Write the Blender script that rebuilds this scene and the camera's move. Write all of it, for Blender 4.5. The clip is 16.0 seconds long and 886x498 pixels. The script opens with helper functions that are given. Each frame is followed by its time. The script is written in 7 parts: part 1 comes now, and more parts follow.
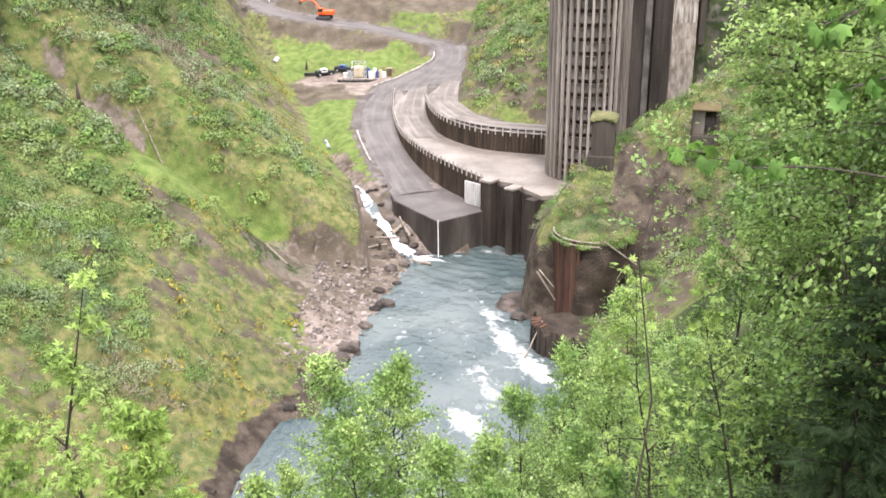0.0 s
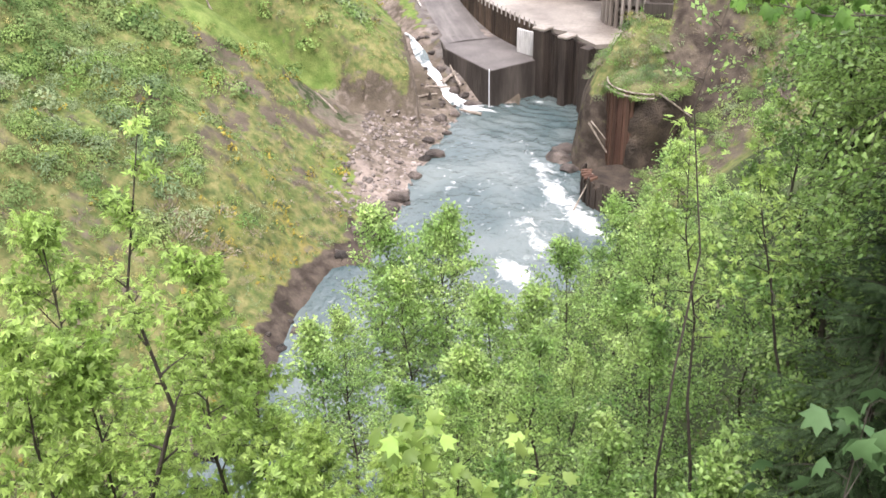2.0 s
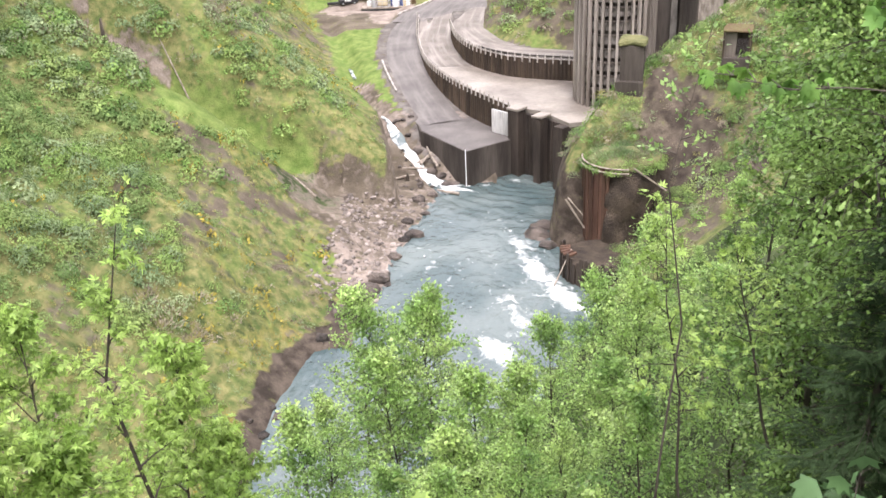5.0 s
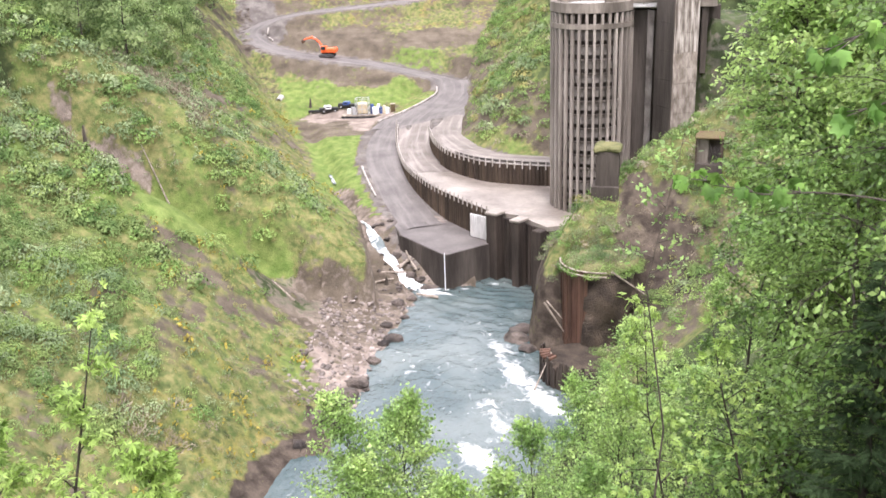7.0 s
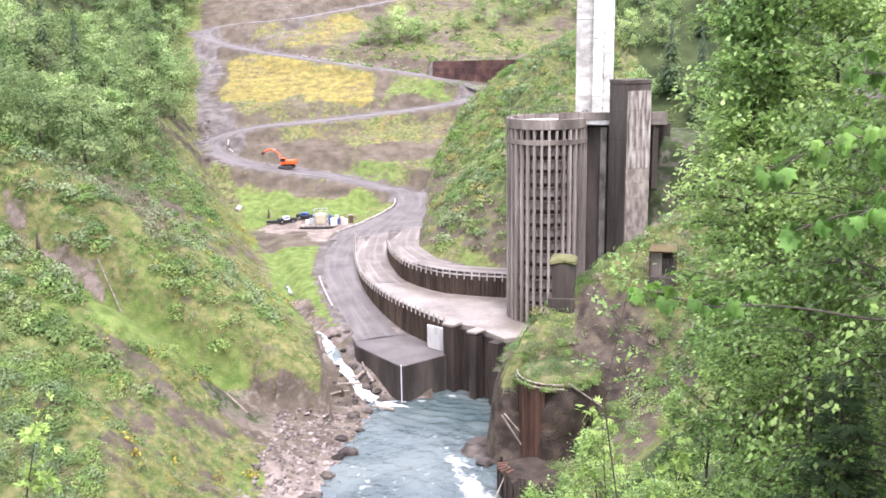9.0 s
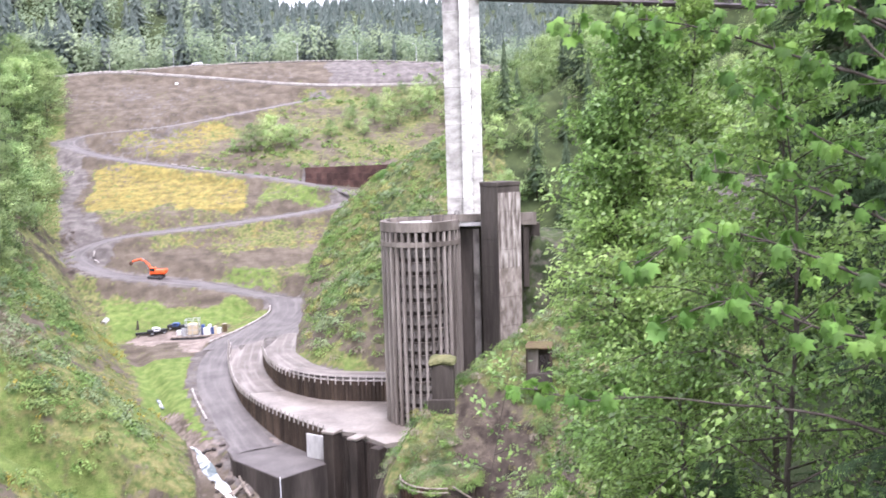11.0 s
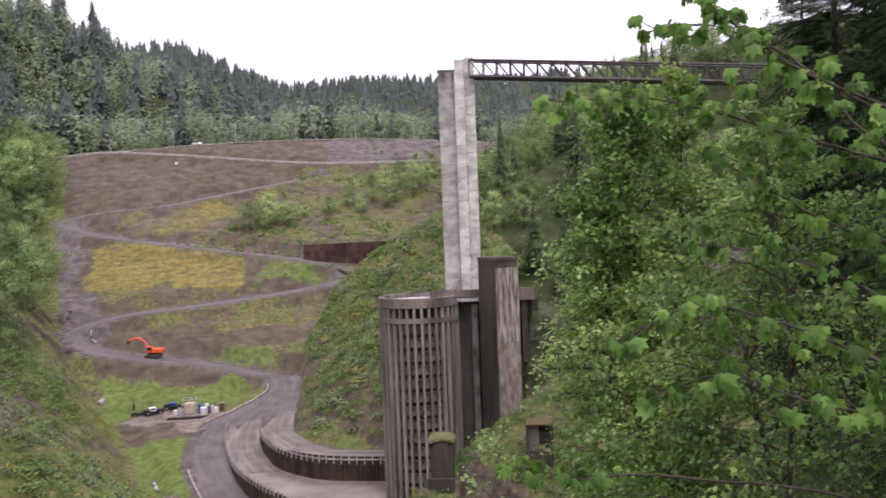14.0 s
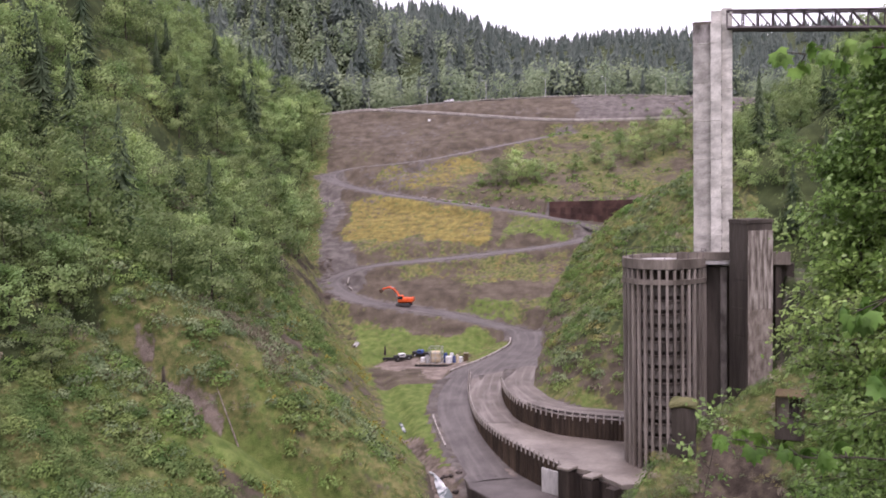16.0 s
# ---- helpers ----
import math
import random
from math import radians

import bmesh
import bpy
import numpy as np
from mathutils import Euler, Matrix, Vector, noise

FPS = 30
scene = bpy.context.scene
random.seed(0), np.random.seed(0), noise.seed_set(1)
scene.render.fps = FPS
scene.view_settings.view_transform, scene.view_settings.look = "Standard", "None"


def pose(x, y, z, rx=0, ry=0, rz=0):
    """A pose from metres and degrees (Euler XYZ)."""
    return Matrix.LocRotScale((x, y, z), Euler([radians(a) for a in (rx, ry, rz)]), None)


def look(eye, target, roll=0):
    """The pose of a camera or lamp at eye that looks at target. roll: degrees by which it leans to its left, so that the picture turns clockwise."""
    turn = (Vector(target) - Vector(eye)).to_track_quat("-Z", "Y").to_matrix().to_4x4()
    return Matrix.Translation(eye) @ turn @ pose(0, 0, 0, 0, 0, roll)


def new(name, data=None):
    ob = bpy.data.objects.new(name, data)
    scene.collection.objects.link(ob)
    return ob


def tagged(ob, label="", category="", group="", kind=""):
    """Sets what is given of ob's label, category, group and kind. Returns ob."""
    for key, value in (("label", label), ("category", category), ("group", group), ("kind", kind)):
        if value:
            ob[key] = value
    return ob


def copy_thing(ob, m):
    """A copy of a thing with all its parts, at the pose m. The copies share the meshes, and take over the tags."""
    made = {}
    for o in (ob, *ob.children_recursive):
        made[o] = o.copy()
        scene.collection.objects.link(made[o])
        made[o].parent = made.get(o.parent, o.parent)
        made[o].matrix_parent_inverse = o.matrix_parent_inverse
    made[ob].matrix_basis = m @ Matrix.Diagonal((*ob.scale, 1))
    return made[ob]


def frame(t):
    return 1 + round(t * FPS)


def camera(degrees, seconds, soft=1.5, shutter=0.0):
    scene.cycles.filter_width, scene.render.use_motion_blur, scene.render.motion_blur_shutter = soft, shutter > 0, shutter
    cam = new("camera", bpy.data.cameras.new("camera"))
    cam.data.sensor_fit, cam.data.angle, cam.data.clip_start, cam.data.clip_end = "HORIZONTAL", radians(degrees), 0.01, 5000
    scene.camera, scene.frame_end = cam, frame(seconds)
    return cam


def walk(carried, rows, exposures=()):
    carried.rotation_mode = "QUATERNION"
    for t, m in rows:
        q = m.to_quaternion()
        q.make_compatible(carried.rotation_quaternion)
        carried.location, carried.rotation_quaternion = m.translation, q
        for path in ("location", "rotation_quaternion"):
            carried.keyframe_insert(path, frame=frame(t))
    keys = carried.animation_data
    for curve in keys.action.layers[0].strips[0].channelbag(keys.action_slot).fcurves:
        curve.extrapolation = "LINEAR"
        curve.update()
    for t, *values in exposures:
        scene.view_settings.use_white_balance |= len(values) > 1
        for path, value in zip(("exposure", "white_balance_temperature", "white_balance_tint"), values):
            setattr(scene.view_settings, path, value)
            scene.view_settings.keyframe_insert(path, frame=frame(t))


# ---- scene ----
PATH = [
    (0.0, 0.0, 68.634, 0.651, -0.625),
    (0.5, 0.0, 66.841, 0.541, -0.415),
    (1.0, 0.0, 65.137, 0.448, 0.374),
    (1.5, 0.0, 62.065, 0.602, 2.327),
    (2.0, 0.0, 59.706, 1.277, 2.371),
    (2.5, 0.0, 59.206, 1.979, 1.823),
    (3.0, 0.0, 59.636, 1.999, 1.493),
    (3.5, 0.0, 60.588, 1.817, 1.402),
    (4.0, 0.0, 61.727, 1.946, 1.234),
    (6.3, 0.0, 68.335, 2.023, -0.261),
    (6.5, 0.0, 68.933, 1.829, -0.248),
    (7.0, 0.0, 70.642, 1.943, -0.682),
    (7.5, 0.0, 72.502, 1.81, -0.99),
    (8.0, 0.0, 74.574, 1.513, -1.291),
    (8.2, 0.0, 75.268, 1.389, -1.425),
    (10.3, 0.0, 80.873, 1.26, -7.88),
    (10.5, 0.0, 81.713, 1.494, -8.631),
    (11.0, 0.01, 83.281, 1.623, -10.706),
    (11.5, 0.03, 85.839, 1.806, -13.26),
    (12.0, 0.034, 87.791, 1.846, -14.386),
    (12.5, 0.036, 88.506, 1.747, -15.15),
    (13.0, 0.036, 88.762, 1.769, -15.243),
    (13.5, 0.044, 88.617, 2.012, -14.675),
    (14.0, 0.097, 87.839, 2.187, -10.832),
    (14.5, 0.174, 87.325, 1.179, -8.673),
    (15.0, 0.234, 86.94, 1.565, -4.355),
    (15.5, 0.277, 87.281, 0.999, 1.322),
    (16.0, 0.315, 85.725, 1.357, 3.967),
]
LENS = 49.944
cam = camera(LENS, 16.0, soft=1.5, shutter=0.4)
walk(cam, [(t, pose(x, 0, 50, rx, ry, rz)) for t, x, rx, ry, rz in PATH],
     exposures=[(0.0, 1.12, 6450, 19), (4.0, 1.12, 6450, 19), (8.0, 1.21, 6250, 23), (10.5, 1.31, 5850, 27), (11.0, 1.16, 5900, 27), (11.5, 0.79, 6050, 28),
                (12.0, 0.19, 6200, 28), (12.5, -0.07, 6300, 28), (14.0, -0.15, 6350, 32), (14.5, -0.17, 6350, 35), (15.5, -0.27, 6350, 36), (16.0, -0.05, 6350, 36)])

# ---- sky and sun: bright overcast ----
world = bpy.data.worlds.new("overcast_sky")
scene.world = world
world.use_nodes = True
nt = world.node_tree
nt.nodes.clear()
sky = nt.nodes.new("ShaderNodeTexSky")
sky.sky_type, sky.sun_disc = "NISHITA", False
sky.sun_elevation, sky.sun_rotation = radians(63), radians(173)
sky.air_density, sky.dust_density = 1.0, 4.0
dim = nt.nodes.new("ShaderNodeVectorMath")
dim.operation = "SCALE"
dim.inputs["Scale"].default_value = 0.12
veil = nt.nodes.new("ShaderNodeMix")
veil.data_type = "RGBA"
veil.inputs["Factor"].default_value = 0.85
veil.inputs[7].default_value = (1.0, 1.02, 1.04, 1)
back = nt.nodes.new("ShaderNodeBackground")
back.inputs["Strength"].default_value = 1.6
wout = nt.nodes.new("ShaderNodeOutputWorld")
nt.links.new(sky.outputs[0], dim.inputs[0])
nt.links.new(dim.outputs[0], veil.inputs[6])
nt.links.new(veil.outputs[2], back.inputs["Color"])
nt.links.new(back.outputs[0], wout.inputs[0])
sun_data = bpy.data.lights.new("sun", "SUN")
sun_data.energy, sun_data.angle, sun_data.color = 1.9, radians(20), (1.0, 0.97, 0.92)
sun = new("sun", sun_data)
sun.matrix_world = look((10, -20, 170), (0, 60, 10))


# ---- materials ----
def mat(name, c1, c2, scale=1.0, rough=0.85, bump=0.3, c3=None, metal=0.0, stretch=(1, 1, 1), fine=9.0, spec=0.3,
        per_object=0.0, per_island=0.0, translucent=0.0):
    """A node material: two or three tones mixed at two scales, with bump."""
    m = bpy.data.materials.new(name)
    m.use_nodes = True
    n, l = m.node_tree.nodes, m.node_tree.links
    bsdf = n["Principled BSDF"]
    geo = n.new("ShaderNodeNewGeometry")
    mp = n.new("ShaderNodeMapping")
    mp.inputs["Scale"].default_value = stretch
    l.new(geo.outputs["Position"], mp.inputs["Vector"])
    n1 = n.new("ShaderNodeTexNoise")
    n1.inputs["Scale"].default_value, n1.inputs["Detail"].default_value = scale, 6
    n2 = n.new("ShaderNodeTexNoise")
    n2.inputs["Scale"].default_value, n2.inputs["Detail"].default_value = scale * fine, 4
    for q in (n1, n2):
        l.new(mp.outputs[0], q.inputs["Vector"])
    ramp = n.new("ShaderNodeValToRGB")
    ramp.color_ramp.elements[0].position, ramp.color_ramp.elements[1].position = 0.35, 0.65
    ramp.color_ramp.elements[0].color, ramp.color_ramp.elements[1].color = (*c1, 1), (*c2, 1)
    if c3:
        e = ramp.color_ramp.elements.new(0.5)
        e.color = (*c3, 1)
    l.new(n1.outputs["Fac"], ramp.inputs["Fac"])
    val = n.new("ShaderNodeHueSaturation")
    mr = n.new("ShaderNodeMapRange")
    mr.inputs["To Min"].default_value, mr.inputs["To Max"].default_value = 0.65, 1.35
    l.new(n2.outputs["Fac"], mr.inputs["Value"])
    out_val = mr.outputs[0]
    for amount, source in ((per_object, "obj"), (per_island, "isl")):
        if amount:
            src = n.new("ShaderNodeObjectInfo").outputs["Random"] if source == "obj" else geo.outputs["Random Per Island"]
            r2 = n.new("ShaderNodeMapRange")
            r2.inputs["To Min"].default_value, r2.inputs["To Max"].default_value = 1 - amount, 1 + amount
            l.new(src, r2.inputs["Value"])
            mul = n.new("ShaderNodeMath")
            mul.operation = "MULTIPLY"
            l.new(out_val, mul.inputs[0])
            l.new(r2.outputs[0], mul.inputs[1])
            out_val = mul.outputs[0]
    l.new(ramp.outputs["Color"], val.inputs["Color"])
    l.new(out_val, val.inputs["Value"])
    l.new(val.outputs[0], bsdf.inputs["Base Color"])
    bsdf.inputs["Roughness"].default_value, bsdf.inputs["Metallic"].default_value = rough, metal
    bsdf.inputs["Specular IOR Level"].default_value = spec
    if bump:
        b = n.new("ShaderNodeBump")
        b.inputs["Strength"].default_value, b.inputs["Distance"].default_value = bump, 0.4 / scale
        l.new(n2.outputs["Fac"], b.inputs["Height"])
        l.new(b.outputs[0], bsdf.inputs["Normal"])
    if translucent:
        tr = n.new("ShaderNodeBsdfTranslucent")
        l.new(val.outputs[0], tr.inputs["Color"])
        mix = n.new("ShaderNodeMixShader")
        mix.inputs["Fac"].default_value = translucent
        l.new(bsdf.outputs[0], mix.inputs[1])
        l.new(tr.outputs[0], mix.inputs[2])
        l.new(mix.outputs[0], n["Material Output"].inputs["Surface"])
    return m


M_CONC = mat("pale_concrete", (0.35, 0.34, 0.325), (0.55, 0.54, 0.52), 0.25, 0.9, 0.15, stretch=(1, 1, 0.35))
M_CONC_OLD = mat("weathered_concrete", (0.1, 0.085, 0.07), (0.25, 0.218, 0.185), 0.35, 0.9, 0.25, stretch=(1, 1, 0.2))
M_RIB = mat("weathered_rib", (0.15, 0.128, 0.108), (0.36, 0.318, 0.28), 0.5, 0.9, 0.25, stretch=(1, 1, 0.12), per_object=0.15)
M_PILE_DARK = mat("black_wet_pile", (0.022, 0.017, 0.014), (0.065, 0.05, 0.04), 0.6, 0.7, 0.3, stretch=(1, 1, 0.15), per_object=0.3)
# Stained concrete; its dark tone also stands in for shade in recesses.
M_CONC_DARK = mat("dark_stained_shaded_concrete", (0.036, 0.029, 0.024), (0.09, 0.076, 0.064), 0.4, 0.85, 0.25, stretch=(1, 1, 0.15))
M_STREAK = mat("streaked_concrete", (0.1, 0.082, 0.068), (0.45, 0.41, 0.365), 2.4, 0.9, 0.25, c3=(0.26, 0.23, 0.2), stretch=(1, 1, 0.14))
M_LIFT = mat("lifted_concrete", (0.15, 0.125, 0.102), (0.33, 0.29, 0.25), 1.6, 0.9, 0.3, stretch=(1, 1, 0.45), per_object=0.12)
M_SLAB = mat("wet_concrete_slab", (0.16, 0.136, 0.115), (0.3, 0.265, 0.228), 0.22, 0.45, 0.12, spec=0.5)
M_PILE = mat("brown_sheet_pile", (0.036, 0.026, 0.019), (0.095, 0.068, 0.048), 0.5, 0.75, 0.3, stretch=(1, 1, 0.15), per_object=0.35)
M_RUST = mat("rusty_pile", (0.065, 0.032, 0.022), (0.135, 0.078, 0.053), 0.6, 0.75, 0.3, stretch=(1, 1, 0.15), per_object=0.3)
M_RAIL = mat("pale_guard_rail", (0.28, 0.255, 0.23), (0.44, 0.405, 0.37), 0.8, 0.7, 0.1)
M_STEEL = mat("dark_bridge_steel", (0.05, 0.042, 0.045), (0.1, 0.085, 0.085), 0.8, 0.6, 0.1)
M_BARK = mat("bark", (0.035, 0.028, 0.022), (0.09, 0.075, 0.06), 3.0, 0.9, 0.4, stretch=(1, 1, 0.2))
M_LEAF = mat("broad_leaf", (0.105, 0.19, 0.045), (0.28, 0.41, 0.11), 0.7, 0.4, 0.0, c3=(0.17, 0.28, 0.07), per_island=0.45, translucent=0.45, spec=0.4)
M_LEAF_A = mat("alder_leaf", (0.165, 0.29, 0.08), (0.41, 0.54, 0.19), 0.45, 0.36, 0.0, c3=(0.305, 0.45, 0.14), per_island=0.5, translucent=0.5, spec=0.45)
M_LEAF_M = mat("maple_leaf", (0.085, 0.18, 0.036), (0.23, 0.385, 0.085), 2.2, 0.5, 0.0, c3=(0.14, 0.27, 0.056), per_island=0.4, translucent=0.45, spec=0.25)
M_LEAF_Y = mat("young_leaf", (0.2, 0.32, 0.065), (0.35, 0.48, 0.13), 0.8, 0.45, 0.0, per_island=0.4, translucent=0.45)
# Haze over the far woods is put into this leaf colour: paler, bluer.
M_LEAF_HAZE = mat("hazed_wood_leaf", (0.24, 0.32, 0.195), (0.385, 0.455, 0.285), 0.07, 0.75, 0.0, per_island=0.1, translucent=0.5)
M_LEAF_WOOD = mat("gorge_tree_leaf", (0.165, 0.265, 0.095), (0.4, 0.505, 0.21), 0.15, 0.65, 0.0, per_object=0.42, per_island=0.16, translucent=0.45)
# Needle colour lifted and greyed for the haze before the far firs.
M_NEEDLE_HAZE = mat("hazed_conifer_needle", (0.14, 0.18, 0.155), (0.225, 0.265, 0.232), 0.05, 0.8, 0.0, per_island=0.08, translucent=0.55)
M_NEEDLE = mat("conifer_needle", (0.02, 0.037, 0.016), (0.052, 0.085, 0.036), 0.2, 0.8, 0.0, per_island=0.4, spec=0.06)
M_BRUSH = mat("brush_leaf", (0.125, 0.225, 0.065), (0.28, 0.36, 0.125), 0.13, 0.75, 0.0, c3=(0.19, 0.29, 0.085), per_island=0.28, translucent=0.28, spec=0.08)
M_ROCK = mat("bank_rock", (0.03, 0.025, 0.022), (0.12, 0.098, 0.084), 0.6, 0.7, 0.7, per_object=0.3, per_island=0.3)
M_MOSS = mat("moss_turf", (0.09, 0.1, 0.04), (0.17, 0.165, 0.075), 0.5, 0.95, 0.4)
M_ORANGE = mat("orange_paint", (0.75, 0.1, 0.02), (0.85, 0.14, 0.035), 1.0, 0.4, 0.03, spec=0.5)
M_BLACK = mat("black_rubber_steel", (0.015, 0.015, 0.016), (0.04, 0.04, 0.04), 2.0, 0.6, 0.1)
M_WHITE = mat("white_paint", (0.72, 0.73, 0.74), (0.82, 0.82, 0.82), 1.0, 0.4, 0.02, spec=0.5)
M_BLUE = mat("blue_paint", (0.03, 0.06, 0.2), (0.05, 0.1, 0.28), 1.0, 0.4, 0.02, spec=0.5)
M_BEIGE = mat("beige_tank", (0.55, 0.45, 0.3), (0.65, 0.56, 0.4), 1.0, 0.6, 0.05)
M_GLASS = mat("vehicle_glass", (0.02, 0.025, 0.03), (0.03, 0.035, 0.04), 1.0, 0.08, 0.0, spec=0.6)
M_GALV = mat("galvanised_steel", (0.4, 0.41, 0.42), (0.55, 0.56, 0.57), 2.0, 0.45, 0.05, metal=0.4)
M_WOOD = mat("driftwood", (0.17, 0.14, 0.11), (0.36, 0.31, 0.26), 2.0, 0.85, 0.3)
M_PEBBLE = mat("beach_pebble", (0.1, 0.082, 0.072), (0.3, 0.258, 0.232), 0.8, 0.8, 0.2, per_island=0.4)
M_ROOF = mat("mossy_rust_roof", (0.095, 0.06, 0.034), (0.115, 0.1, 0.042), 0.8, 0.9, 0.3)


# ---- mesh helpers ----
def mesh_np(name, verts, faces, material, smooth=False):
    """A mesh from arrays; all faces have the same number of corners."""
    verts, faces = np.asarray(verts, dtype=np.float32), np.asarray(faces, dtype=np.int32)
    me = bpy.data.meshes.new(name)
    k = faces.shape[1]
    me.vertices.add(len(verts))
    me.vertices.foreach_set("co", verts.ravel())
    me.loops.add(faces.size)
    me.loops.foreach_set("vertex_index", faces.ravel())
    me.polygons.add(len(faces))
    me.polygons.foreach_set("loop_start", np.arange(0, faces.size, k, dtype=np.int32))
    if smooth:
        me.polygons.foreach_set("use_smooth", np.ones(len(faces), dtype=bool))
    me.update(calc_edges=True)
    if material:
        me.materials.append(material)
    return me


def ob_np(name, verts, faces, material, parent=None, label="", smooth=False):
    ob = new(name, mesh_np(name, verts, faces, material, smooth))
    if parent:
        ob.parent = parent
    return tagged(ob, label)


def part(name, bm, material, parent=None, label="", smooth=False):
    """Links a bmesh as one mesh object under a thing or part."""
    me = bpy.data.meshes.new(name)
    bmesh.ops.recalc_face_normals(bm, faces=bm.faces)
    bm.to_mesh(me)
    bm.free()
    me.materials.append(material)
    if smooth:
        for p in me.polygons:
            p.use_smooth = True
    ob = new(name, me)
    if parent:
        ob.parent = parent
    return tagged(ob, label)


def thing(name, at, label, category, group="", turn=0.0):
    e = new(name)
    e.empty_display_size = 0.5
    e.matrix_basis = pose(*at, 0, 0, turn)
    return tagged(e, label, category, group)


def box(bm, size, m=None, bevel=0.0):
    """Adds a box of that size with its base centre at the origin of m."""
    m = m or Matrix()
    sx, sy, sz = size
    made = bmesh.ops.create_cube(bm, size=1.0, matrix=m @ Matrix.Translation((0, 0, sz / 2)) @ Matrix.Diagonal((sx, sy, sz, 1)))
    if bevel:
        edges = list({e for v in made["verts"] for e in v.link_edges})
        bmesh.ops.bevel(bm, geom=edges, offset=bevel, segments=1, affect="EDGES")
    return bm


def boxed(size, m=None, bevel=0.0):
    return box(bmesh.new(), size, m, bevel)


def rod(bm, a, b, r0, r1=None, sides=6):
    """Adds a tapered rod from a to b."""
    a, b = Vector(a), Vector(b)
    d = b - a
    m = Matrix.Translation((a + b) / 2) @ d.to_track_quat("Z", "Y").to_matrix().to_4x4()
    bmesh.ops.create_cone(bm, cap_ends=True, segments=sides, radius1=r0, radius2=r0 if r1 is None else r1, depth=d.length, matrix=m)
    return bm


def prism(pts, z0, z1):
    """A bmesh prism over a plan polygon."""
    bm = bmesh.new()
    lo = [bm.verts.new((x, y, z0)) for x, y in pts]
    hi = [bm.verts.new((x, y, z1)) for x, y in pts]
    bm.faces.new(lo)
    bm.faces.new(hi)
    for i in range(len(pts)):
        j = (i + 1) % len(pts)
        bm.faces.new((lo[i], lo[j], hi[j], hi[i]))
    return bm


def spline(pts, step):
    """A smooth line through the points (Catmull-Rom), cut at even steps."""
    P = np.array(pts, dtype=float)
    Q = np.vstack([2 * P[0] - P[1], P, 2 * P[-1] - P[-2]])
    out = []
    for i in range(1, len(Q) - 2):
        for u in np.linspace(0, 1, 24, endpoint=False):
            a, b, c, d = Q[i - 1], Q[i], Q[i + 1], Q[i + 2]
            out.append(0.5 * (2 * b + (c - a) * u + (2 * a - 5 * b + 4 * c - d) * u ** 2 + (3 * b - a - 3 * c + d) * u ** 3))
    out.append(Q[-2])
    out = np.array(out)
    s = np.concatenate([[0], np.cumsum(np.linalg.norm(np.diff(out, axis=0), axis=1))])
    t = np.linspace(0, s[-1], max(2, int(round(s[-1] / step)) + 1))
    return np.stack([np.interp(t, s, out[:, k]) for k in range(out.shape[1])], 1)


def sides_of(line):
    """Unit vectors to the right of a plan line, at each of its points."""
    d = np.gradient(line[:, :2], axis=0)
    d /= np.linalg.norm(d, axis=1)[:, None]
    return np.stack([d[:, 1], -d[:, 0]], 1)


# ---- smooth noise ----
LATTICE = np.random.default_rng(7).random((64, 64))


def vnoise(x, y):
    xi, yi = np.floor(x).astype(int), np.floor(y).astype(int)
    u, v = x - xi, y - yi
    u, v = u * u * (3 - 2 * u), v * v * (3 - 2 * v)
    g = lambda i, j: LATTICE[i % 64, j % 64]
    return (g(xi, yi) * (1 - u) + g(xi + 1, yi) * u) * (1 - v) + (g(xi, yi + 1) * (1 - u) + g(xi + 1, yi + 1) * u) * v - 0.5


def fbm(x, y, size, octaves=4):
    total, amp = 0.0, 1.0
    for k in range(octaves):
        total = total + amp * vnoise(x / size + 17.3 * k, y / size + 9.1 * k)
        size, amp = size / 2.03, amp / 2
    return total


def ramp01(a, b, v):
    t = np.clip((v - a) / (b - a), 0, 1)
    return t * t * (3 - 2 * t)


def side_dist(x, y, line):
    """Signed distance to a plan line: positive on its right."""
    best, sign = np.full(np.shape(x), 1e9), np.ones(np.shape(x))
    for (ax, ay), (bx, by) in zip(line[:-1], line[1:]):
        dx, dy = bx - ax, by - ay
        u = np.clip(((x - ax) * dx + (y - ay) * dy) / (dx * dx + dy * dy), 0, 1)
        px, py = x - ax - u * dx, y - ay - u * dy
        d = np.hypot(px, py)
        side = np.where(dx * py - dy * px < 0, 1.0, -1.0)
        near = d < best - 1e-9
        best, sign = np.where(near, d, best), np.where(near, side, sign)
    return best * sign


# ---- the lie of the land (eye at 0, 0, 50; river surface at z = 0) ----
LEFT_TOE = [(-60, 16), (-27, 42), (-17.2, 59), (-16.4, 73), (-11, 93), (-9, 105), (-9, 120), (-11, 132), (-19, 148), (-23, 168),
            (-28, 188), (-34, 207), (-41, 226), (-49, 250), (-57, 300), (-64, 345), (-60, 420), (-30, 480)]
NEAR_TOE = [(-75, 12), (-45, 30), (-20, 47), (-6, 61), (6, 76), (12.5, 91), (12.5, 100), (10.5, 111), (12, 121), (20, 126), (32, 133), (70, 150)]
SPUR_TOE = [(75, 292), (44, 266), (26, 253), (16, 238), (8.5, 219), (5.0, 192), (3.6, 167), (8, 156), (17, 151), (40, 149), (90, 140)]
SHORE = [(-11.5, 84), (-9.7, 91.5), (-8.9, 98), (-8.5, 105), (-6.9, 109), (-5.8, 115.4), (-4.1, 119), (-2.9, 121.6), (-0.6, 124.6), (-1.5, 130)]
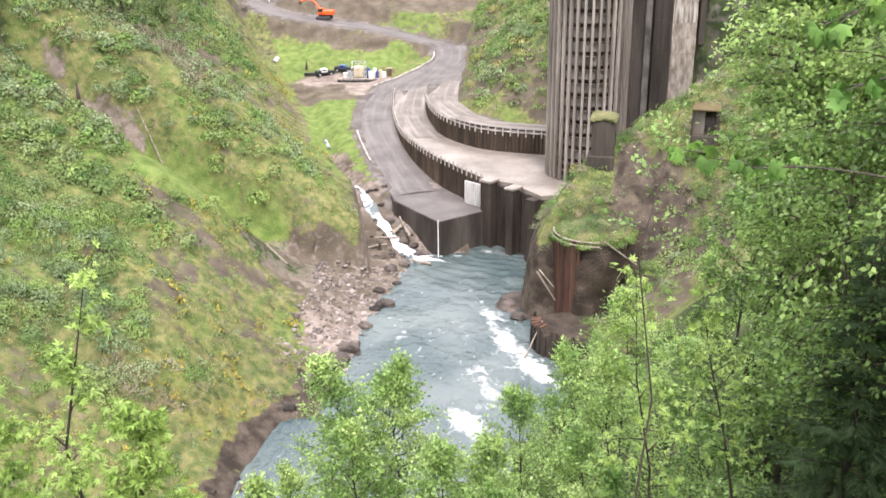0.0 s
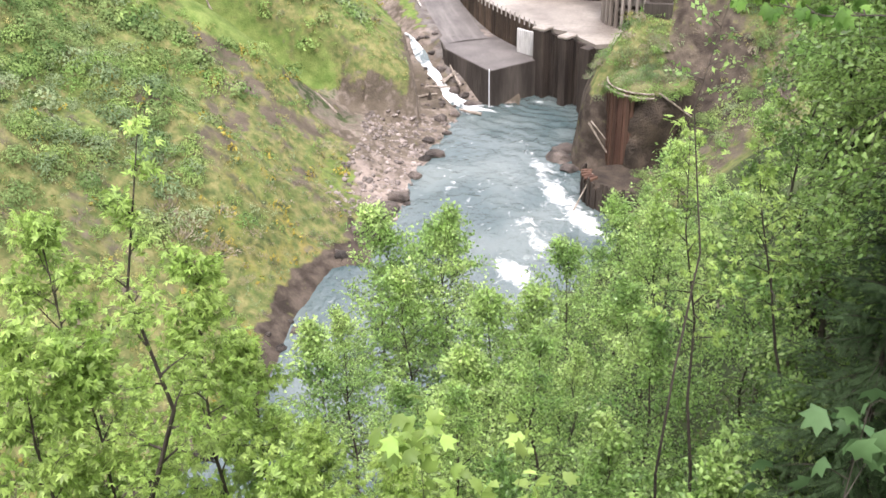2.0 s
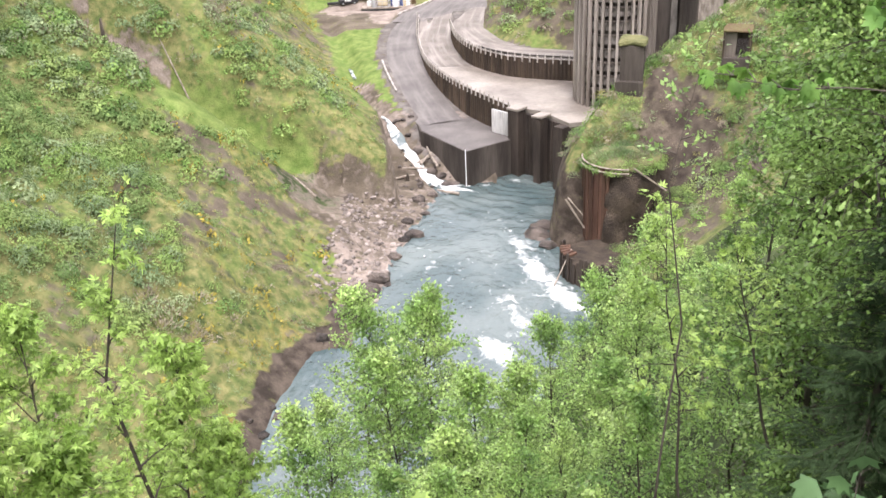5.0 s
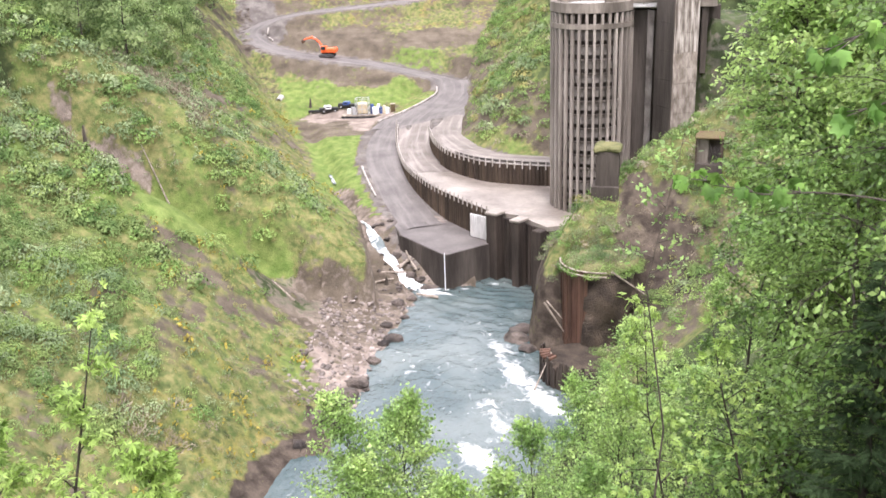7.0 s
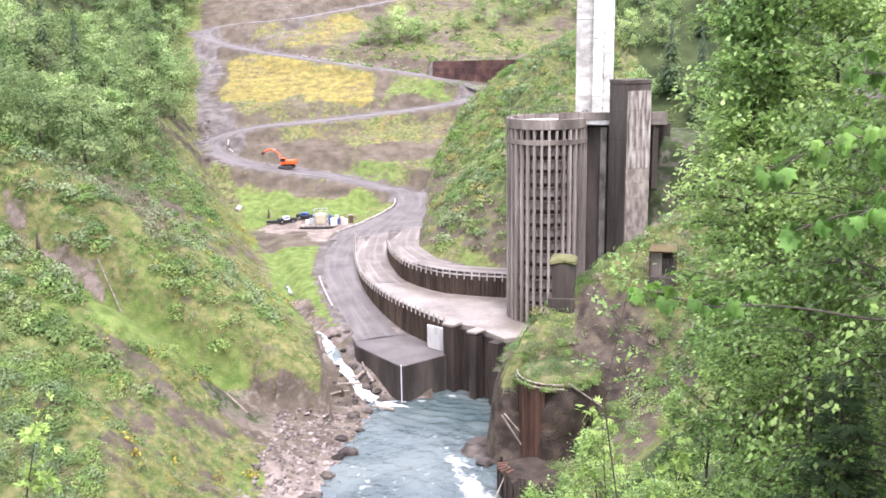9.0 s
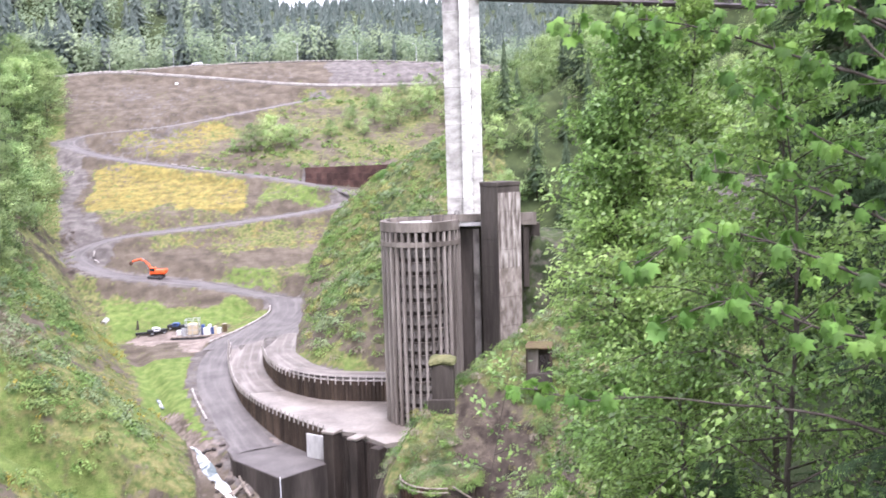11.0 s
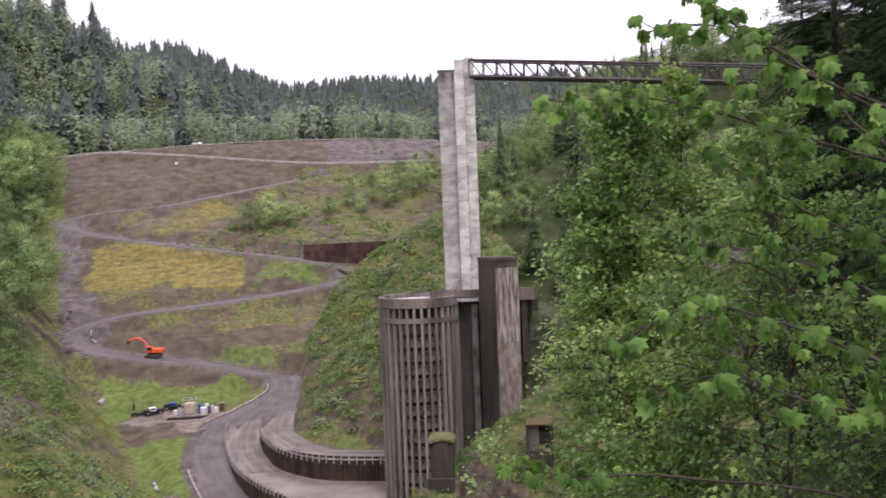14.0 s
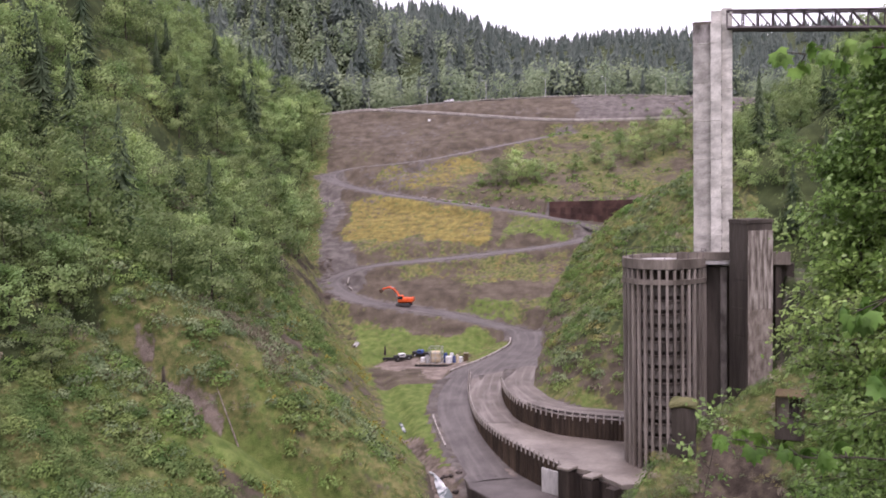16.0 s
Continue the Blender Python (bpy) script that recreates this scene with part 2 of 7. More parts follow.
KNOLL_TOE = [(44, 84), (34, 90), (28, 97.5), (23, 103.4), (15.5, 104), (12, 103), (10.3, 104.6), (9.9, 107), (10.6, 112), (13, 118), (18, 123.5), (27, 128), (34, 130)]
WALL1 = [(-7.9, 184), (-7.6, 172), (-5.6, 158), (-1.6, 146), (3.4, 136.5), (6.9, 130.9)]
WALL2 = [(-1.6, 171), (-0.6, 163), (1.9, 154.5), (6.6, 147.9), (11.5, 145), (18.5, 142.6)]
DAM_Y, DAM_Z, DAM_M = 197.0, 11.0, 0.46
ROADS = {
    "low": [(-0.6, 130.2), (-4.0, 138.5), (-7.9, 152), (-10.9, 166), (-10.4, 180), (-4.9, 193.5), (0.6, 201.5), (3.2, 207)],
    "apron": [(8.5, 139), (2.2, 149), (-2.2, 159), (-4.2, 170), (-4.6, 181), (-2.6, 192), (1.6, 203.5)],
    "upper": [(19, 146.6), (8.6, 151), (3.2, 158), (1.0, 167), (1.2, 181), (3.4, 194), (4.4, 203)],
    "face": [(-0.8, 199.5), (2.9, 205.5), (1.6, 210.2), (-5.3, 212.2), (-21, 216.4), (-36, 220.4), (-43.2, 228), (-37, 234.6), (-20, 237.2),
             (0, 240.7), (17, 244.6), (24.6, 250.0), (17.5, 254.6), (0.2, 261.7), (-18.8, 267.4), (-40.5, 274.5), (-53.8, 283),
             (-50, 289.5), (-30.6, 292.4), (-8.3, 300.5), (18.9, 311.5)],
    "berm": [(-67, 337), (-44, 333.0), (-18.4, 328), (19.5, 319.8), (62, 319.8), (90, 322)],
}
# the wide gravel bend where the low road, the apron and the terrace road meet: left and right edge at each y
BEND_Y = [182.0, 188.0, 196.0, 203.0, 207.0, 209.5]
BEND_L = [-13.6, -11.5, -4.9, 0.2, 0.2, -1.5]
BEND_R = [5.2, 5.4, 6.0, 6.8, 7.2, 7.4]
ROAD_W = {"low": 8.8, "apron": 6.0, "upper": 4.2, "face": 6.0, "berm": 4.0}


def dam_plane(x, y):
    return np.minimum(DAM_Z + DAM_M * (y - DAM_Y), 77.5 - 0.0007 * (x - 20) ** 2)


def floor_z(x, y):
    """The valley floor between the river and the foot of the dam."""
    z = np.interp(y, [122, 127, 131, 141, 160, 185, 197], [-2.2, 0.6, 3.0, 4.9, 7.8, 11.0, 11.0])
    stream = side_dist(x, y, [(-1.5, 124), (-6, 131), (-10.2, 139), (-15.8, 150), (-20, 165), (-26, 186)])
    return z - 1.3 * np.exp(-(stream / 1.8) ** 2) * (y < 190)


def line3(key, step=2.0):
    pl = spline(ROADS[key], step)
    if key == "low":
        z = np.interp(pl[:, 1], [130, 139, 152, 166, 185, 199, 205, 208], [5.2, 5.3, 6.8, 8.9, 11.2, 12.4, 14.6, 15.4])
    elif key == "apron":
        z = np.interp(pl[:, 1], [131, 160, 170, 185, 203.5], [9.5, 9.6, 10.2, 11.6, 13.8])
    elif key == "upper":
        z = np.interp(pl[:, 1], [146, 167, 194, 203], [12.62, 12.8, 13.4, 14.0])
    else:
        z = dam_plane(pl[:, 0], pl[:, 1])
        k = np.ones(9) / 9
        z = np.convolve(np.pad(z, 4, mode="edge"), k, "valid")
        if key == "face":
            z[:14] = np.interp(np.arange(14), [0, 4, 14], [13.4, 14.9, z[14]])
    return np.column_stack([pl, z])


ROAD3 = {k: line3(k) for k in ROADS}


def bend_z(x, y):
    """Height of the gravel bend."""
    z = np.interp(y, [172, 182, 185, 193, 199, 205, 209.5], [9.7, 10.85, 11.2, 11.95, 12.9, 14.5, 15.75])
    z = z + 1.4 * ramp01(3, -5, x) * ramp01(203, 209, y)
    return z + np.interp(y, [172, 182, 200], [3.0, 2.0, 0.0]) * ramp01(-7, 4, x)


def land(x, y):
    """Height of the ground."""
    x, y = np.asarray(x, dtype=float), np.asarray(y, dtype=float)
    n8, n3 = fbm(x, y, 14), fbm(x + 50, y + 20, 4.0, 3)
    z = floor_z(x, y)
    z = np.where(y > 195, dam_plane(x, y), z)
    z = z + 0.25 * n3
    # roads are benched into the dam face
    for key, ln in ROAD3.items():
        d2 = np.full(x.shape, 1e9)
        zz = np.zeros(x.shape)
        box_in = (x > ln[:, 0].min() - 12) & (x < ln[:, 0].max() + 12) & (y > ln[:, 1].min() - 12) & (y < ln[:, 1].max() + 12)
        xs, ys = x[box_in], y[box_in]
        if xs.size:
            dd = (xs[:, None] - ln[None, :, 0]) ** 2 + (ys[:, None] - ln[None, :, 1]) ** 2
            k = dd.argmin(1)
            tx, ty = np.gradient(ln[:, 0]), np.gradient(ln[:, 1])
            grade = np.gradient(ln[:, 2]) / (tx ** 2 + ty ** 2)
            along = (xs - ln[k, 0]) * tx[k] + (ys - ln[k, 1]) * ty[k]
            d2[box_in], zz[box_in] = np.sqrt(dd[np.arange(len(k)), k]), ln[k, 2] + grade[k] * along
        if key in ("apron", "upper"):
            continue
        w = ROAD_W[key] / 2
        f = (1 - ramp01(w + 0.6, w + 4.5, d2)) * (ramp01(134, 140, y) if key == "low" else 1.0)
        z = z * (1 - f) + (zz - 0.03) * f
    # terraces behind the pile walls
    w1 = side_dist(x, y, [(-7.4, 190)] + WALL1[1:] + [(16.0, 122.0)])
    z = np.where((w1 < -1.3) & (y < 186) & (y > 118) & (x < 40), np.maximum(z, np.interp(y, [130, 160, 172, 186], [9.3, 9.4, 10.2, 11.5])), z)
    w2 = side_dist(x, y, [(-1.5, 176)] + WALL2 + [(40, 137)])
    z = np.where((w2 < -1.2) & (y < 186) & (x < 60), np.maximum(z, 12.5 + 0.2 * n3), z)
    bend = (y > 184) & (y < 209.5) & (x > np.interp(y, BEND_Y, BEND_L) - 0.5) & (x < np.interp(y, BEND_Y, BEND_R) + 0.5)
    z = np.where(bend, bend_z(x, y) - 0.12, z)
    # river
    river = (y < 123.5) | ((x > 4.4) & (y < 133.0))
    z = np.where(river & (y < 130), np.minimum(z, -2.2), z)
    # left side of the gorge
    d = -side_dist(x, y, LEFT_TOE)
    m = np.interp(y, [40, 100, 150, 190, 225, 300, 345, 420], [0.80, 0.80, 0.85, 1.05, 1.45, 1.2, 0.7, 0.4])
    base = np.interp(y, [80, 94, 118, 150, 185, 200, 345, 420], [-1.2, -0.35, -0.3, 5.0, 9.5, 9.0, 62, 76])
    beach = np.where((y > 88) & (y < 124), 1.0, 0.0) * ramp01(88, 95, y) * (1 - ramp01(116, 124, y))
    bank = ramp01(117.2, 118.6, y + 1.2 * n3) * (1 - ramp01(140, 151, y)) * 6.3 * ramp01(0.2, 1.0, d)
    rise = np.where(d > 0, m * d - beach * np.minimum(d, 9) * 0.45, d * 2.0) + bank
    left = base + rise + (2.6 * n8 + 0.9 * n3) * ramp01(0, 8, d)
    # a proud rib and the hollow of the slip behind it, and smaller ribs down the slope
    bench = ramp01(10, 18, d) * (1 - ramp01(46, 60, d))
    wander = y + 0.12 * (x + 30) + 2.0 * fbm(x + 12, y, 18, 2)
    left = left + bench * (1.0 * np.exp(-((wander - 105.0) / 4.5) ** 2) - 1.9 * np.exp(-((wander - 116.5) / 3.6) ** 2))
    left = left + ramp01(8, 20, d) * ramp01(210, 180, y) * 1.3 * vnoise(x / 26 + 3.1, wander / 6.5) * 2
    left = np.where(d > 0, np.minimum(left, 92 + 0.16 * d + 6 * n8), left)
    z = np.where(d > -4, np.maximum(z, left), z)
    # stony bar between the slope and the pool
    d = -side_dist(x, y, SHORE)
    bar = np.clip(0.2 * d - 0.05, -3, 1.0) + 0.22 * n3
    bar = bar - 1.6 * np.exp(-(side_dist(x, y, [(-12.6, 142.5), (-11.2, 139.5), (-8.3, 132), (-4.2, 126.6), (-0.9, 123.2), (1, 121.5)]) / 1.6) ** 2)
    z = np.where((d > -3) & (y > 82) & (y < 126) & (x > -22), np.maximum(z, bar), z)
    # near bank, below the camera, and the knoll on the right
    d = side_dist(x, y, NEAR_TOE)
    near = -2.2 + np.where(d > 0, (0.84 + 0.24 * ramp01(75, 45, y)) * d, 3 * d)
    near = near + (1.8 * n8 + 0.7 * n3) * ramp01(3, 14, d) * ramp01(4, 16, np.hypot(x, y))
    rr = np.hypot(x, y)
    near = near - 9.0 * ramp01(0.3, 5, rr) * ramp01(-0.5, 1.0, y) * ramp01(62, 40, y) * ramp01(14, 2, x)
    near = np.minimum(near, 48.3 + 0.28 * np.maximum(x - 4, 0) * ramp01(0, 30, y + 10) + 2 * n8 * ramp01(6, 20, np.hypot(x, y)))
    near = np.minimum(near, 66 + 6 * n8)
    q = np.hypot(x - 18.4, y - 105.2)
    dug = 0.6 + np.maximum(q - 4.6, 0) * 0.9 + np.maximum(x - 19.5, 0) * 1.6
    d_k = side_dist(x, y, KNOLL_TOE)
    profile = 8.6 * ramp01(0, 1.5, d_k) + 1.5 * np.clip(d_k - 1.3, 0, 4.5) + 1.3 * np.maximum(d_k - 5.8, 0) + (1.0 * n3 + 0.8 * n8) * ramp01(0.5, 3, d_k)
    crown = np.minimum(10.6 + 0.85 * np.maximum(y - 105, 0) + 1.2 * np.maximum(x - 21.5, 0), 17.0 + (0.42 + 0.34 * ramp01(107, 113, y)) * np.maximum(x - 21, 0)) + 0.5 * n3 + 0.9 * n8
    near = np.where((q < 9) & (y < 105.2 + 0.35 * (18.4 - x)) & (y > 96), np.minimum(near, dug), near)
    z = np.where(d > -3, np.maximum(z, near), z)
    z = np.where((d_k > 0) & (x < 44), np.maximum(z, np.minimum(profile, crown) - 2.0 * (1 - ramp01(0, 0.4, d_k))), z)
    abut = np.minimum(9 + 5.0 * np.maximum(x - 32.5, 0), 35 + 0.3 * np.maximum(x - 46, 0)) + 1.5 * n8 + 0.8 * n3
    z = np.where((x > 32) & (x < 90) & (y > 124) & (y < 150), np.maximum(z, abut * ramp01(127, 132, y) * ramp01(150, 140, y)), z)
    # spur behind the intake tower and right abutment
    d = side_dist(x, y, [p for p in reversed(SPUR_TOE)])
    sp = np.maximum(12.3, np.where(y > 195, dam_plane(x, y), 0)) + np.where(d > 0, 0.95 * d, 3 * d) + (2.2 * n8 + 0.8 * n3) * ramp01(0, 6, d)
    sp = np.minimum(sp, 46 + 0.55 * np.maximum(x - 38, 0) + 3 * n8)
    z = np.where(d > -3, np.maximum(z, np.minimum(sp, 92 + 6 * n8)), z)
    # cut for the road below the retaining wall
    cut = (x > 9) & (x < 36) & (y > 250) & (y < 259.0 + 0.22 * (x - 11))
    z = np.where(cut, np.minimum(z, np.interp(x, [9, 11, 28, 36], [40.0, 38.8, 36.5, 37.5])), z)
    fill = (x > 10) & (x < 37) & (y > 259.8 + 0.22 * (x - 11)) & (y < 268)
    z = np.where(fill, np.maximum(z, 42.75), z)
    # hills beyond the crest
    r = np.hypot(x, y)
    far = 72 + (38 * ramp01(70, -60, x) + 30 * ramp01(-35, -110, x)) * ramp01(365, 470, y) + 10 * ramp01(400, 700, y)
    far = far + 212 * ramp01(650, 1900, r) * (1 + 0.25 * fbm(x, y, 500)) * (y > 0) + 12 * fbm(x, y, 120)
    z = np.where(y > 352, np.where(y < 420, z + (far - z) * ramp01(352, 420, y), far), z)
    return z


# ---- ground: one sheet to the horizon ----
def axis(dense0, dense1, step, far, growth=1.22):
    mid = list(np.arange(dense0, dense1 + 1e-6, step))
    lo, hi, s = [mid[0]], [mid[-1]], step
    while hi[-1] < far or lo[-1] > -far:
        s *= growth
        hi.append(hi[-1] + s)
        lo.append(lo[-1] - s)
    return np.array(lo[:0:-1] + mid + hi[1:])


gx, gy = axis(-82, 66, 0.8, 2600), axis(-4, 350, 0.8, 2600)
GX, GY = np.meshgrid(gx, gy)
GZ = land(GX.ravel(), GY.ravel()).reshape(GX.shape)
GZ = np.where(np.abs(GX) > 2500, np.minimum(GZ, 250), GZ)
nxg, nyg = len(gx), len(gy)
idx = np.arange(nxg * nyg).reshape(nyg, nxg)
quads = np.stack([idx[:-1, :-1], idx[:-1, 1:], idx[1:, 1:], idx[1:, :-1]], -1).reshape(-1, 4)


def inside(x, y, pts, soft):
    """1 within a plan polygon, 0 outside, with a soft edge."""
    ring = list(pts) + [pts[0]]
    odd = np.zeros(np.shape(x), dtype=bool)
    for (ax, ay), (bx, by) in zip(ring[:-1], ring[1:]):
        if ay != by:
            odd ^= ((ay > y) != (by > y)) & (x < (bx - ax) * (y - ay) / (by - ay) + ax)
    d = np.abs(side_dist(x, y, ring))
    return ramp01(-soft, soft, np.where(odd, d, -d))


STREAK = [(-41, 118), (-37, 119.5), (-27.5, 119.5), (-20, 119), (-20, 116.5), (-27, 112.5), (-30.5, 107.8), (-34.3, 107.2), (-37, 110.5)]
CUT_BANK = [(20.8, 103), (20.8, 108), (22, 112.5), (24, 113), (28.3, 109), (30, 105), (27, 101)]
RIB_GRASS = [(-33.5, 103.2), (-35, 103.7), (-38.3, 105.4), (-43.5, 106.1), (-48.3, 106.9), (-52, 107.5)]
EARTH_STRIP = [(-37, 108.4), (-33.7, 106.3), (-29.1, 107.4), (-25, 103.6), (-28, 101.5), (-32.4, 103.9)]
SLIP_DROP = [(-47.9, 31.2), (-47.0, 29.0), (-45.4, 26.0), (-43.0, 23.6), (-40.6, 21.6), (-38.1, 19.7), (-35.5, 18.0), (-31.0, 14.9)]


def grass_streak(x, y, z):
    """1 on the grassy run below the slip."""
    below = ramp01(0.8, -0.4, z - np.interp(x, [-40.5, -33.6, -27.5, -22.6], [20.6, 16.2, 11.6, 8.8]))
    return inside(x, y, STREAK, 0.5) * np.where(y > 114.5, below, 1.0)


def torn_slip(x, y, z):
    """1 on the bare slip: a narrow run down the steep face."""
    d = np.abs(side_dist(x, z, SLIP_DROP)) / np.interp(x, [-48, -44, -40, -37, -31], [1.3, 1.4, 1.2, 0.6, 0.35])
    return ramp01(1.15, 0.75, d) * (np.abs(y - 118.2) < 2.6) * (x > -48.4) * (x < -30.5)


def ground_cover(x, y, z):
    """How much turf, scrub, soil, rock, yellow broom and shade-darkened wood floor the ground bears."""
    n20, n6, n2 = fbm(x, y, 24), fbm(x + 31, y + 7, 7), fbm(x + 3, y + 90, 2.2, 3)
    dl = -side_dist(x, y, LEFT_TOE)
    turf = np.full(x.shape, 0.34) + 0.9 * n6
    soil = 0.12 + 0.7 * n20 + 0.5 * n2
    rock = np.zeros(x.shape)
    gold = np.zeros(x.shape)
    left = (dl > 0) & (y < 235)
    # grassy streak and bare slip on the left slope
    streak = grass_streak(x + 0.8 * n2, y + 0.8 * n6, z)
    rib = np.exp(-(side_dist(x, y, RIB_GRASS) / (0.9 + 0.5 * n6)) ** 2) * ramp01(-33, -36, x) * ramp01(-51, -46, x)
    turf = np.where(left, turf + 2.2 * streak + 1.2 * rib, turf)
    strip_soil = inside(x + 1.2 * n2, y + 1.2 * n6, EARTH_STRIP, 0.7)
    torn = torn_slip(x + 0.5 * n2, y, z + 0.5 * n6)
    soil = np.where(left, soil + 1.5 * torn + 0.7 * strip_soil, soil)
    turf = np.where(left, turf - 1.5 * torn, turf)
    bare = inside(x + 1.6 * n6 + 0.8 * n2, y + 1.6 * n20 + 0.8 * n2, [(-9, 86), (-13.5, 88), (-14.5, 98), (-15.5, 103.5), (-20, 106.5), (-23.5, 111), (-21, 117.5), (-17, 118.6), (-12.5, 118.2), (-3, 121), (-2, 112), (-6, 98)], 0.8) > 0.5
    beach = bare | ((y > 84) & (y < 126) & (dl < 0.6) & (x < 2) & (x > -22))
    soil, turf = np.where(beach, 1.3 + 0.4 * n2, soil), np.where(beach, 0.0, turf)
    wet = (dl < 2.4 + 3.5 * n6) & (dl > -6) & (y < 90) & (y > 35)
    rock = np.where(wet, 1.0, rock)
    # dam face: fields of gold weed, grass, bare soil and gravel
    on_spur = side_dist(x, y, [(90, 140), (40, 149), (17, 151), (3.6, 167), (5, 192), (8.5, 219), (16, 238), (26, 253), (44, 266), (75, 292), (110, 310), (120, 352)])
    dam = (y > 199) & (y < 352) & (dl < 0) & (on_spur < 0)
    xr, yr = x + 2.0 * n6 + 1.2 * n2, y + 2.0 * fbm(x + 70, y, 7) + 1.2 * n2
    soil = np.where(dam, 1.0 + 0.4 * n6, soil)
    turf = np.where(dam, 0.0 + 0.3 * n6, turf)
    field = lambda pts, soft=1.2: inside(xr, yr, pts, soft) * dam
    xr, yr = xr + 2.6 * fbm(x + 17, y + 5, 11, 3), yr + 4.0 * fbm(x + 81, y + 5, 9, 3)
    yellow = field([(-46, 267), (-41, 269), (-22, 263.5), (-4, 258), (-3.5, 248), (-9, 247), (-22, 248), (-24, 250), (-34, 247), (-43, 247), (-44.5, 254)])
    under = field([(-44, 248), (-22, 249), (-4, 249), (-3, 244), (-22, 240.5), (-36, 241)])
    orange = field([(-41, 281), (-36, 286), (-17, 290.5), (-7, 292), (-6, 278), (-17, 275), (-33, 277)])
    middle = field([(-31, 231), (0, 236), (16, 240), (14, 228), (0, 227), (-20, 228)])
    grass = field([(-3, 245.5), (1, 255), (9, 254.5), (17, 250.5), (13, 247.5)]) + field([(-13, 219.2), (0, 221), (14, 218), (11, 214.5), (2, 216.5), (-6, 213.5)])
    meadow = inside(xr, yr, [(-40, 199), (-38, 210), (-24, 208.5), (-12, 206.5), (0, 204.5), (-1.5, 201), (-5, 196.5), (-8.5, 194), (-9, 199), (-20, 200)], 1.0) * (dl < 0)
    gold = np.where(dam, 0.75 * yellow + (0.66 + 0.5 * n2) * orange + (0.46 + 0.7 * n2 + 0.5 * n6) * middle + (0.38 + 0.6 * n2) * under, gold)
    turf = turf + (0.72 + 0.7 * n6 + 0.6 * n2) * grass + (0.95 + 0.8 * n6) * meadow + 0.08 * under
    soil = soil - (0.6 + 0.5 * n6) * grass - 0.9 * meadow - 0.8 * yellow - 0.42 * under - 0.5 * middle - 0.6 * orange
    scrub = (y > 268 + 3 * n6) & (x > -22 + 0.75 * (y - 270) + 8 * n20) & dam & (y < 316 + 3 * n6)
    turf, soil = np.where(scrub, -0.05 + 0.5 * n6, turf), np.where(scrub, 0.52 + 0.6 * n6 + 0.4 * n2, soil)
    upper = dam & (y > 318)
    turf = np.where(upper & (x > 62), 0.6, turf)
    # grass strip between stream and road
    low_side = side_dist(x, y, ROADS["low"])
    gravel = (y > 130) & (y < 206) & (dl < 0) & (low_side > -4.4) & (on_spur < -3) & ((y < 186) | (x > np.interp(y, BEND_Y, BEND_L) - 0.4))
    turf, soil = np.where(gravel, 0.0, turf), np.where(gravel, 1.2, soil)
    strip = (low_side < -4.4 + n6) & (y > 143) & (y < 194) & (dl < 0)
    turf, soil = np.where(strip, 1.4 + 0.5 * n6, turf), np.where(strip, 0.0, soil)
    pad = (x > -34) & (x < -6) & (y > 180) & (y < 199) & (dl < 0)
    turf, soil = np.where(pad & (y < 193), 0.1, turf), np.where(pad & (y < 193), 0.9, soil)
    gully = np.abs(side_dist(x, y, [(-17.3, 154), (-15.8, 150), (-11.2, 139.5), (-8.3, 132)])) < 2.0 + 1.5 * n2
    turf, soil = np.where(gully & (dl < 1), 0.0, turf), np.where(gully & (dl < 1), 1.2, soil)
    bluff = (y > 117) & (y < 140) & (dl > 1.2) & (dl < 12)
    turf, soil = np.where(bluff, turf + 0.2, turf), np.where(bluff, soil - 0.2, soil)
    bed = (y < 143) & (y > 117) & (dl < 1.4) & (x < 6)
    turf, soil = np.where(bed, 0.0, turf), np.where(bed, 1.2, soil)
    gold = np.where(left & (n20 > 0.1) & (n6 > 0.12), 0.55, gold)
    dry_side = left & (y < 117) & (dl > 1) & ~beach
    low_part = ramp01(34, 16, dl + 8 * n20)
    gold = np.where(dry_side, np.maximum(gold, (0.12 + 0.9 * n6 + 0.6 * n2) * low_part), gold)
    turf = np.where(dry_side, turf - 0.12 * low_part + 0.5 * n20, turf)
    soil = np.where(dry_side, soil + (0.1 + 0.7 * n2 - 0.5 * n6) * low_part, soil)
    gold = np.where(left, gold * (1 - streak) * (1 - torn), gold)
    soil = np.where(left, soil * (1 - streak), soil)
    on_bluff = left & (y > 119) & (y < 175) & (dl < 26)
    gold = np.where(on_bluff, np.maximum(gold, 0.22 + 1.0 * n6 + 0.5 * n2), gold)
    soil = np.where(on_bluff, soil + 0.5 * n20 + 0.5 * n2, soil)
    rock = np.where((x > 6) & (x < 16) & (y > 93) & (y < 126) & (z < 9), 0.9, rock)
    rock = np.where((dl > 0) & (y > 205) & (y < 245) & (z < 36), 0.5 + n6, rock)
    gravel_way = inside(xr, yr, [(-54, 286), (-48.5, 274), (-47.5, 266), (-46, 250), (-38.5, 241), (-33, 234), (-34, 229), (-40, 223), (-41, 216), (-46, 222), (-51, 250), (-56, 276)], 1.5) * (y > 205)
    fr = ROAD3["face"]
    near_road = np.full(x.shape, 99.0)
    sel = (y > 196) & (y < 318) & (x > -64) & (x < 34)
    near_road[sel] = np.sqrt(((x[sel][:, None] - fr[None, :, 0]) ** 2 + (y[sel][:, None] - fr[None, :, 1]) ** 2).min(1))
    grit = np.maximum(gravel_way, 1.1 * ramp01(5.2, 3.2, near_road + 0.9 * n2) * ((y > 205.5) | (x > np.interp(y, BEND_Y, BEND_L))))
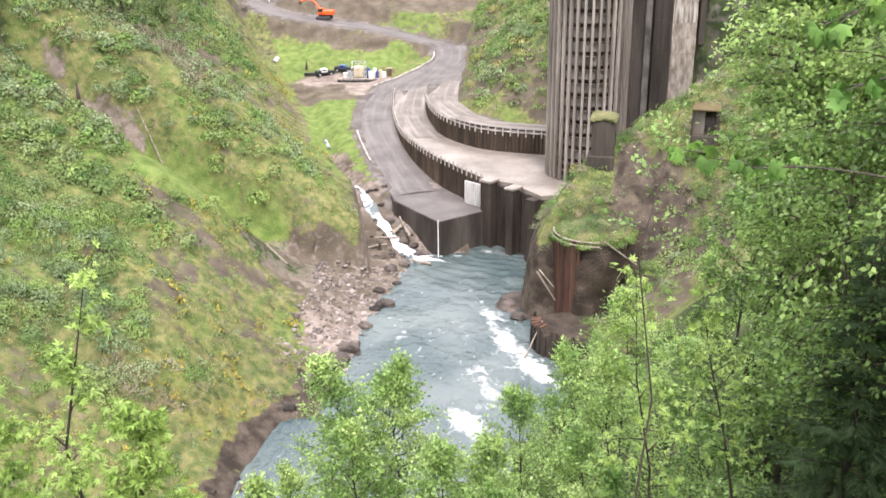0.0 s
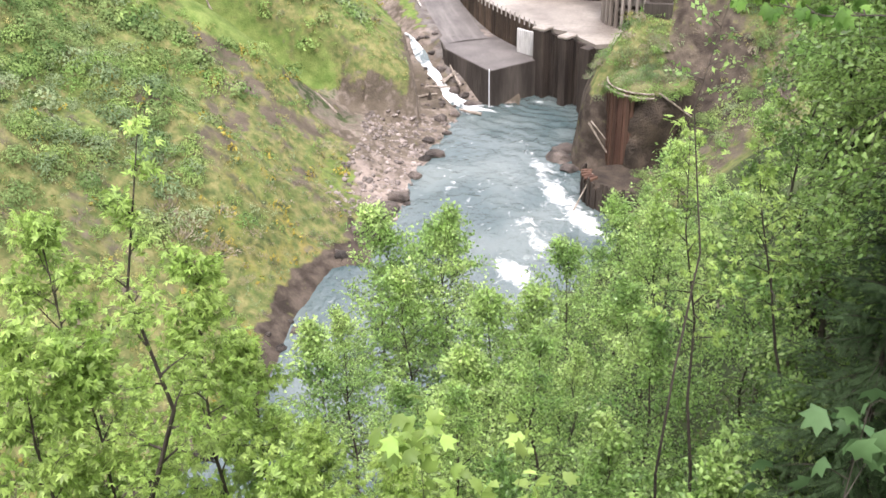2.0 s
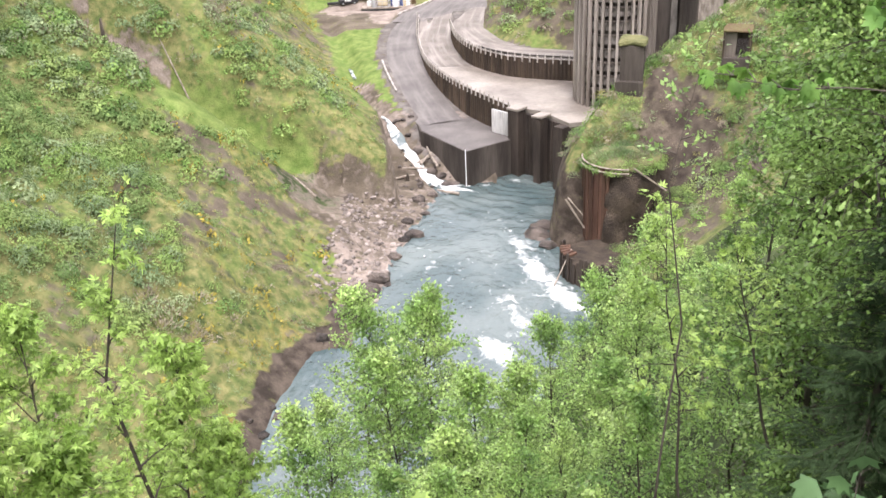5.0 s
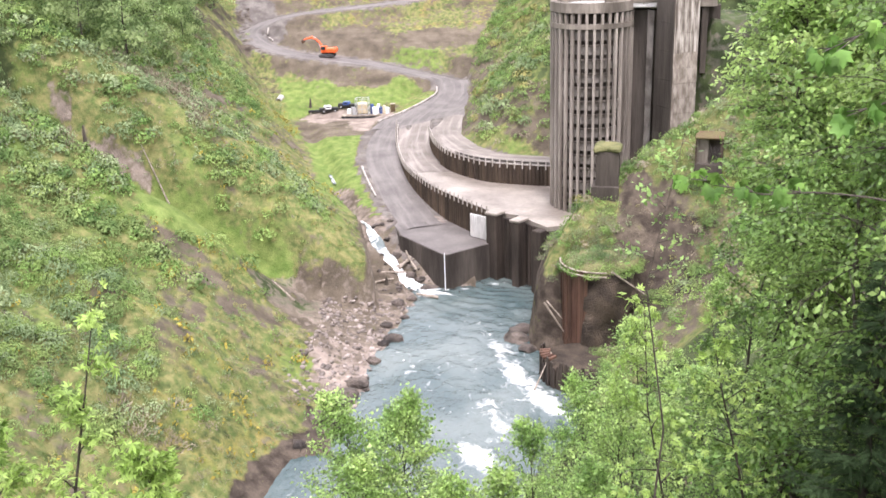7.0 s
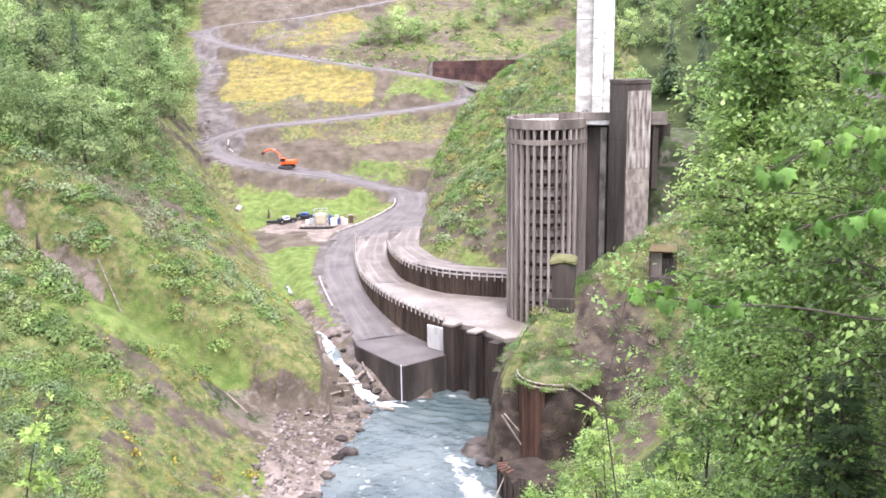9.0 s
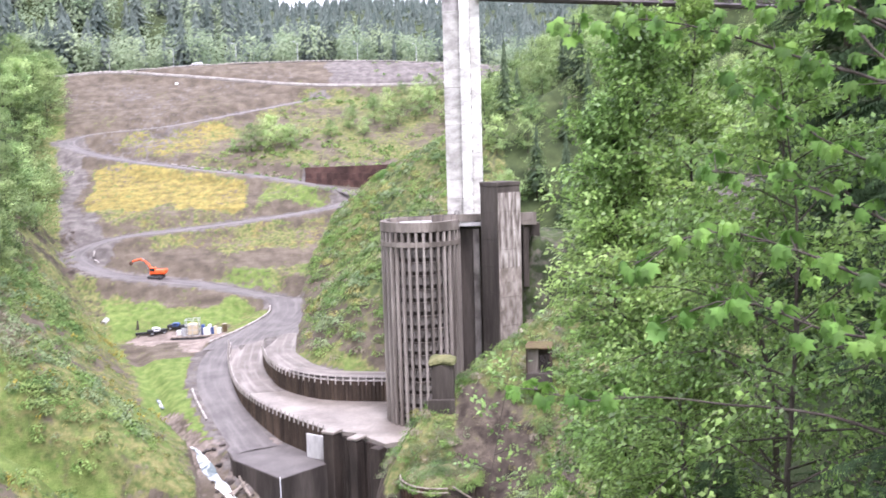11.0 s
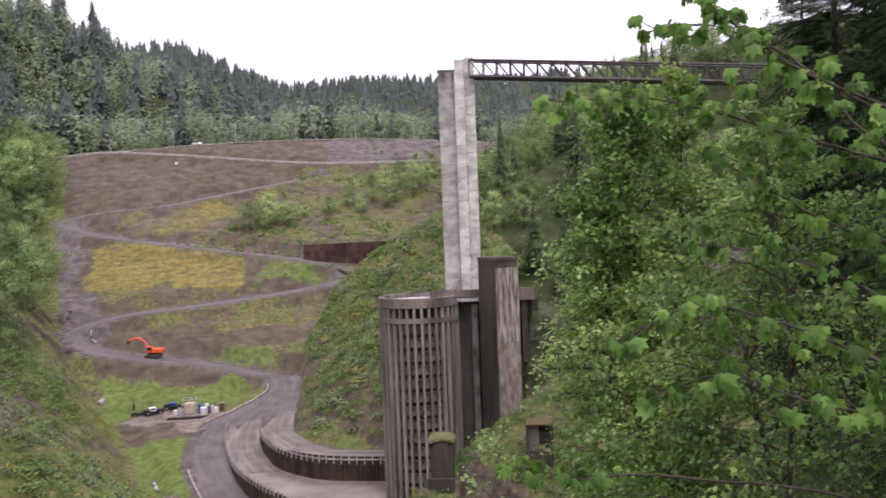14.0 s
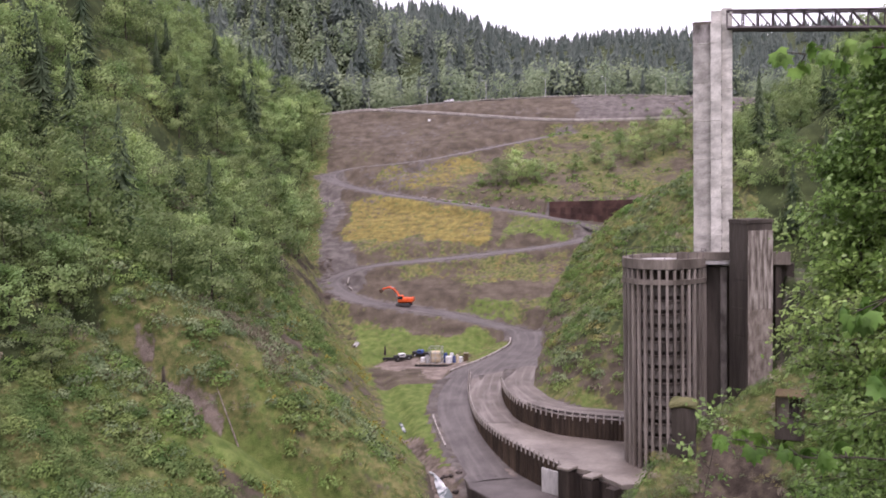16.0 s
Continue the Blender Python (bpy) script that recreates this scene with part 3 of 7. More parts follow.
    sandy = (inside(xr, yr, [(-31, 197), (-28, 199.5), (-10, 198.5), (-9, 192), (-12.5, 184), (-15, 183.5), (-19, 190), (-24, 191)], 1.0))
    soil, turf = np.maximum(soil, sandy), turf * (1 - sandy)
    sand = np.maximum(np.maximum(sandy, np.where(left, 0.75 * torn, 0.0)), np.where(beach | bed | gully & (dl < 1), 0.45 + 0.5 * n6, 0.0))
    grit = np.maximum(grit, np.where(gravel, 0.8, 0.0))
    dr = side_dist(x, y, [(90, 118), (50, 148), (44, 170), (46, 200), (52, 235), (66, 262), (92, 285), (98, 352)])
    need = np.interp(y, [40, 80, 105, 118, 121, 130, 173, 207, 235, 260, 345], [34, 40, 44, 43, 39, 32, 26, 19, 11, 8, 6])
    # Wood floor: ground colour darkened for the shade under trees and brush.
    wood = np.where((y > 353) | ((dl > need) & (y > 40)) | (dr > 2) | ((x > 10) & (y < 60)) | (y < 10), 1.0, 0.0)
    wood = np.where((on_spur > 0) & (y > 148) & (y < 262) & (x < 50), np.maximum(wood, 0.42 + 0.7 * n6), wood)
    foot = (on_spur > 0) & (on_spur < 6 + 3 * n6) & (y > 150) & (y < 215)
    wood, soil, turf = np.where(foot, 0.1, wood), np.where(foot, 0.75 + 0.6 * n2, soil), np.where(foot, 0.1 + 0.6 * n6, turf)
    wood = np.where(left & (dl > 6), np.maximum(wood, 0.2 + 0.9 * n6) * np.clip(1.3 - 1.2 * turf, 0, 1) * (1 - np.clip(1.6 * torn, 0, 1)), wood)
    knoll = (x > 11) & (x < 40) & (y > 92) & (y < 126)
    # Bank beside the gate block takes the same dark tone for its shadow.
    wood = np.where((x > 32.5) & (x < 60) & (y > 118) & (y < 150), 0.9 + 0.4 * n6, wood)
    d_k = side_dist(x, y, KNOLL_TOE)
    cliff = knoll & (d_k > -1.5) & (d_k < 2.3 + 1.5 * n6)
    cut_bank = inside(x + 1.5 * n6, y + 1.5 * n2, CUT_BANK, 0.8)
    wood = np.where(knoll, 0.12 + 0.5 * n6, wood)
    turf = np.where(knoll, 0.12 + 0.8 * n6, turf)
    soil = np.where(knoll, np.maximum(0.3 + 0.8 * n20 + 0.5 * n2, 1.2 * cut_bank), soil)
    turf, wood = turf * (1 - cut_bank), wood * (1 - cut_bank)
    rock, soil = np.where(cliff, 0.9 + 0.4 * n2, rock), np.where(cliff, 0.95, soil)
    rock = np.where(knoll, np.maximum(rock, (0.75 + 0.6 * n2) * cut_bank), rock)
    turf, wood = np.where(cliff, 0.0, turf), np.where(cliff, 0.0, wood)
    grit = np.where(dam & (y > 266) & ~scrub, np.maximum(grit, 0.12 + 0.6 * n20 + 0.3 * n6), grit)
    grit = np.where(dam & (y > 321) & (x > 24 + 6 * n6), 0.9, grit)
    # Near bank floor darkened for the shade under its trees.
    wood = np.where((x > -16) & (x < 60) & (y < 85) & (side_dist(x, y, NEAR_TOE) > 2), 0.9, wood)
    return [np.clip(v, 0, 1) for v in (turf, soil, rock, gold, wood, grit, sand)]


def ground_material():
    m = bpy.data.materials.new("ground")
    m.use_nodes = True
    n, l = m.node_tree.nodes, m.node_tree.links
    bsdf = n["Principled BSDF"]
    geo = n.new("ShaderNodeNewGeometry")

    def noise_node(scale, detail=6):
        q = n.new("ShaderNodeTexNoise")
        q.inputs["Scale"].default_value, q.inputs["Detail"].default_value = scale, detail
        l.new(geo.outputs["Position"], q.inputs["Vector"])
        return q

    def tones(a, b, scale):
        r = n.new("ShaderNodeValToRGB")
        r.color_ramp.elements[0].position, r.color_ramp.elements[1].position = 0.36, 0.64
        r.color_ramp.elements[0].color, r.color_ramp.elements[1].color = (*a, 1), (*b, 1)
        l.new(noise_node(scale).outputs["Fac"], r.inputs["Fac"])
        return r.outputs["Color"]

    color = tones((0.075, 0.105, 0.032), (0.19, 0.18, 0.075), 1.1)
    ragged = noise_node(0.9, 8)
    for key, a, b, scale in (("gold", (0.15, 0.122, 0.042), (0.275, 0.225, 0.07), 0.6), ("turf", (0.09, 0.138, 0.033), (0.162, 0.207, 0.062), 0.7),
                             ("soil", (0.082, 0.067, 0.05), (0.14, 0.116, 0.088), 0.35), ("grit", (0.1, 0.088, 0.081), (0.172, 0.155, 0.142), 0.5), ("sand", (0.175, 0.143, 0.121), (0.285, 0.236, 0.202), 0.5), ("rock", (0.038, 0.03, 0.024), (0.1, 0.08, 0.063), 0.7),
                             # "wood" holds painted shade: the dark floor tone below the plants.
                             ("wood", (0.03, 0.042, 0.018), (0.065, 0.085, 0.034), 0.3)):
        at = n.new("ShaderNodeAttribute")
        at.attribute_name = key
        s = n.new("ShaderNodeMath")
        s.operation = "ADD"
        l.new(at.outputs["Fac"], s.inputs[0])
        off = n.new("ShaderNodeMath")
        off.operation = "SUBTRACT"
        off.inputs[1].default_value = 0.5
        l.new(ragged.outputs["Fac"], off.inputs[0])
        gain = n.new("ShaderNodeMath")
        gain.operation = "MULTIPLY"
        gain.inputs[1].default_value = 1.8
        l.new(off.outputs[0], gain.inputs[0])
        l.new(gain.outputs[0], s.inputs[1])
        mr = n.new("ShaderNodeMapRange")
        mr.inputs["From Min"].default_value, mr.inputs["From Max"].default_value = 0.35, 0.75
        l.new(s.outputs[0], mr.inputs["Value"])
        mix = n.new("ShaderNodeMix")
        mix.data_type = "RGBA"
        l.new(mr.outputs[0], mix.inputs["Factor"])
        l.new(color, mix.inputs[6])
        l.new(tones(a, b, scale), mix.inputs[7])
        color = mix.outputs[2]
    fine = noise_node(4.5, 5)
    hs = n.new("ShaderNodeHueSaturation")
    mr = n.new("ShaderNodeMapRange")
    mr.inputs["To Min"].default_value, mr.inputs["To Max"].default_value = 0.68, 1.32
    l.new(fine.outputs["Fac"], mr.inputs["Value"])
    lay = n.new("ShaderNodeMapping")
    lay.inputs["Scale"].default_value = (0.16, 0.9, 0.5)
    l.new(geo.outputs["Position"], lay.inputs["Vector"])
    runs = noise_node(0.7, 5)
    l.new(lay.outputs[0], runs.inputs["Vector"])
    rm = n.new("ShaderNodeMapRange")
    rm.inputs["From Min"].default_value, rm.inputs["From Max"].default_value = 0.3, 0.7
    rm.inputs["To Min"].default_value, rm.inputs["To Max"].default_value = 0.84, 1.16
    l.new(runs.outputs["Fac"], rm.inputs["Value"])
    both = n.new("ShaderNodeMath")
    both.operation = "MULTIPLY"
    l.new(mr.outputs[0], both.inputs[0])
    l.new(rm.outputs[0], both.inputs[1])
    l.new(both.outputs[0], hs.inputs["Value"])
    l.new(color, hs.inputs["Color"])
    l.new(hs.outputs[0], bsdf.inputs["Base Color"])
    bsdf.inputs["Roughness"].default_value = 0.95
    bsdf.inputs["Specular IOR Level"].default_value = 0.15
    b = n.new("ShaderNodeBump")
    b.inputs["Strength"].default_value, b.inputs["Distance"].default_value = 0.55, 0.25
    l.new(fine.outputs["Fac"], b.inputs["Height"])
    l.new(b.outputs[0], bsdf.inputs["Normal"])
    return m


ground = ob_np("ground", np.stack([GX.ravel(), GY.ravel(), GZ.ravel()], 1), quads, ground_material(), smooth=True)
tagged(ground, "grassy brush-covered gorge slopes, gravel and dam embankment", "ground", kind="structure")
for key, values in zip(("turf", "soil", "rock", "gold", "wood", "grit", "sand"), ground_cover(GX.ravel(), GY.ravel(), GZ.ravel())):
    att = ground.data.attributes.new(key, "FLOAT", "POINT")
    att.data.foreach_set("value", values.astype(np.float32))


def ground_z(x, y):
    """Height of the ground sheet at one place."""
    i = min(max(int(np.searchsorted(gx, x)) - 1, 0), nxg - 2)
    j = min(max(int(np.searchsorted(gy, y)) - 1, 0), nyg - 2)
    u, v = (x - gx[i]) / (gx[i + 1] - gx[i]), (y - gy[j]) / (gy[j + 1] - gy[j])
    return float((GZ[j, i] * (1 - u) + GZ[j, i + 1] * u) * (1 - v) + (GZ[j + 1, i] * (1 - u) + GZ[j + 1, i + 1] * u) * v)


# ---- river ----
def water_material():
    m = bpy.data.materials.new("river_water")
    m.use_nodes = True
    n, l = m.node_tree.nodes, m.node_tree.links
    bsdf = n["Principled BSDF"]
    geo = n.new("ShaderNodeNewGeometry")
    at = n.new("ShaderNodeAttribute")
    at.attribute_name = "foam"
    n1 = n.new("ShaderNodeTexNoise")
    n1.inputs["Scale"].default_value, n1.inputs["Detail"].default_value, n1.inputs["Distortion"].default_value = 0.55, 8, 1.2
    n2 = n.new("ShaderNodeTexNoise")
    n2.inputs["Scale"].default_value, n2.inputs["Detail"].default_value = 1.6, 5
    for q in (n1, n2):
        l.new(geo.outputs["Position"], q.inputs["Vector"])
    add = n.new("ShaderNodeMath")
    add.operation = "ADD"
    l.new(at.outputs["Fac"], add.inputs[0])
    l.new(n1.outputs["Fac"], add.inputs[1])
    n3 = n.new("ShaderNodeTexNoise")
    n3.inputs["Scale"].default_value, n3.inputs["Detail"].default_value = 2.6, 3
    l.new(geo.outputs["Position"], n3.inputs["Vector"])
    fleck = n.new("ShaderNodeMapRange")
    fleck.inputs["From Min"].default_value, fleck.inputs["From Max"].default_value = 0.66, 0.74
    fleck.inputs["To Max"].default_value = 0.22
    l.new(n3.outputs["Fac"], fleck.inputs["Value"])
    plus = n.new("ShaderNodeMath")
    plus.operation = "ADD"
    l.new(add.outputs[0], plus.inputs[0])
    l.new(fleck.outputs[0], plus.inputs[1])
    mr = n.new("ShaderNodeMapRange")
    mr.inputs["From Min"].default_value, mr.inputs["From Max"].default_value = 0.7, 1.14
    l.new(plus.outputs[0], mr.inputs["Value"])
    mix = n.new("ShaderNodeMix")
    mix.data_type = "RGBA"
    mix.inputs[7].default_value = (0.82, 0.84, 0.83, 1)
    n4 = n.new("ShaderNodeTexNoise")
    n4.inputs["Scale"].default_value, n4.inputs["Detail"].default_value = 0.09, 4
    l.new(geo.outputs["Position"], n4.inputs["Vector"])
    deep = n.new("ShaderNodeValToRGB")
    deep.color_ramp.elements[0].position, deep.color_ramp.elements[1].position = 0.38, 0.62
    deep.color_ramp.elements[0].color, deep.color_ramp.elements[1].color = (0.05, 0.078, 0.08, 1), (0.115, 0.142, 0.138, 1)
    l.new(n4.outputs["Fac"], deep.inputs["Fac"])
    l.new(deep.outputs["Color"], mix.inputs[6])
    l.new(mr.outputs[0], mix.inputs["Factor"])
    l.new(mix.outputs[2], bsdf.inputs["Base Color"])
    rr = n.new("ShaderNodeMapRange")
    rr.inputs["To Min"].default_value, rr.inputs["To Max"].default_value = 0.1, 0.8
    l.new(mr.outputs[0], rr.inputs["Value"])
    l.new(rr.outputs[0], bsdf.inputs["Roughness"])
    b = n.new("ShaderNodeBump")
    b.inputs["Strength"].default_value, b.inputs["Distance"].default_value = 0.55, 0.3
    l.new(n2.outputs["Fac"], b.inputs["Height"])
    l.new(b.outputs[0], bsdf.inputs["Normal"])
    return m


wx = np.concatenate([np.arange(-70, -20, 1.0), np.arange(-20, 22.2, 0.28)])
wy = np.concatenate([np.arange(12, 76, 1.0), np.arange(76, 131, 0.28)])
WX, WY = np.meshgrid(wx, wy)
WZ = 0.2 * fbm(WX, WY, 3.0, 3) + 0.12 * fbm(WX * 1.6 + 9, WY, 0.9, 2)
# ripples that spread from the outflow under the gates
out_r = np.hypot(WX - 11.0, WY - 129.5)
WZ += 0.075 * np.sin(2 * np.pi * (out_r + 2.6 * fbm(WX, WY, 7.0, 3)) / 1.9) * (0.5 + 1.6 * np.abs(fbm(WX + 40, WY, 5.0, 2))) * np.exp(-((out_r - 9) / 9) ** 2)
spots = [((2.6, 80.5), 1.4, 3.0, 0.66), ((8.1, 97.8), 1.5, 3.6, 0.4), ((11.4, 89.2), 1.2, 2.4, 0.42), ((6.4, 104.5), 1.2, 4.0, 0.34), ((9.9, 92.6), 1.5, 2.4, 0.42), ((4.6, 112), 0.7, 3.2, 0.2),
         ((10.6, 125.6), 0.9, 0.7, 0.55), ((7.4, 126.8), 1.6, 0.5, 0.34), ((-1.6, 123.4), 2.2, 0.9, 0.75), ((3.6, 124.8), 3.5, 0.45, 0.24), ((5.5, 88), 2.0, 7.0, 0.2),
         ((-1.0, 98), 6.0, 13.0, 0.06), ((-5.4, 104), 1.2, 6.0, 0.1)]
foam = np.zeros(WX.shape)
for (cx, cy), rx, ry, amount in spots:
    foam += amount * np.exp(-((WX - cx + 0.25 * (WY - cy)) / rx) ** 2 - ((WY - cy) / ry) ** 2)
foam += 0.16 * np.maximum(fbm(WX * 2.0, WY * 0.7, 2.6, 3), 0) * ramp01(122, 108, WY)
WZ += 0.45 * foam * (0.6 + fbm(WX, WY, 1.2, 3))
iw = np.arange(WX.size).reshape(WX.shape)
M_WATER = water_material()
river = ob_np("water", np.stack([WX.ravel(), WY.ravel(), WZ.ravel()], 1),
              np.stack([iw[:-1, :-1], iw[:-1, 1:], iw[1:, 1:], iw[1:, :-1]], -1).reshape(-1, 4), M_WATER, smooth=True)
tagged(river, "grey-green river pool with white foam and ripples", "river", kind="structure")
att = river.data.attributes.new("foam", "FLOAT", "POINT")
att.data.foreach_set("value", foam.ravel().astype(np.float32))


def strip(name, rows, material, label, category, kind="structure"):
    """A surface from rows of points; it bears its run and its reach across, for wheel tracks."""
    rows = np.asarray(rows, dtype=float)
    n, cols = rows.shape[:2]
    i = np.arange(n * cols).reshape(n, cols)
    ob = ob_np(name, rows.reshape(-1, 3), np.stack([i[:-1, :-1], i[:-1, 1:], i[1:, 1:], i[1:, :-1]], -1).reshape(-1, 4), material, smooth=True)
    mid = rows[:, cols // 2]
    run = np.concatenate([[0], np.cumsum(np.linalg.norm(np.diff(mid, axis=0), axis=1))])
    span = np.linalg.norm(rows - mid[:, None], axis=2) * np.sign(np.arange(cols) - cols // 2)
    for key, values in (("run", np.repeat(run, cols)), ("across", span.ravel())):
        att = ob.data.attributes.new(key, "FLOAT", "POINT")
        att.data.foreach_set("value", values.astype(np.float32))
    return tagged(ob, label, category, kind=kind)


def ribbon(name, line, width, material, label, category, lift=0.0, kind="structure", arch=0.0, across=5):
    """A strip along a 3D line; returns it."""
    side = sides_of(line)
    u = np.linspace(-1, 1, across)
    rows = np.zeros((len(line), across, 3))
    rows[:, :, :2] = line[:, None, :2] + side[:, None, :] * u[None, :, None] * width / 2
    rows[:, :, 2] = line[:, None, 2] + lift + arch * (1 - u * u)[None]
    return strip(name, rows, material, label, category, kind)


def road_material(name, dark, light, mud, amount):
    """Wet gravel with paler wheel tracks along the road."""
    m = bpy.data.materials.new(name)
    m.use_nodes = True
    n, l = m.node_tree.nodes, m.node_tree.links
    bsdf = n["Principled BSDF"]
    geo = n.new("ShaderNodeNewGeometry")
    run, across, lane = n.new("ShaderNodeAttribute"), n.new("ShaderNodeAttribute"), n.new("ShaderNodeCombineXYZ")
    run.attribute_name, across.attribute_name = "run", "across"
    l.new(across.outputs["Fac"], lane.inputs[0])
    shrink = n.new("ShaderNodeMath")
    shrink.operation = "MULTIPLY"
    shrink.inputs[1].default_value = 0.06
    l.new(run.outputs["Fac"], shrink.inputs[0])
    l.new(shrink.outputs[0], lane.inputs[1])

    def tex(scale, detail, vector):
        q = n.new("ShaderNodeTexNoise")
        q.inputs["Scale"].default_value, q.inputs["Detail"].default_value = scale, detail
        l.new(vector, q.inputs["Vector"])
        return q.outputs["Fac"]

    def blend(fac, lo, hi, a, b):
        r = n.new("ShaderNodeMapRange")
        r.inputs["From Min"].default_value, r.inputs["From Max"].default_value = lo, hi
        l.new(fac, r.inputs["Value"])
        mix = n.new("ShaderNodeMix")
        mix.data_type = "RGBA"
        l.new(r.outputs[0], mix.inputs["Factor"])
        for slot, c in ((6, a), (7, b)):
            if isinstance(c, tuple):
                mix.inputs[slot].default_value = (*c, 1)
            else:
                l.new(c, mix.inputs[slot])
        return mix.outputs[2], r

    color, _ = blend(tex(0.3, 6, geo.outputs["Position"]), 0.36, 0.64, dark, light)
    color, r = blend(tex(1.1, 4, lane.outputs[0]), 0.47, 0.75, color, mud)
    r.inputs["To Max"].default_value = amount
    fine = tex(5.0, 5, geo.outputs["Position"])
    hs = n.new("ShaderNodeHueSaturation")
    mr = n.new("ShaderNodeMapRange")
    mr.inputs["To Min"].default_value, mr.inputs["To Max"].default_value = 0.6, 1.4
    l.new(fine, mr.inputs["Value"])
    l.new(mr.outputs[0], hs.inputs["Value"])
    l.new(color, hs.inputs["Color"])
    l.new(hs.outputs[0], bsdf.inputs["Base Color"])
    bsdf.inputs["Roughness"].default_value = 0.7
    b = n.new("ShaderNodeBump")
    b.inputs["Strength"].default_value, b.inputs["Distance"].default_value = 0.35, 0.1
    l.new(fine, b.inputs["Height"])
    l.new(b.outputs[0], bsdf.inputs["Normal"])
    return m


M_ROAD = road_material("gravel_road", (0.088, 0.077, 0.072), (0.138, 0.123, 0.114), (0.24, 0.219, 0.2), 0.45)
M_MUD = road_material("muddy_slab", (0.12, 0.102, 0.087), (0.195, 0.168, 0.146), (0.37, 0.335, 0.3), 0.65)

# ---- roads ----
low = ROAD3["low"][(ROAD3["low"][:, 1] < 185) & (ROAD3["low"][:, 1] > 136)].copy()
low[:, :2] += 0.8 * sides_of(low)
ribbon("road_low", low, 7.6, M_ROAD, "wet grey gravel road sloping down to the platform", "road", -0.12, arch=0.26, across=9)
ribbon("road_face", ROAD3["face"][5:], 6.8, M_ROAD, "gravel switchback road climbing the dam face", "road", -0.14, arch=0.26, across=9)
rows = []
for y in np.arange(183.0, 209.6, 0.75):
    xs = np.linspace(np.interp(y, BEND_Y, BEND_L), np.interp(y, BEND_Y, BEND_R), 15)
    rows.append(np.column_stack([xs, np.full(15, y), bend_z(xs, np.full(15, y)) + 0.02]))
strip("road_bend", rows, M_ROAD, "wide wet gravel bend with pale wheel tracks", "road")
W1, W2 = spline(WALL1, 1.0), spline(WALL2, 1.0)
x_of = lambda line, y: float(np.interp(y, line[::-1, 1], line[::-1, 0]))
rows, rows_up = [], []
for y in np.arange(154.0, 184.6, 0.8):
    left = x_of(W1, y) + 0.1
    right = x_of(W2, y) - 0.1 if y < 171 else float(np.interp(y, [171, 185], [-1.6, 1.5]))
    xs = np.linspace(left, right, 9)
    z = np.full(9, float(np.interp(y, [154, 160, 170, 184.6], [9.53, 9.6, 10.3, 11.75])))
    f = max(0.0, (y - 173) / 11.6)
    rows.append(np.column_stack([xs, np.full(9, y), z * (1 - f) + f * (bend_z(xs, np.full(9, y)) + 0.06)]))
    xs = np.linspace(right + 0.25, float(np.interp(y, [154, 158, 167, 192], [9.0, 6.6, 4.0, 5.2])), 7)
    z = np.full(7, float(np.interp(y, [154, 167, 184.6], [12.74, 12.9, 13.35])))
    rows_up.append(np.column_stack([xs, np.full(7, y), z * (1 - f) + f * (bend_z(xs, np.full(7, y)) + 0.08)]))
strip("road_apron", rows, M_MUD, "muddy road between the two pile walls", "road")
strip("road_terrace", rows_up, M_MUD, "pale muddy terrace road above the upper wall", "road")
ribbon("road_upper", ROAD3["upper"][ROAD3["upper"][:, 1] < 156], 4.0, M_MUD, "pale muddy terrace behind the upper wall", "road", 0.1)

# stream that falls into the pool
st = spline([(-12.6, 142.5), (-11.2, 139.5), (-8.3, 132), (-4.2, 126.6), (-0.9, 123.2)], 0.5)
stz = np.array([ground_z(a, b) for a, b in st])
stz = np.minimum.accumulate(np.convolve(np.pad(stz, 2, mode="edge"), np.ones(5) / 5, "valid"))
stream_line = np.column_stack([st, np.maximum(stz + 0.2, 0.08)])
stream_ob = ribbon("water_stream", stream_line, 1.0, M_WATER, "small white stream tumbling over rocks into the pool", "stream", 0.0, arch=0.12)
sv = np.array([v.co for v in stream_ob.data.vertices])
mid = np.repeat(stream_line, 5, axis=0)
wide = np.interp(mid[:, 1], [123, 126, 136, 141, 185], [3.6, 2.4, 2.0, 0.6, 0.45]) * (1 + 0.8 * fbm(mid[:, 0], mid[:, 1], 3.0))
sv = mid + (sv - mid) * np.column_stack([wide, wide, np.ones(len(wide))]) + np.column_stack([0 * wide, 0 * wide, 0.25 * fbm(sv[:, 0], sv[:, 1], 1.2, 3)])
stream_ob.data.vertices.foreach_set("co", sv.astype(np.float32).ravel())
stream_ob.data.update()
att = stream_ob.data.attributes.new("foam", "FLOAT", "POINT")
att.data.foreach_set("value", (np.interp(mid[:, 1], [125, 138, 142], [0.5, 0.5, 0.42]) + 0.6 * fbm(mid[:, 0], mid[:, 1], 5.0)).astype(np.float32))

rill = spline([(-19.6, 163.6), (-19.1, 162.0), (-18.2, 159.0)], 0.5)
rill = np.column_stack([rill, [ground_z(p, q) + 0.22 for p, q in rill]])
rill_ob = ribbon("water_rill", rill, 0.55, M_WATER, "white rill in the grassy gully", "stream", 0.0, arch=0.1)
att = rill_ob.data.attributes.new("foam", "FLOAT", "POINT")
att.data.foreach_set("value", np.full(len(rill) * 5, 0.3, dtype=np.float32))

# ---- concrete platform and apron ----
plat = part("platform", prism([(0.2, 124.7), (7.2, 129.5), (7.0, 131.3), (3.5, 136.4), (0.7, 141.5), (-7.6, 141.5), (-6.4, 134.5)], -2.4, 5.15), M_CONC_DARK)
tagged(plat, "dark concrete platform block standing in the pool", "platform", kind="structure")
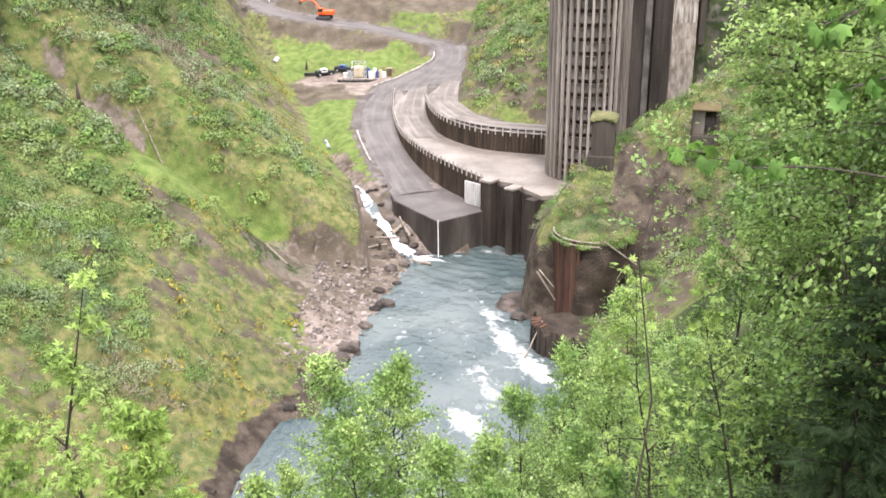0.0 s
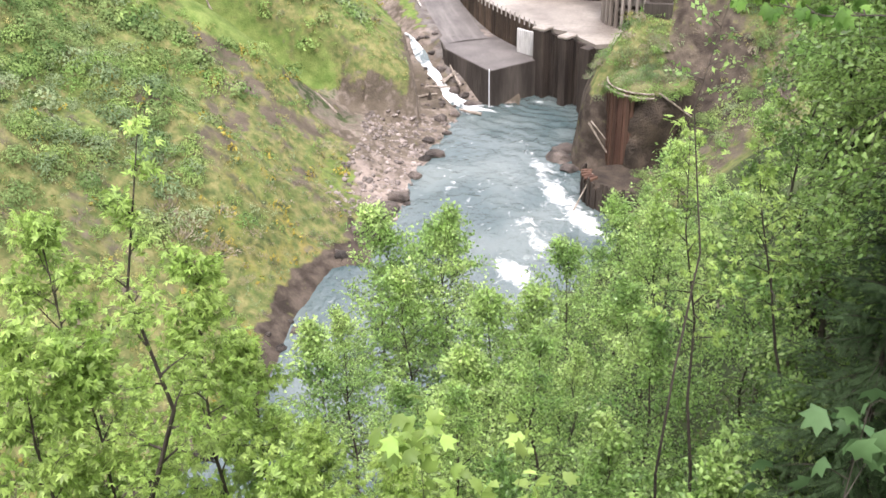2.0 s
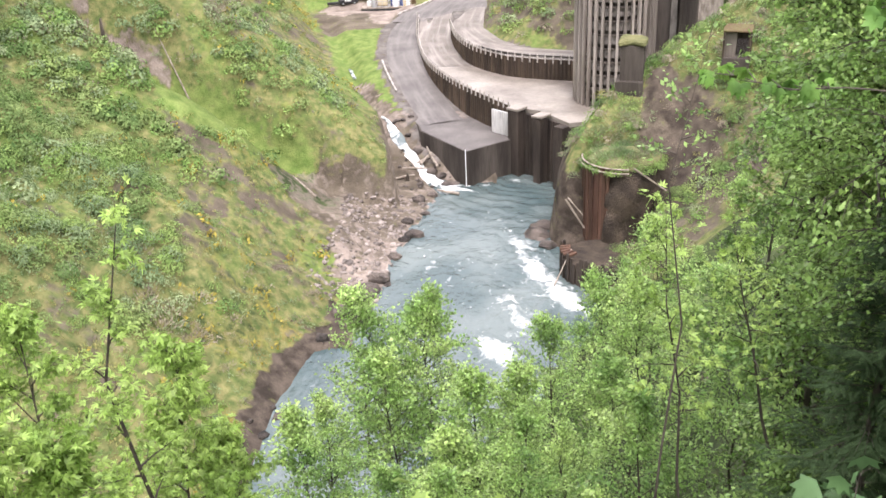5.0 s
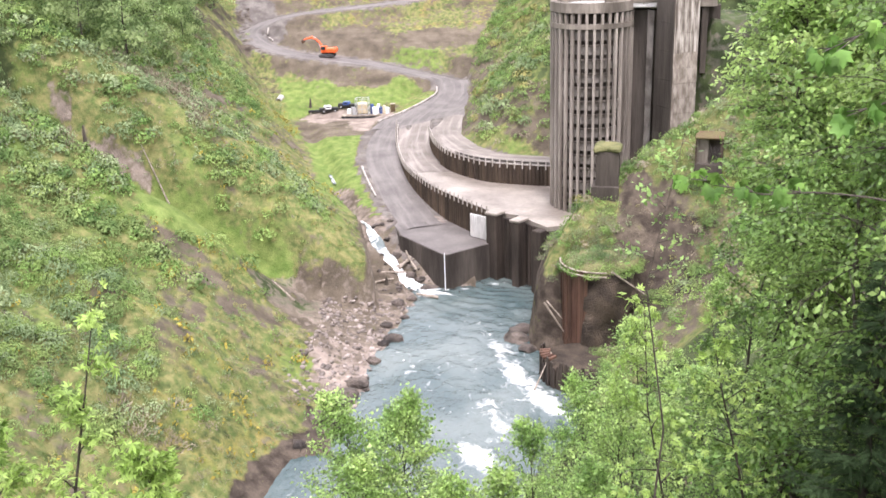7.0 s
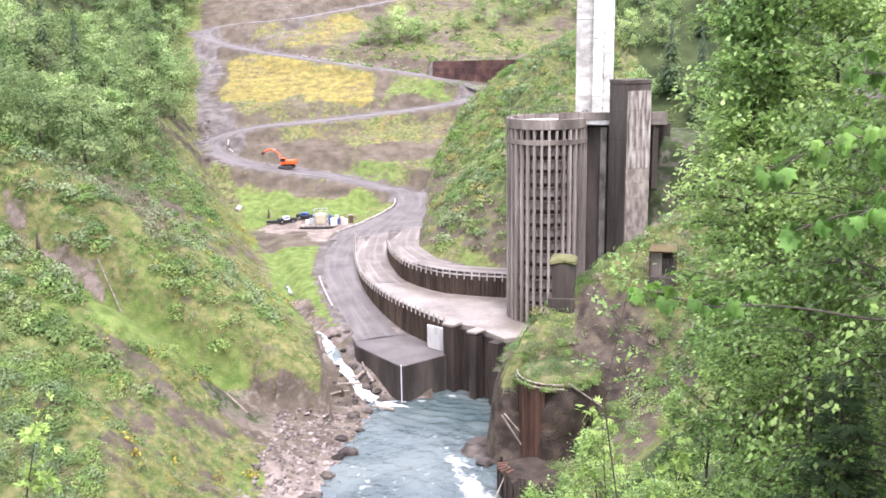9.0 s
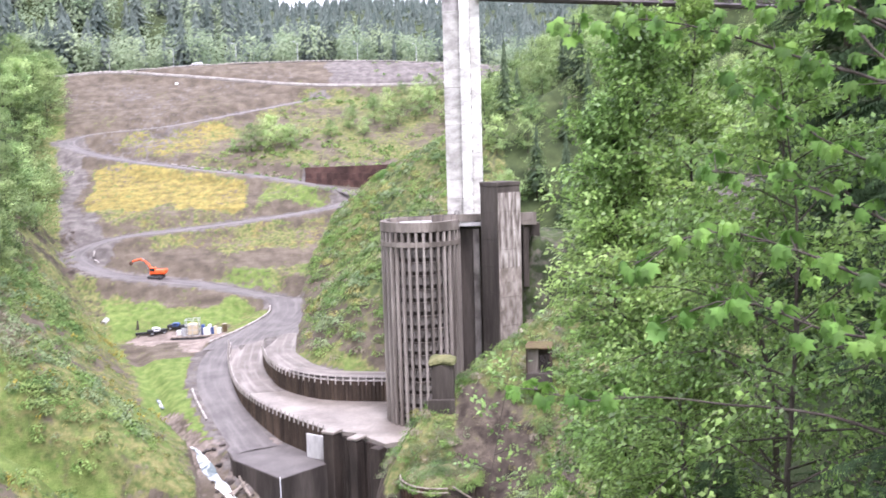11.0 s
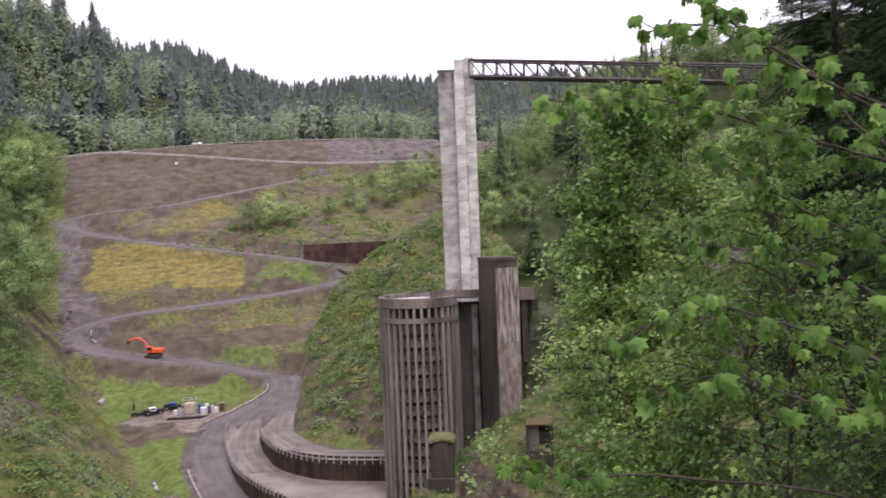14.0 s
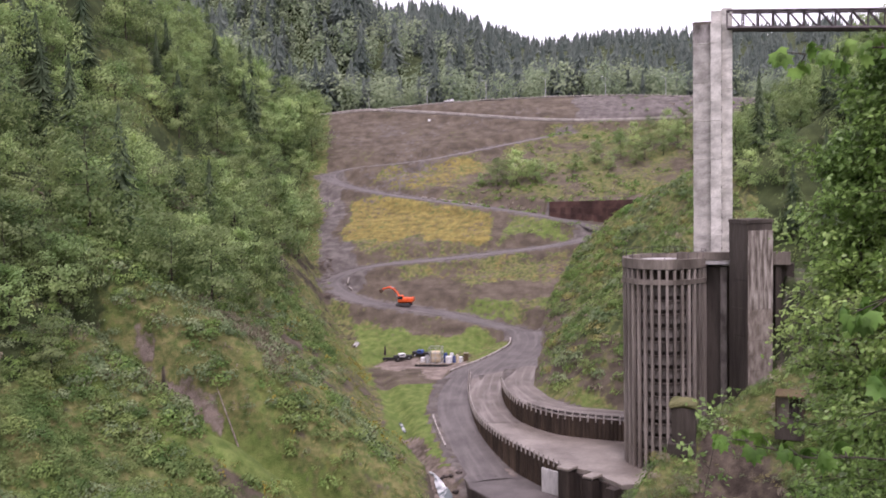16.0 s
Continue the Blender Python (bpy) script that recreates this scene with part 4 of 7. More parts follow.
part("platform_top", prism([(0.25, 124.85), (7.05, 129.55), (6.9, 131.3), (3.4, 136.3), (0.6, 141.4), (-7.4, 141.4), (-6.2, 134.5)], 5.15, 5.24), M_ROAD, plat, "wet muddy concrete top")
stake = thing("survey_stake", (0.15, 124.5, -1.0), "tall white measuring staff on the platform corner", "staff")
part("staff", boxed((0.12, 0.05, 6.6), bevel=0.01), M_WHITE, stake)

w1 = spline(WALL1, 0.62)
w2 = spline(WALL2, 0.62)
apron_poly = [tuple(p) for p in w1[::2]] + [(10.8, 128.5), (14.2, 122.6), (20, 124), (24, 134), (18.5, 142.4)] + [tuple(p) for p in w2[::-2]][1:-8]
apron = part("apron", prism(apron_poly, 8.9, 9.52), M_SLAB)
tagged(apron, "pale muddy concrete apron at the foot of the tower", "apron", kind="structure")


def pile_wall(name, line, z0, z1, label):
    """A wall of separate sheet piles with rail posts and a capping rail."""
    top = tagged(new(name), label, "retaining wall", kind="structure")
    m_pile, post = {}, None
    side = sides_of(line)
    for i in range(len(line) - 1):
        zb, zt = z0(line[i]), z1(line[i])
        key = round(zt - zb, 1)
        if key not in m_pile:
            bm = bmesh.new()
            w = 0.31
            prof = [(-w, 0), (-w * 0.6, 0), (-w * 0.35, 0.2), (w * 0.35, 0.2), (w * 0.6, 0), (w, 0), (w, -0.12), (-w, -0.12)]
            lo = [bm.verts.new((a, b, 0)) for a, b in prof]
            hi = [bm.verts.new((a, b, key)) for a, b in prof]
            bm.faces.new(hi)
            for a in range(8):
                bm.faces.new((lo[a], lo[(a + 1) % 8], hi[(a + 1) % 8], hi[a]))
            me = bpy.data.meshes.new("pile")
            bmesh.ops.recalc_face_normals(bm, faces=bm.faces)
            bm.to_mesh(me)
            bm.free()
            me.materials.append(M_PILE)
            m_pile[key] = me
        p = new("pile", m_pile[key])
        p.parent = top
        a = math.atan2(line[i + 1][1] - line[i][1], line[i + 1][0] - line[i][0])
        mid = (line[i] + line[i + 1]) / 2
        p.matrix_basis = pose(mid[0], mid[1], zb, 0, 0, math.degrees(a) + 180)
        if i % 2 == 0:
            if post is None:
                post = part("post", boxed((0.2, 0.16, 1.25), bevel=0.02), M_RAIL, top)
                q = post
            else:
                q = new("post", post.data)
                q.parent = top
            q.matrix_basis = pose(mid[0] + 0.3 * math.sin(a), mid[1] - 0.3 * math.cos(a), zt - 0.55, 0, 0, math.degrees(a))
    cap = np.array([[p[0], p[1], z1(p)] for p in line])
    bm = bmesh.new()
    for a, b in zip(cap[:-1], cap[1:]):
        rod(bm, a + (0, 0, 0.06), b + (0, 0, 0.06), 0.1, sides=5)
    part("capping_rail", bm, M_RAIL, top)
    return top


pile_wall("wall_lower", w1, lambda p: float(np.interp(p[1], [130, 134, 141, 160, 184], [-2.2, 2.0, 4.6, 7.0, 10.6])),
          lambda p: float(np.interp(p[1], [130, 160, 172, 184], [9.6, 9.75, 10.5, 11.9])), "curved brown sheet-pile retaining wall with guard posts")
pile_wall("wall_upper", w2, lambda p: 9.2 if p[1] < 160 else 10.0,
          lambda p: float(np.interp(p[1], [142, 163, 171], [12.7, 12.8, 13.2])), "upper brown sheet-pile wall with guard posts")

# ---- intake tower: a trash-rack cylinder ----
M_HOOP = mat("dark_hoop_concrete", (0.055, 0.046, 0.039), (0.14, 0.12, 0.102), 0.6, 0.9, 0.2)
M_PANEL = mat("grey_rack_concrete", (0.09, 0.079, 0.068), (0.235, 0.212, 0.19), 0.9, 0.9, 0.3, stretch=(1, 1, 0.5))
CYL = (21.6, 133.6)
CYL_R, CYL_Z0, CYL_Z1 = 5.65, 9.5, 38.4
intake = thing("intake_tower", (*CYL, CYL_Z0), "tall round intake tower of weathered concrete trash-rack bars", "intake tower")
H = CYL_Z1 - CYL_Z0


def ring(bm, r0, r1, z0, z1, n=64):
    vs = [[bm.verts.new((r * math.cos(2 * math.pi * i / n), r * math.sin(2 * math.pi * i / n), z)) for i in range(n)]
          for r, z in ((r0, z0), (r1, z0), (r1, z1), (r0, z1))]
    for i in range(n):
        j = (i + 1) % n
        for k in range(4):
            a, b = vs[k], vs[(k + 1) % 4]
            bm.faces.new((a[i], a[j], b[j], b[i]))
    return bm


# Inner cylinder coloured dark for the shade behind the rack openings.
bm = bmesh.new()
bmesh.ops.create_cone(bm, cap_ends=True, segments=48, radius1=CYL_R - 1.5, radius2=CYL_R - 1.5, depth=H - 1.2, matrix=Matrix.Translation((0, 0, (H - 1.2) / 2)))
part("shade_core", bm, M_CONC_DARK, intake, smooth=False)
bars = 34
bar_mesh = None
for i in range(bars):
    a = 2 * math.pi * i / bars
    if bar_mesh is None:
        b = part("rack_bar", boxed((0.5, 0.36, H - 1.4), bevel=0.03), M_RIB, intake)
        bar_mesh = b.data
    else:
        b = new("rack_bar", bar_mesh)
        b.parent = intake
    b.matrix_basis = pose((CYL_R - 0.21) * math.cos(a), (CYL_R - 0.21) * math.sin(a), 0, 0, 0, math.degrees(a))
for k in range(12):
    z = 3.3 + k * 1.88
    part("hoop", ring(bmesh.new(), CYL_R - 1.3, CYL_R - 0.62, z, z + 1.12, 48), M_PANEL, intake, "grey concrete ring between dark openings")
    part("ledge", ring(bmesh.new(), CYL_R - 0.9, CYL_R - 0.4, z + 1.12, z + 1.32, 48), M_HOOP, intake)
for k in range(3):
    part("ledge", ring(bmesh.new(), CYL_R - 1.1, CYL_R - 0.42, 0.3 + 1.05 * k, 0.6 + 1.05 * k, 48), M_HOOP, intake)
part("ring_beam", ring(bmesh.new(), CYL_R - 0.9, CYL_R + 0.08, H - 3.4, H - 2.75), M_CONC_OLD, intake, "dark weathered ring beam")
part("rim", ring(bmesh.new(), CYL_R - 0.8, CYL_R + 0.1, H - 1.3, H), M_CONC_OLD, intake, "weathered concrete rim")
bm = bmesh.new()
bmesh.ops.create_cone(bm, cap_ends=True, segments=48, radius1=CYL_R - 0.8, radius2=CYL_R - 0.8, depth=0.3, matrix=Matrix.Translation((0, 0, H - 0.75)))
part("roof_slab", bm, M_CONC, intake, "pale wet roof slab")
bm = bmesh.new()
for i in range(22):
    a = 2 * math.pi * i / 22
    p = (CYL_R * math.cos(a), CYL_R * math.sin(a))
    q = (CYL_R * math.cos(a + 2 * math.pi / 22), CYL_R * math.sin(a + 2 * math.pi / 22))
    rod(bm, (*p, H), (*p, H + 0.9), 0.035, sides=4)
    rod(bm, (*p, H + 0.9), (*q, H + 0.9), 0.03, sides=4)
part("railing", bm, M_STEEL, intake, "thin dark railing")

# ---- tall concrete tower ----
tower = thing("shaft_tower", (28.9, 136.6, 12.0), "tall pale concrete shaft tower with pour lines and dark stains", "tower", turn=-12.0)


def pour_lifts(owner, size, at, z0, z1, n, material, label=""):
    """A shaft cast in lifts: a block for each, alike, with thin joints between."""
    dz = (z1 - z0) / n
    ob = part("pour_lift", boxed((size[0], size[1], dz - 0.02), None, 0.025), material, owner, label)
    ob.matrix_basis = pose(at[0], at[1], z0)
    for i in range(1, n):
        c = new("pour_lift", ob.data)
        c.parent = owner
        c.matrix_basis = pose(at[0] + 0.012 * math.sin(i * 2.3), at[1] + 0.012 * math.cos(i * 3.1), z0 + i * dz)


TT = 58.2
M_STAIN = mat("stained_top_lift", (0.09, 0.08, 0.072), (0.36, 0.34, 0.32), 0.9, 0.9, 0.2, stretch=(1, 1, 0.5))
# Daylight put into the colour: corner pier and stair shaft toned lighter.
M_SHAFT_LIT = mat("lit_mottled_concrete", (0.4, 0.388, 0.35), (0.68, 0.665, 0.61), 0.55, 0.9, 0.2, c3=(0.56, 0.547, 0.498), stretch=(1, 1, 1.6), fine=7.0, per_object=0.1)
# Same concrete toned down for the tower's shaded left shaft.
M_SHAFT_SHADE = mat("shaded_shaft_concrete", (0.29, 0.278, 0.25), (0.51, 0.495, 0.45), 0.55, 0.9, 0.2, c3=(0.42, 0.405, 0.368), stretch=(1, 1, 1.6), fine=7.0, per_object=0.14)
pour_lifts(tower, (2.4, 4.2), (-1.4, 0.4), 0, TT, 22, M_SHAFT_SHADE)
pour_lifts(tower, (1.43, 3.6), (0.46, -0.75), 0, TT, 22, M_SHAFT_LIT, "corner pier in the lit concrete tone")
pour_lifts(tower, (1.43, 3.4), (1.92, 0.2), 0, TT + 2.1, 22, M_SHAFT_LIT, "stair shaft in the lit concrete tone")
part("shaft_head", boxed((2.8, 3.0, 2.0), Matrix.Translation((1.2, 1.2, TT)), 0.04), M_SHAFT_LIT, tower)
part("dark_cap", boxed((2.5, 4.3, 0.4), Matrix.Translation((-1.4, 0.4, TT)), 0.03), M_CONC_OLD, tower, "dark stained cap")
part("stained_lift", boxed((2.44, 4.24, 2.5), Matrix.Translation((-1.4, 0.4, TT - 2.5)), 0.02), M_STAIN, tower, "dark weather-stained top lift")
# Dark dashes of uneven length down the groove beside the corner pier.
for k in range(26):
    part("slot_dash", boxed((0.1, 0.06, 0.5 + 0.4 * math.sin(k)), Matrix.Translation((1.2, -1.53, 2.0 + k * 2.1))), M_CONC_DARK, tower)

# ---- gate block, slot walls and the service deck ----
block = thing("gate_block", (31.75, 127.0, 10.0), "dark stained square concrete gate shaft", "gate shaft", turn=21.0)
pour_lifts(block, (3.9, 3.9), (0, 0), 0, 33.2, 9, M_CONC_DARK)
pour_lifts(block, (3.72, 0.12), (0.09, -2.0), 0, 22.0, 11, M_LIFT, "pale brown face with lift lines")
pour_lifts(block, (3.72, 0.12), (0.09, -2.0), 22.0, 32.3, 4, M_STREAK, "white-streaked face")
part("coping", boxed((4.05, 4.05, 0.5), Matrix.Translation((0, 0, 33.2)), 0.03), M_CONC_DARK, block)
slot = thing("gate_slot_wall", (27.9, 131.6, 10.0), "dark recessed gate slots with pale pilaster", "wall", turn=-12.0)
# Back wall coloured dark for the shade inside the gate slots.
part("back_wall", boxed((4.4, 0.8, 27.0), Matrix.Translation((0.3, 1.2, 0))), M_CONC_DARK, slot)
part("pilaster", boxed((0.85, 1.4, 27.0), Matrix.Translation((1.35, 0.2, 0)), 0.03), M_PANEL, slot, "paler pilaster between the slots")
part("pilaster", boxed((0.6, 1.2, 27.0), Matrix.Translation((-1.7, 0.4, 0)), 0.03), M_CONC_OLD, slot)
walkway = thing("service_deck", (26.5, 133.2, 37.4), "weathered concrete service deck with parapet", "deck", turn=-12.0)
part("slab", boxed((9.5, 4.2, 0.6), Matrix.Translation((1.6, 0, 0)), 0.04), M_CONC, walkway)
part("parapet", boxed((9.5, 0.3, 1.1), Matrix.Translation((1.6, -2.05, 0.6)), 0.03), M_CONC_OLD, walkway)
part("slab", boxed((5.2, 3.6, 0.7), Matrix.Translation((9.1, 1.5, -0.2)), 0.04), M_CONC_OLD, walkway)
part("parapet", boxed((5.2, 0.3, 1.1), Matrix.Translation((9.1, -0.2, 0.5)), 0.03), M_CONC_OLD, walkway)
part("pier", boxed((0.8, 1.2, 9), Matrix.Translation((10.2, 0.6, -9.2)), 0.04), M_CONC_DARK, walkway)
# Dark slab added in place of the shadowed bank behind the deck.
part("dark_backing", boxed((5.6, 1.0, 8), Matrix.Translation((9.6, 3.0, -8.2)), 0.05), M_CONC_DARK, walkway)

# ---- steel truss footbridge ----
A0, A1 = Vector((30.6, 134.6, 69.4)), Vector((78.0, 117.0, 65.3))
bridge = thing("truss_footbridge", tuple(A0), "dark steel truss footbridge to the top of the tower", "footbridge")
run = A1 - A0
bays = 26
along = run / bays
up = Vector((0, 0, 2.35))
across = Vector((run.y, -run.x, 0)).normalized() * 1.0
for s in (-1, 1):
    off = across * s
    for base, r in ((Vector(), 0.27), (up, 0.17)):
        part("chord", rod(bmesh.new(), off + base, off + base + run, r, sides=4), M_STEEL, bridge)
    for i in range(bays):
        a = along * i + off
        part("web_member", rod(rod(bmesh.new(), a, a + up, 0.1, sides=4), a + up, a + along, 0.1, sides=4), M_STEEL, bridge)
bm = bmesh.new()
for i in range(bays):
    a = along * (i + 0.5)
    box(bm, (along.length * 0.98, 1.9, 0.12), Matrix.Translation(a) @ along.to_track_quat("X", "Z").to_matrix().to_4x4())
part("walk_deck", bm, M_STEEL, bridge)

# ---- plants ----
KITE = (np.array([(0, 0, 0), (0.45, 0.3, 0.06), (1, 0, -0.05), (0.45, -0.3, 0.06)]), np.array([(0, 1, 2, 3)]))
SPRAY = (np.array([(0, 0.05, 0), (0.5, 0.24, -0.02), (1, 0, -0.2), (0.5, -0.24, -0.02)]), np.array([(0, 1, 2, 3)]))


def lobed():
    pts = [(0.32, 0, 0.03), (0, 0, 0)]
    for ang, rad in ((-80, 0.66), (-58, 0.52), (-38, 0.88), (-18, 0.66), (0, 1.0), (18, 0.66), (38, 0.88), (58, 0.52), (80, 0.66)):
        a = radians(ang)
        pts.append((0.1 + 0.92 * rad * math.cos(a), rad * math.sin(a), -0.1 * rad * rad - 0.3 * abs(rad * math.sin(a)) - 0.25 * max(0, rad * math.cos(a)) ** 2))
    f = [(0, k, k + 1) for k in range(1, 10)] + [(0, 10, 1)]
    return np.array(pts), np.array(f)


LOBED = lobed()


def palmate():
    """A leaf of five slim drooping fingers."""
    pts, faces = [], []
    for ang, rad in ((-75, 0.62), (-36, 0.88), (0, 1.0), (36, 0.88), (75, 0.62)):
        c, q, n = math.cos(radians(ang)), math.sin(radians(ang)), len(pts)
        for u, v in ((0.0, 0.0), (0.5 * rad, 0.13), (rad, 0.0), (0.5 * rad, -0.13)):
            pts.append((0.08 + u * c - v * q, u * q + v * c, -0.3 * u * u))
        faces.append((n, n + 1, n + 2, n + 3))
    return np.array(pts), np.array(faces)


PALMATE = palmate()
BLADE = (np.array([(0, 0, 0), (0.5, 0.09, 0.03), (1, 0, -0.04), (0.5, -0.09, 0.03)]), np.array([(0, 1, 2, 3)]))


def feather():
    """A fir spray: a spine with slim needles raked forward on both sides."""
    pts, faces = [], []
    for k in range(11):
        x, reach = 0.02 + 0.082 * k, 0.25 * (1 - 0.055 * k)
        for s in (-1, 1):
            n = len(pts)
            pts += [(x, 0, 0), (x + 0.062, 0, 0), (x + 0.13, s * reach, -0.05 - 0.1 * x)]
            faces.append((n, n + 1, n + 2))
    n = len(pts)
    pts += [(0.85, -0.03, -0.02), (0.85, 0.03, -0.02), (1.05, 0, -0.12)]
    faces.append((n, n + 1, n + 2))
    return np.array(pts), np.array(faces)


FEATHER = feather()


def unit(v):
    return v / np.maximum(np.linalg.norm(v, axis=-1, keepdims=True), 1e-9)


def leaves(pos, direction, normal, size, template):
    """Sets a leaf template at each place, along its direction and normal."""
    tv, tf = template
    d = unit(direction)
    s = unit(np.cross(normal, d))
    n = np.cross(d, s)
    size = np.asarray(size)[:, None, None]
    v = pos[:, None, :] + size * (tv[None, :, :1] * d[:, None, :] + tv[None, :, 1:2] * s[:, None, :] + tv[None, :, 2:] * n[:, None, :])
    f = tf[None] + (np.arange(len(pos)) * len(tv))[:, None, None]
    return v.reshape(-1, 3), f.reshape(-1, tf.shape[1])


def tubes(segs, sides=5):
    """Tapered tubes; each row of segs is a start, an end and two radii."""
    S = np.asarray(segs, dtype=float)
    a, b = S[:, :3], S[:, 3:6]
    d = unit(b - a)
    ref = np.where(np.abs(d[:, 2:]) > 0.9, np.array([[1.0, 0, 0]]), np.array([[0, 0, 1.0]]))
    u = unit(np.cross(d, ref))
    w = np.cross(d, u)
    ang = np.linspace(0, 2 * np.pi, sides, endpoint=False)
    rim = np.cos(ang)[None, :, None] * u[:, None] + np.sin(ang)[None, :, None] * w[:, None]
    v = np.concatenate([a[:, None] + rim * S[:, 6][:, None, None], b[:, None] + rim * S[:, 7][:, None, None]], 1)
    q = np.array([(k, (k + 1) % sides, sides + (k + 1) % sides, sides + k) for k in range(sides)])
    f = q[None] + (np.arange(len(S)) * 2 * sides)[:, None, None]
    return v.reshape(-1, 3), f.reshape(-1, 4)


def broadleaf(seed, h, r, base=0.25, limbs=22, twigs=7, per_twig=9, leaf=0.1, template=KITE, droop=0.25, top=0.35, lean=(0, 0), stem=None, flat=0.5, puff=0.0, rise=55, bare=False, hang=0.35):
    """Stems and leaves of a broad-leaved tree: arrays for the wood and for the crown, rooted at the origin."""
    g = np.random.default_rng(seed)
    wood, fine, P, D, N, S = [], [], [], [], [], []
    stem = stem or 0.012 * h + 0.02
    trunk = np.array([(lean[0] * (k / 8) ** 1.4 * h + g.normal(0, 0.008 * h), lean[1] * (k / 8) ** 1.4 * h + g.normal(0, 0.008 * h), h * k / 8) for k in range(9)])
    trunk[0] = 0
    for k in range(8):
        wood.append((*trunk[k], *trunk[k + 1], stem * (1 - k / 8.6), stem * (1 - (k + 1) / 8.6)))
    for i in range(limbs):
        u = (i + g.random()) / limbs
        zf = base + (1 - base) * u
        k = min(int(zf * 8), 7)
        p = trunk[k] + (trunk[k + 1] - trunk[k]) * (zf * 8 - k)
        az = i * 2.4 + g.normal(0, 0.35)
        length = r * (math.sin(math.pi * min(0.12 + 0.88 * u ** 0.8, 0.97)) ** 0.6 * (1 - top) + top * (1 - u)) * g.uniform(0.7, 1.15)
        length = max(length, 0.12 * r)
        el = radians(12 + rise * u + g.normal(0, 8))
        d = np.array([math.cos(az) * math.cos(el), math.sin(az) * math.cos(el), math.sin(el)])
        pts = [p]
        for s in range(6):
            d = unit(d + np.array([g.normal(0, 0.1), g.normal(0, 0.1), -droop * 0.3 + g.normal(0, 0.06)]))
            pts.append(pts[-1] + d * length / 6)
        rr = stem * 0.3 * (1 - 0.6 * u)
        for s in range(0, 6, 3 if bare else 2):
            e = s + (3 if bare else 2)
            fine.append((*pts[s], *pts[e], rr * (1 - s / 6.5), rr * (1 - e / 6.5)))
        for j in range(twigs):
            t = 0.2 + 0.8 * (j + g.random()) / twigs
            s = min(int(t * 6), 5)
            q = pts[s] + (pts[s + 1] - pts[s]) * (t * 6 - s)
            dl = unit(pts[s + 1] - pts[s])
            side = unit(np.cross(dl, (0, 0, 1))) * (1 if j % 2 else -1)
            td = unit(dl * g.uniform(0.3, 1.0) + side * g.uniform(0.3, 1.0) + np.array([0, 0, g.normal(0.05, 0.25)]))
            tl = length * g.uniform(0.2, 0.42) * (1.15 - 0.5 * t) + leaf
            e = q + td * tl + np.array([0, 0, -droop * tl * 0.4])
            if not bare:
                fine.append((*q, *e, rr * 0.3, rr * 0.12))
            m = per_twig
            w = g.random(m)
            pos = q + (e - q) * w[:, None] + g.normal(0, leaf * 0.8, (m, 3))
            P.append(pos)
            D.append(unit(td + g.normal(0, 0.75, (m, 3)) + np.array([0, 0, -hang])))
            N.append(unit(np.array([0, 0, 1.0]) * flat * 2 + g.normal(0, 0.5, (m, 3))))
            S.append(leaf * g.uniform(0.65, 1.3, m))
    P, D, N, S = np.concatenate(P), np.concatenate(D), np.concatenate(N), np.concatenate(S)
    if puff:
        mid = np.array([0, 0, h * (base + 0.35 * (1 - base))])
        N = unit(unit((P - mid) / np.array([r, r, h * 0.5])) * puff + np.array([0, 0, 0.5]) + g.normal(0, 0.3, P.shape))
        D = unit(np.cross(N, g.normal(0, 1, P.shape)) + np.array([0, 0, -0.3]))
    wv, wf = tubes(wood)
    fv, ff = tubes(fine, 3)
    wv, wf = np.concatenate([wv, fv]), np.concatenate([wf, ff + len(wv)])
    lv, lf = leaves(P, D, N, S, template)
    return (wv, wf), (lv, lf)


def skirt_fir(seed, h, r, whorls=13, spikes=11):
    """A far conifer: overlapping ragged skirts of boughs round a stem."""
    g = np.random.default_rng(seed)
    V, F = [], []
    for w in range(whorls):
        f = 0.1 + 0.9 * w / whorls
        rr = (r * (1 - f) ** 0.8 + 0.04 * r) * g.uniform(0.8, 1.15)
        z, dz = f * h, h / whorls * 1.6
        for k in range(spikes):
            a = 2 * math.pi * (k + 0.6 * g.random()) / spikes + w
            wd = 2 * math.pi / spikes * 0.5
            L, n = rr * g.uniform(0.5, 1.3), len(V)
            V += [(0.1 * rr * math.cos(a), 0.1 * rr * math.sin(a), z + dz), (0.6 * L * math.cos(a - wd), 0.6 * L * math.sin(a - wd), z + 0.3 * dz),
                  (L * math.cos(a), L * math.sin(a), z - 0.25 * dz * g.random()), (0.6 * L * math.cos(a + wd), 0.6 * L * math.sin(a + wd), z + 0.3 * dz)]
            F.append((n, n + 1, n + 2, n + 3))
    return np.array(V), np.array(F)


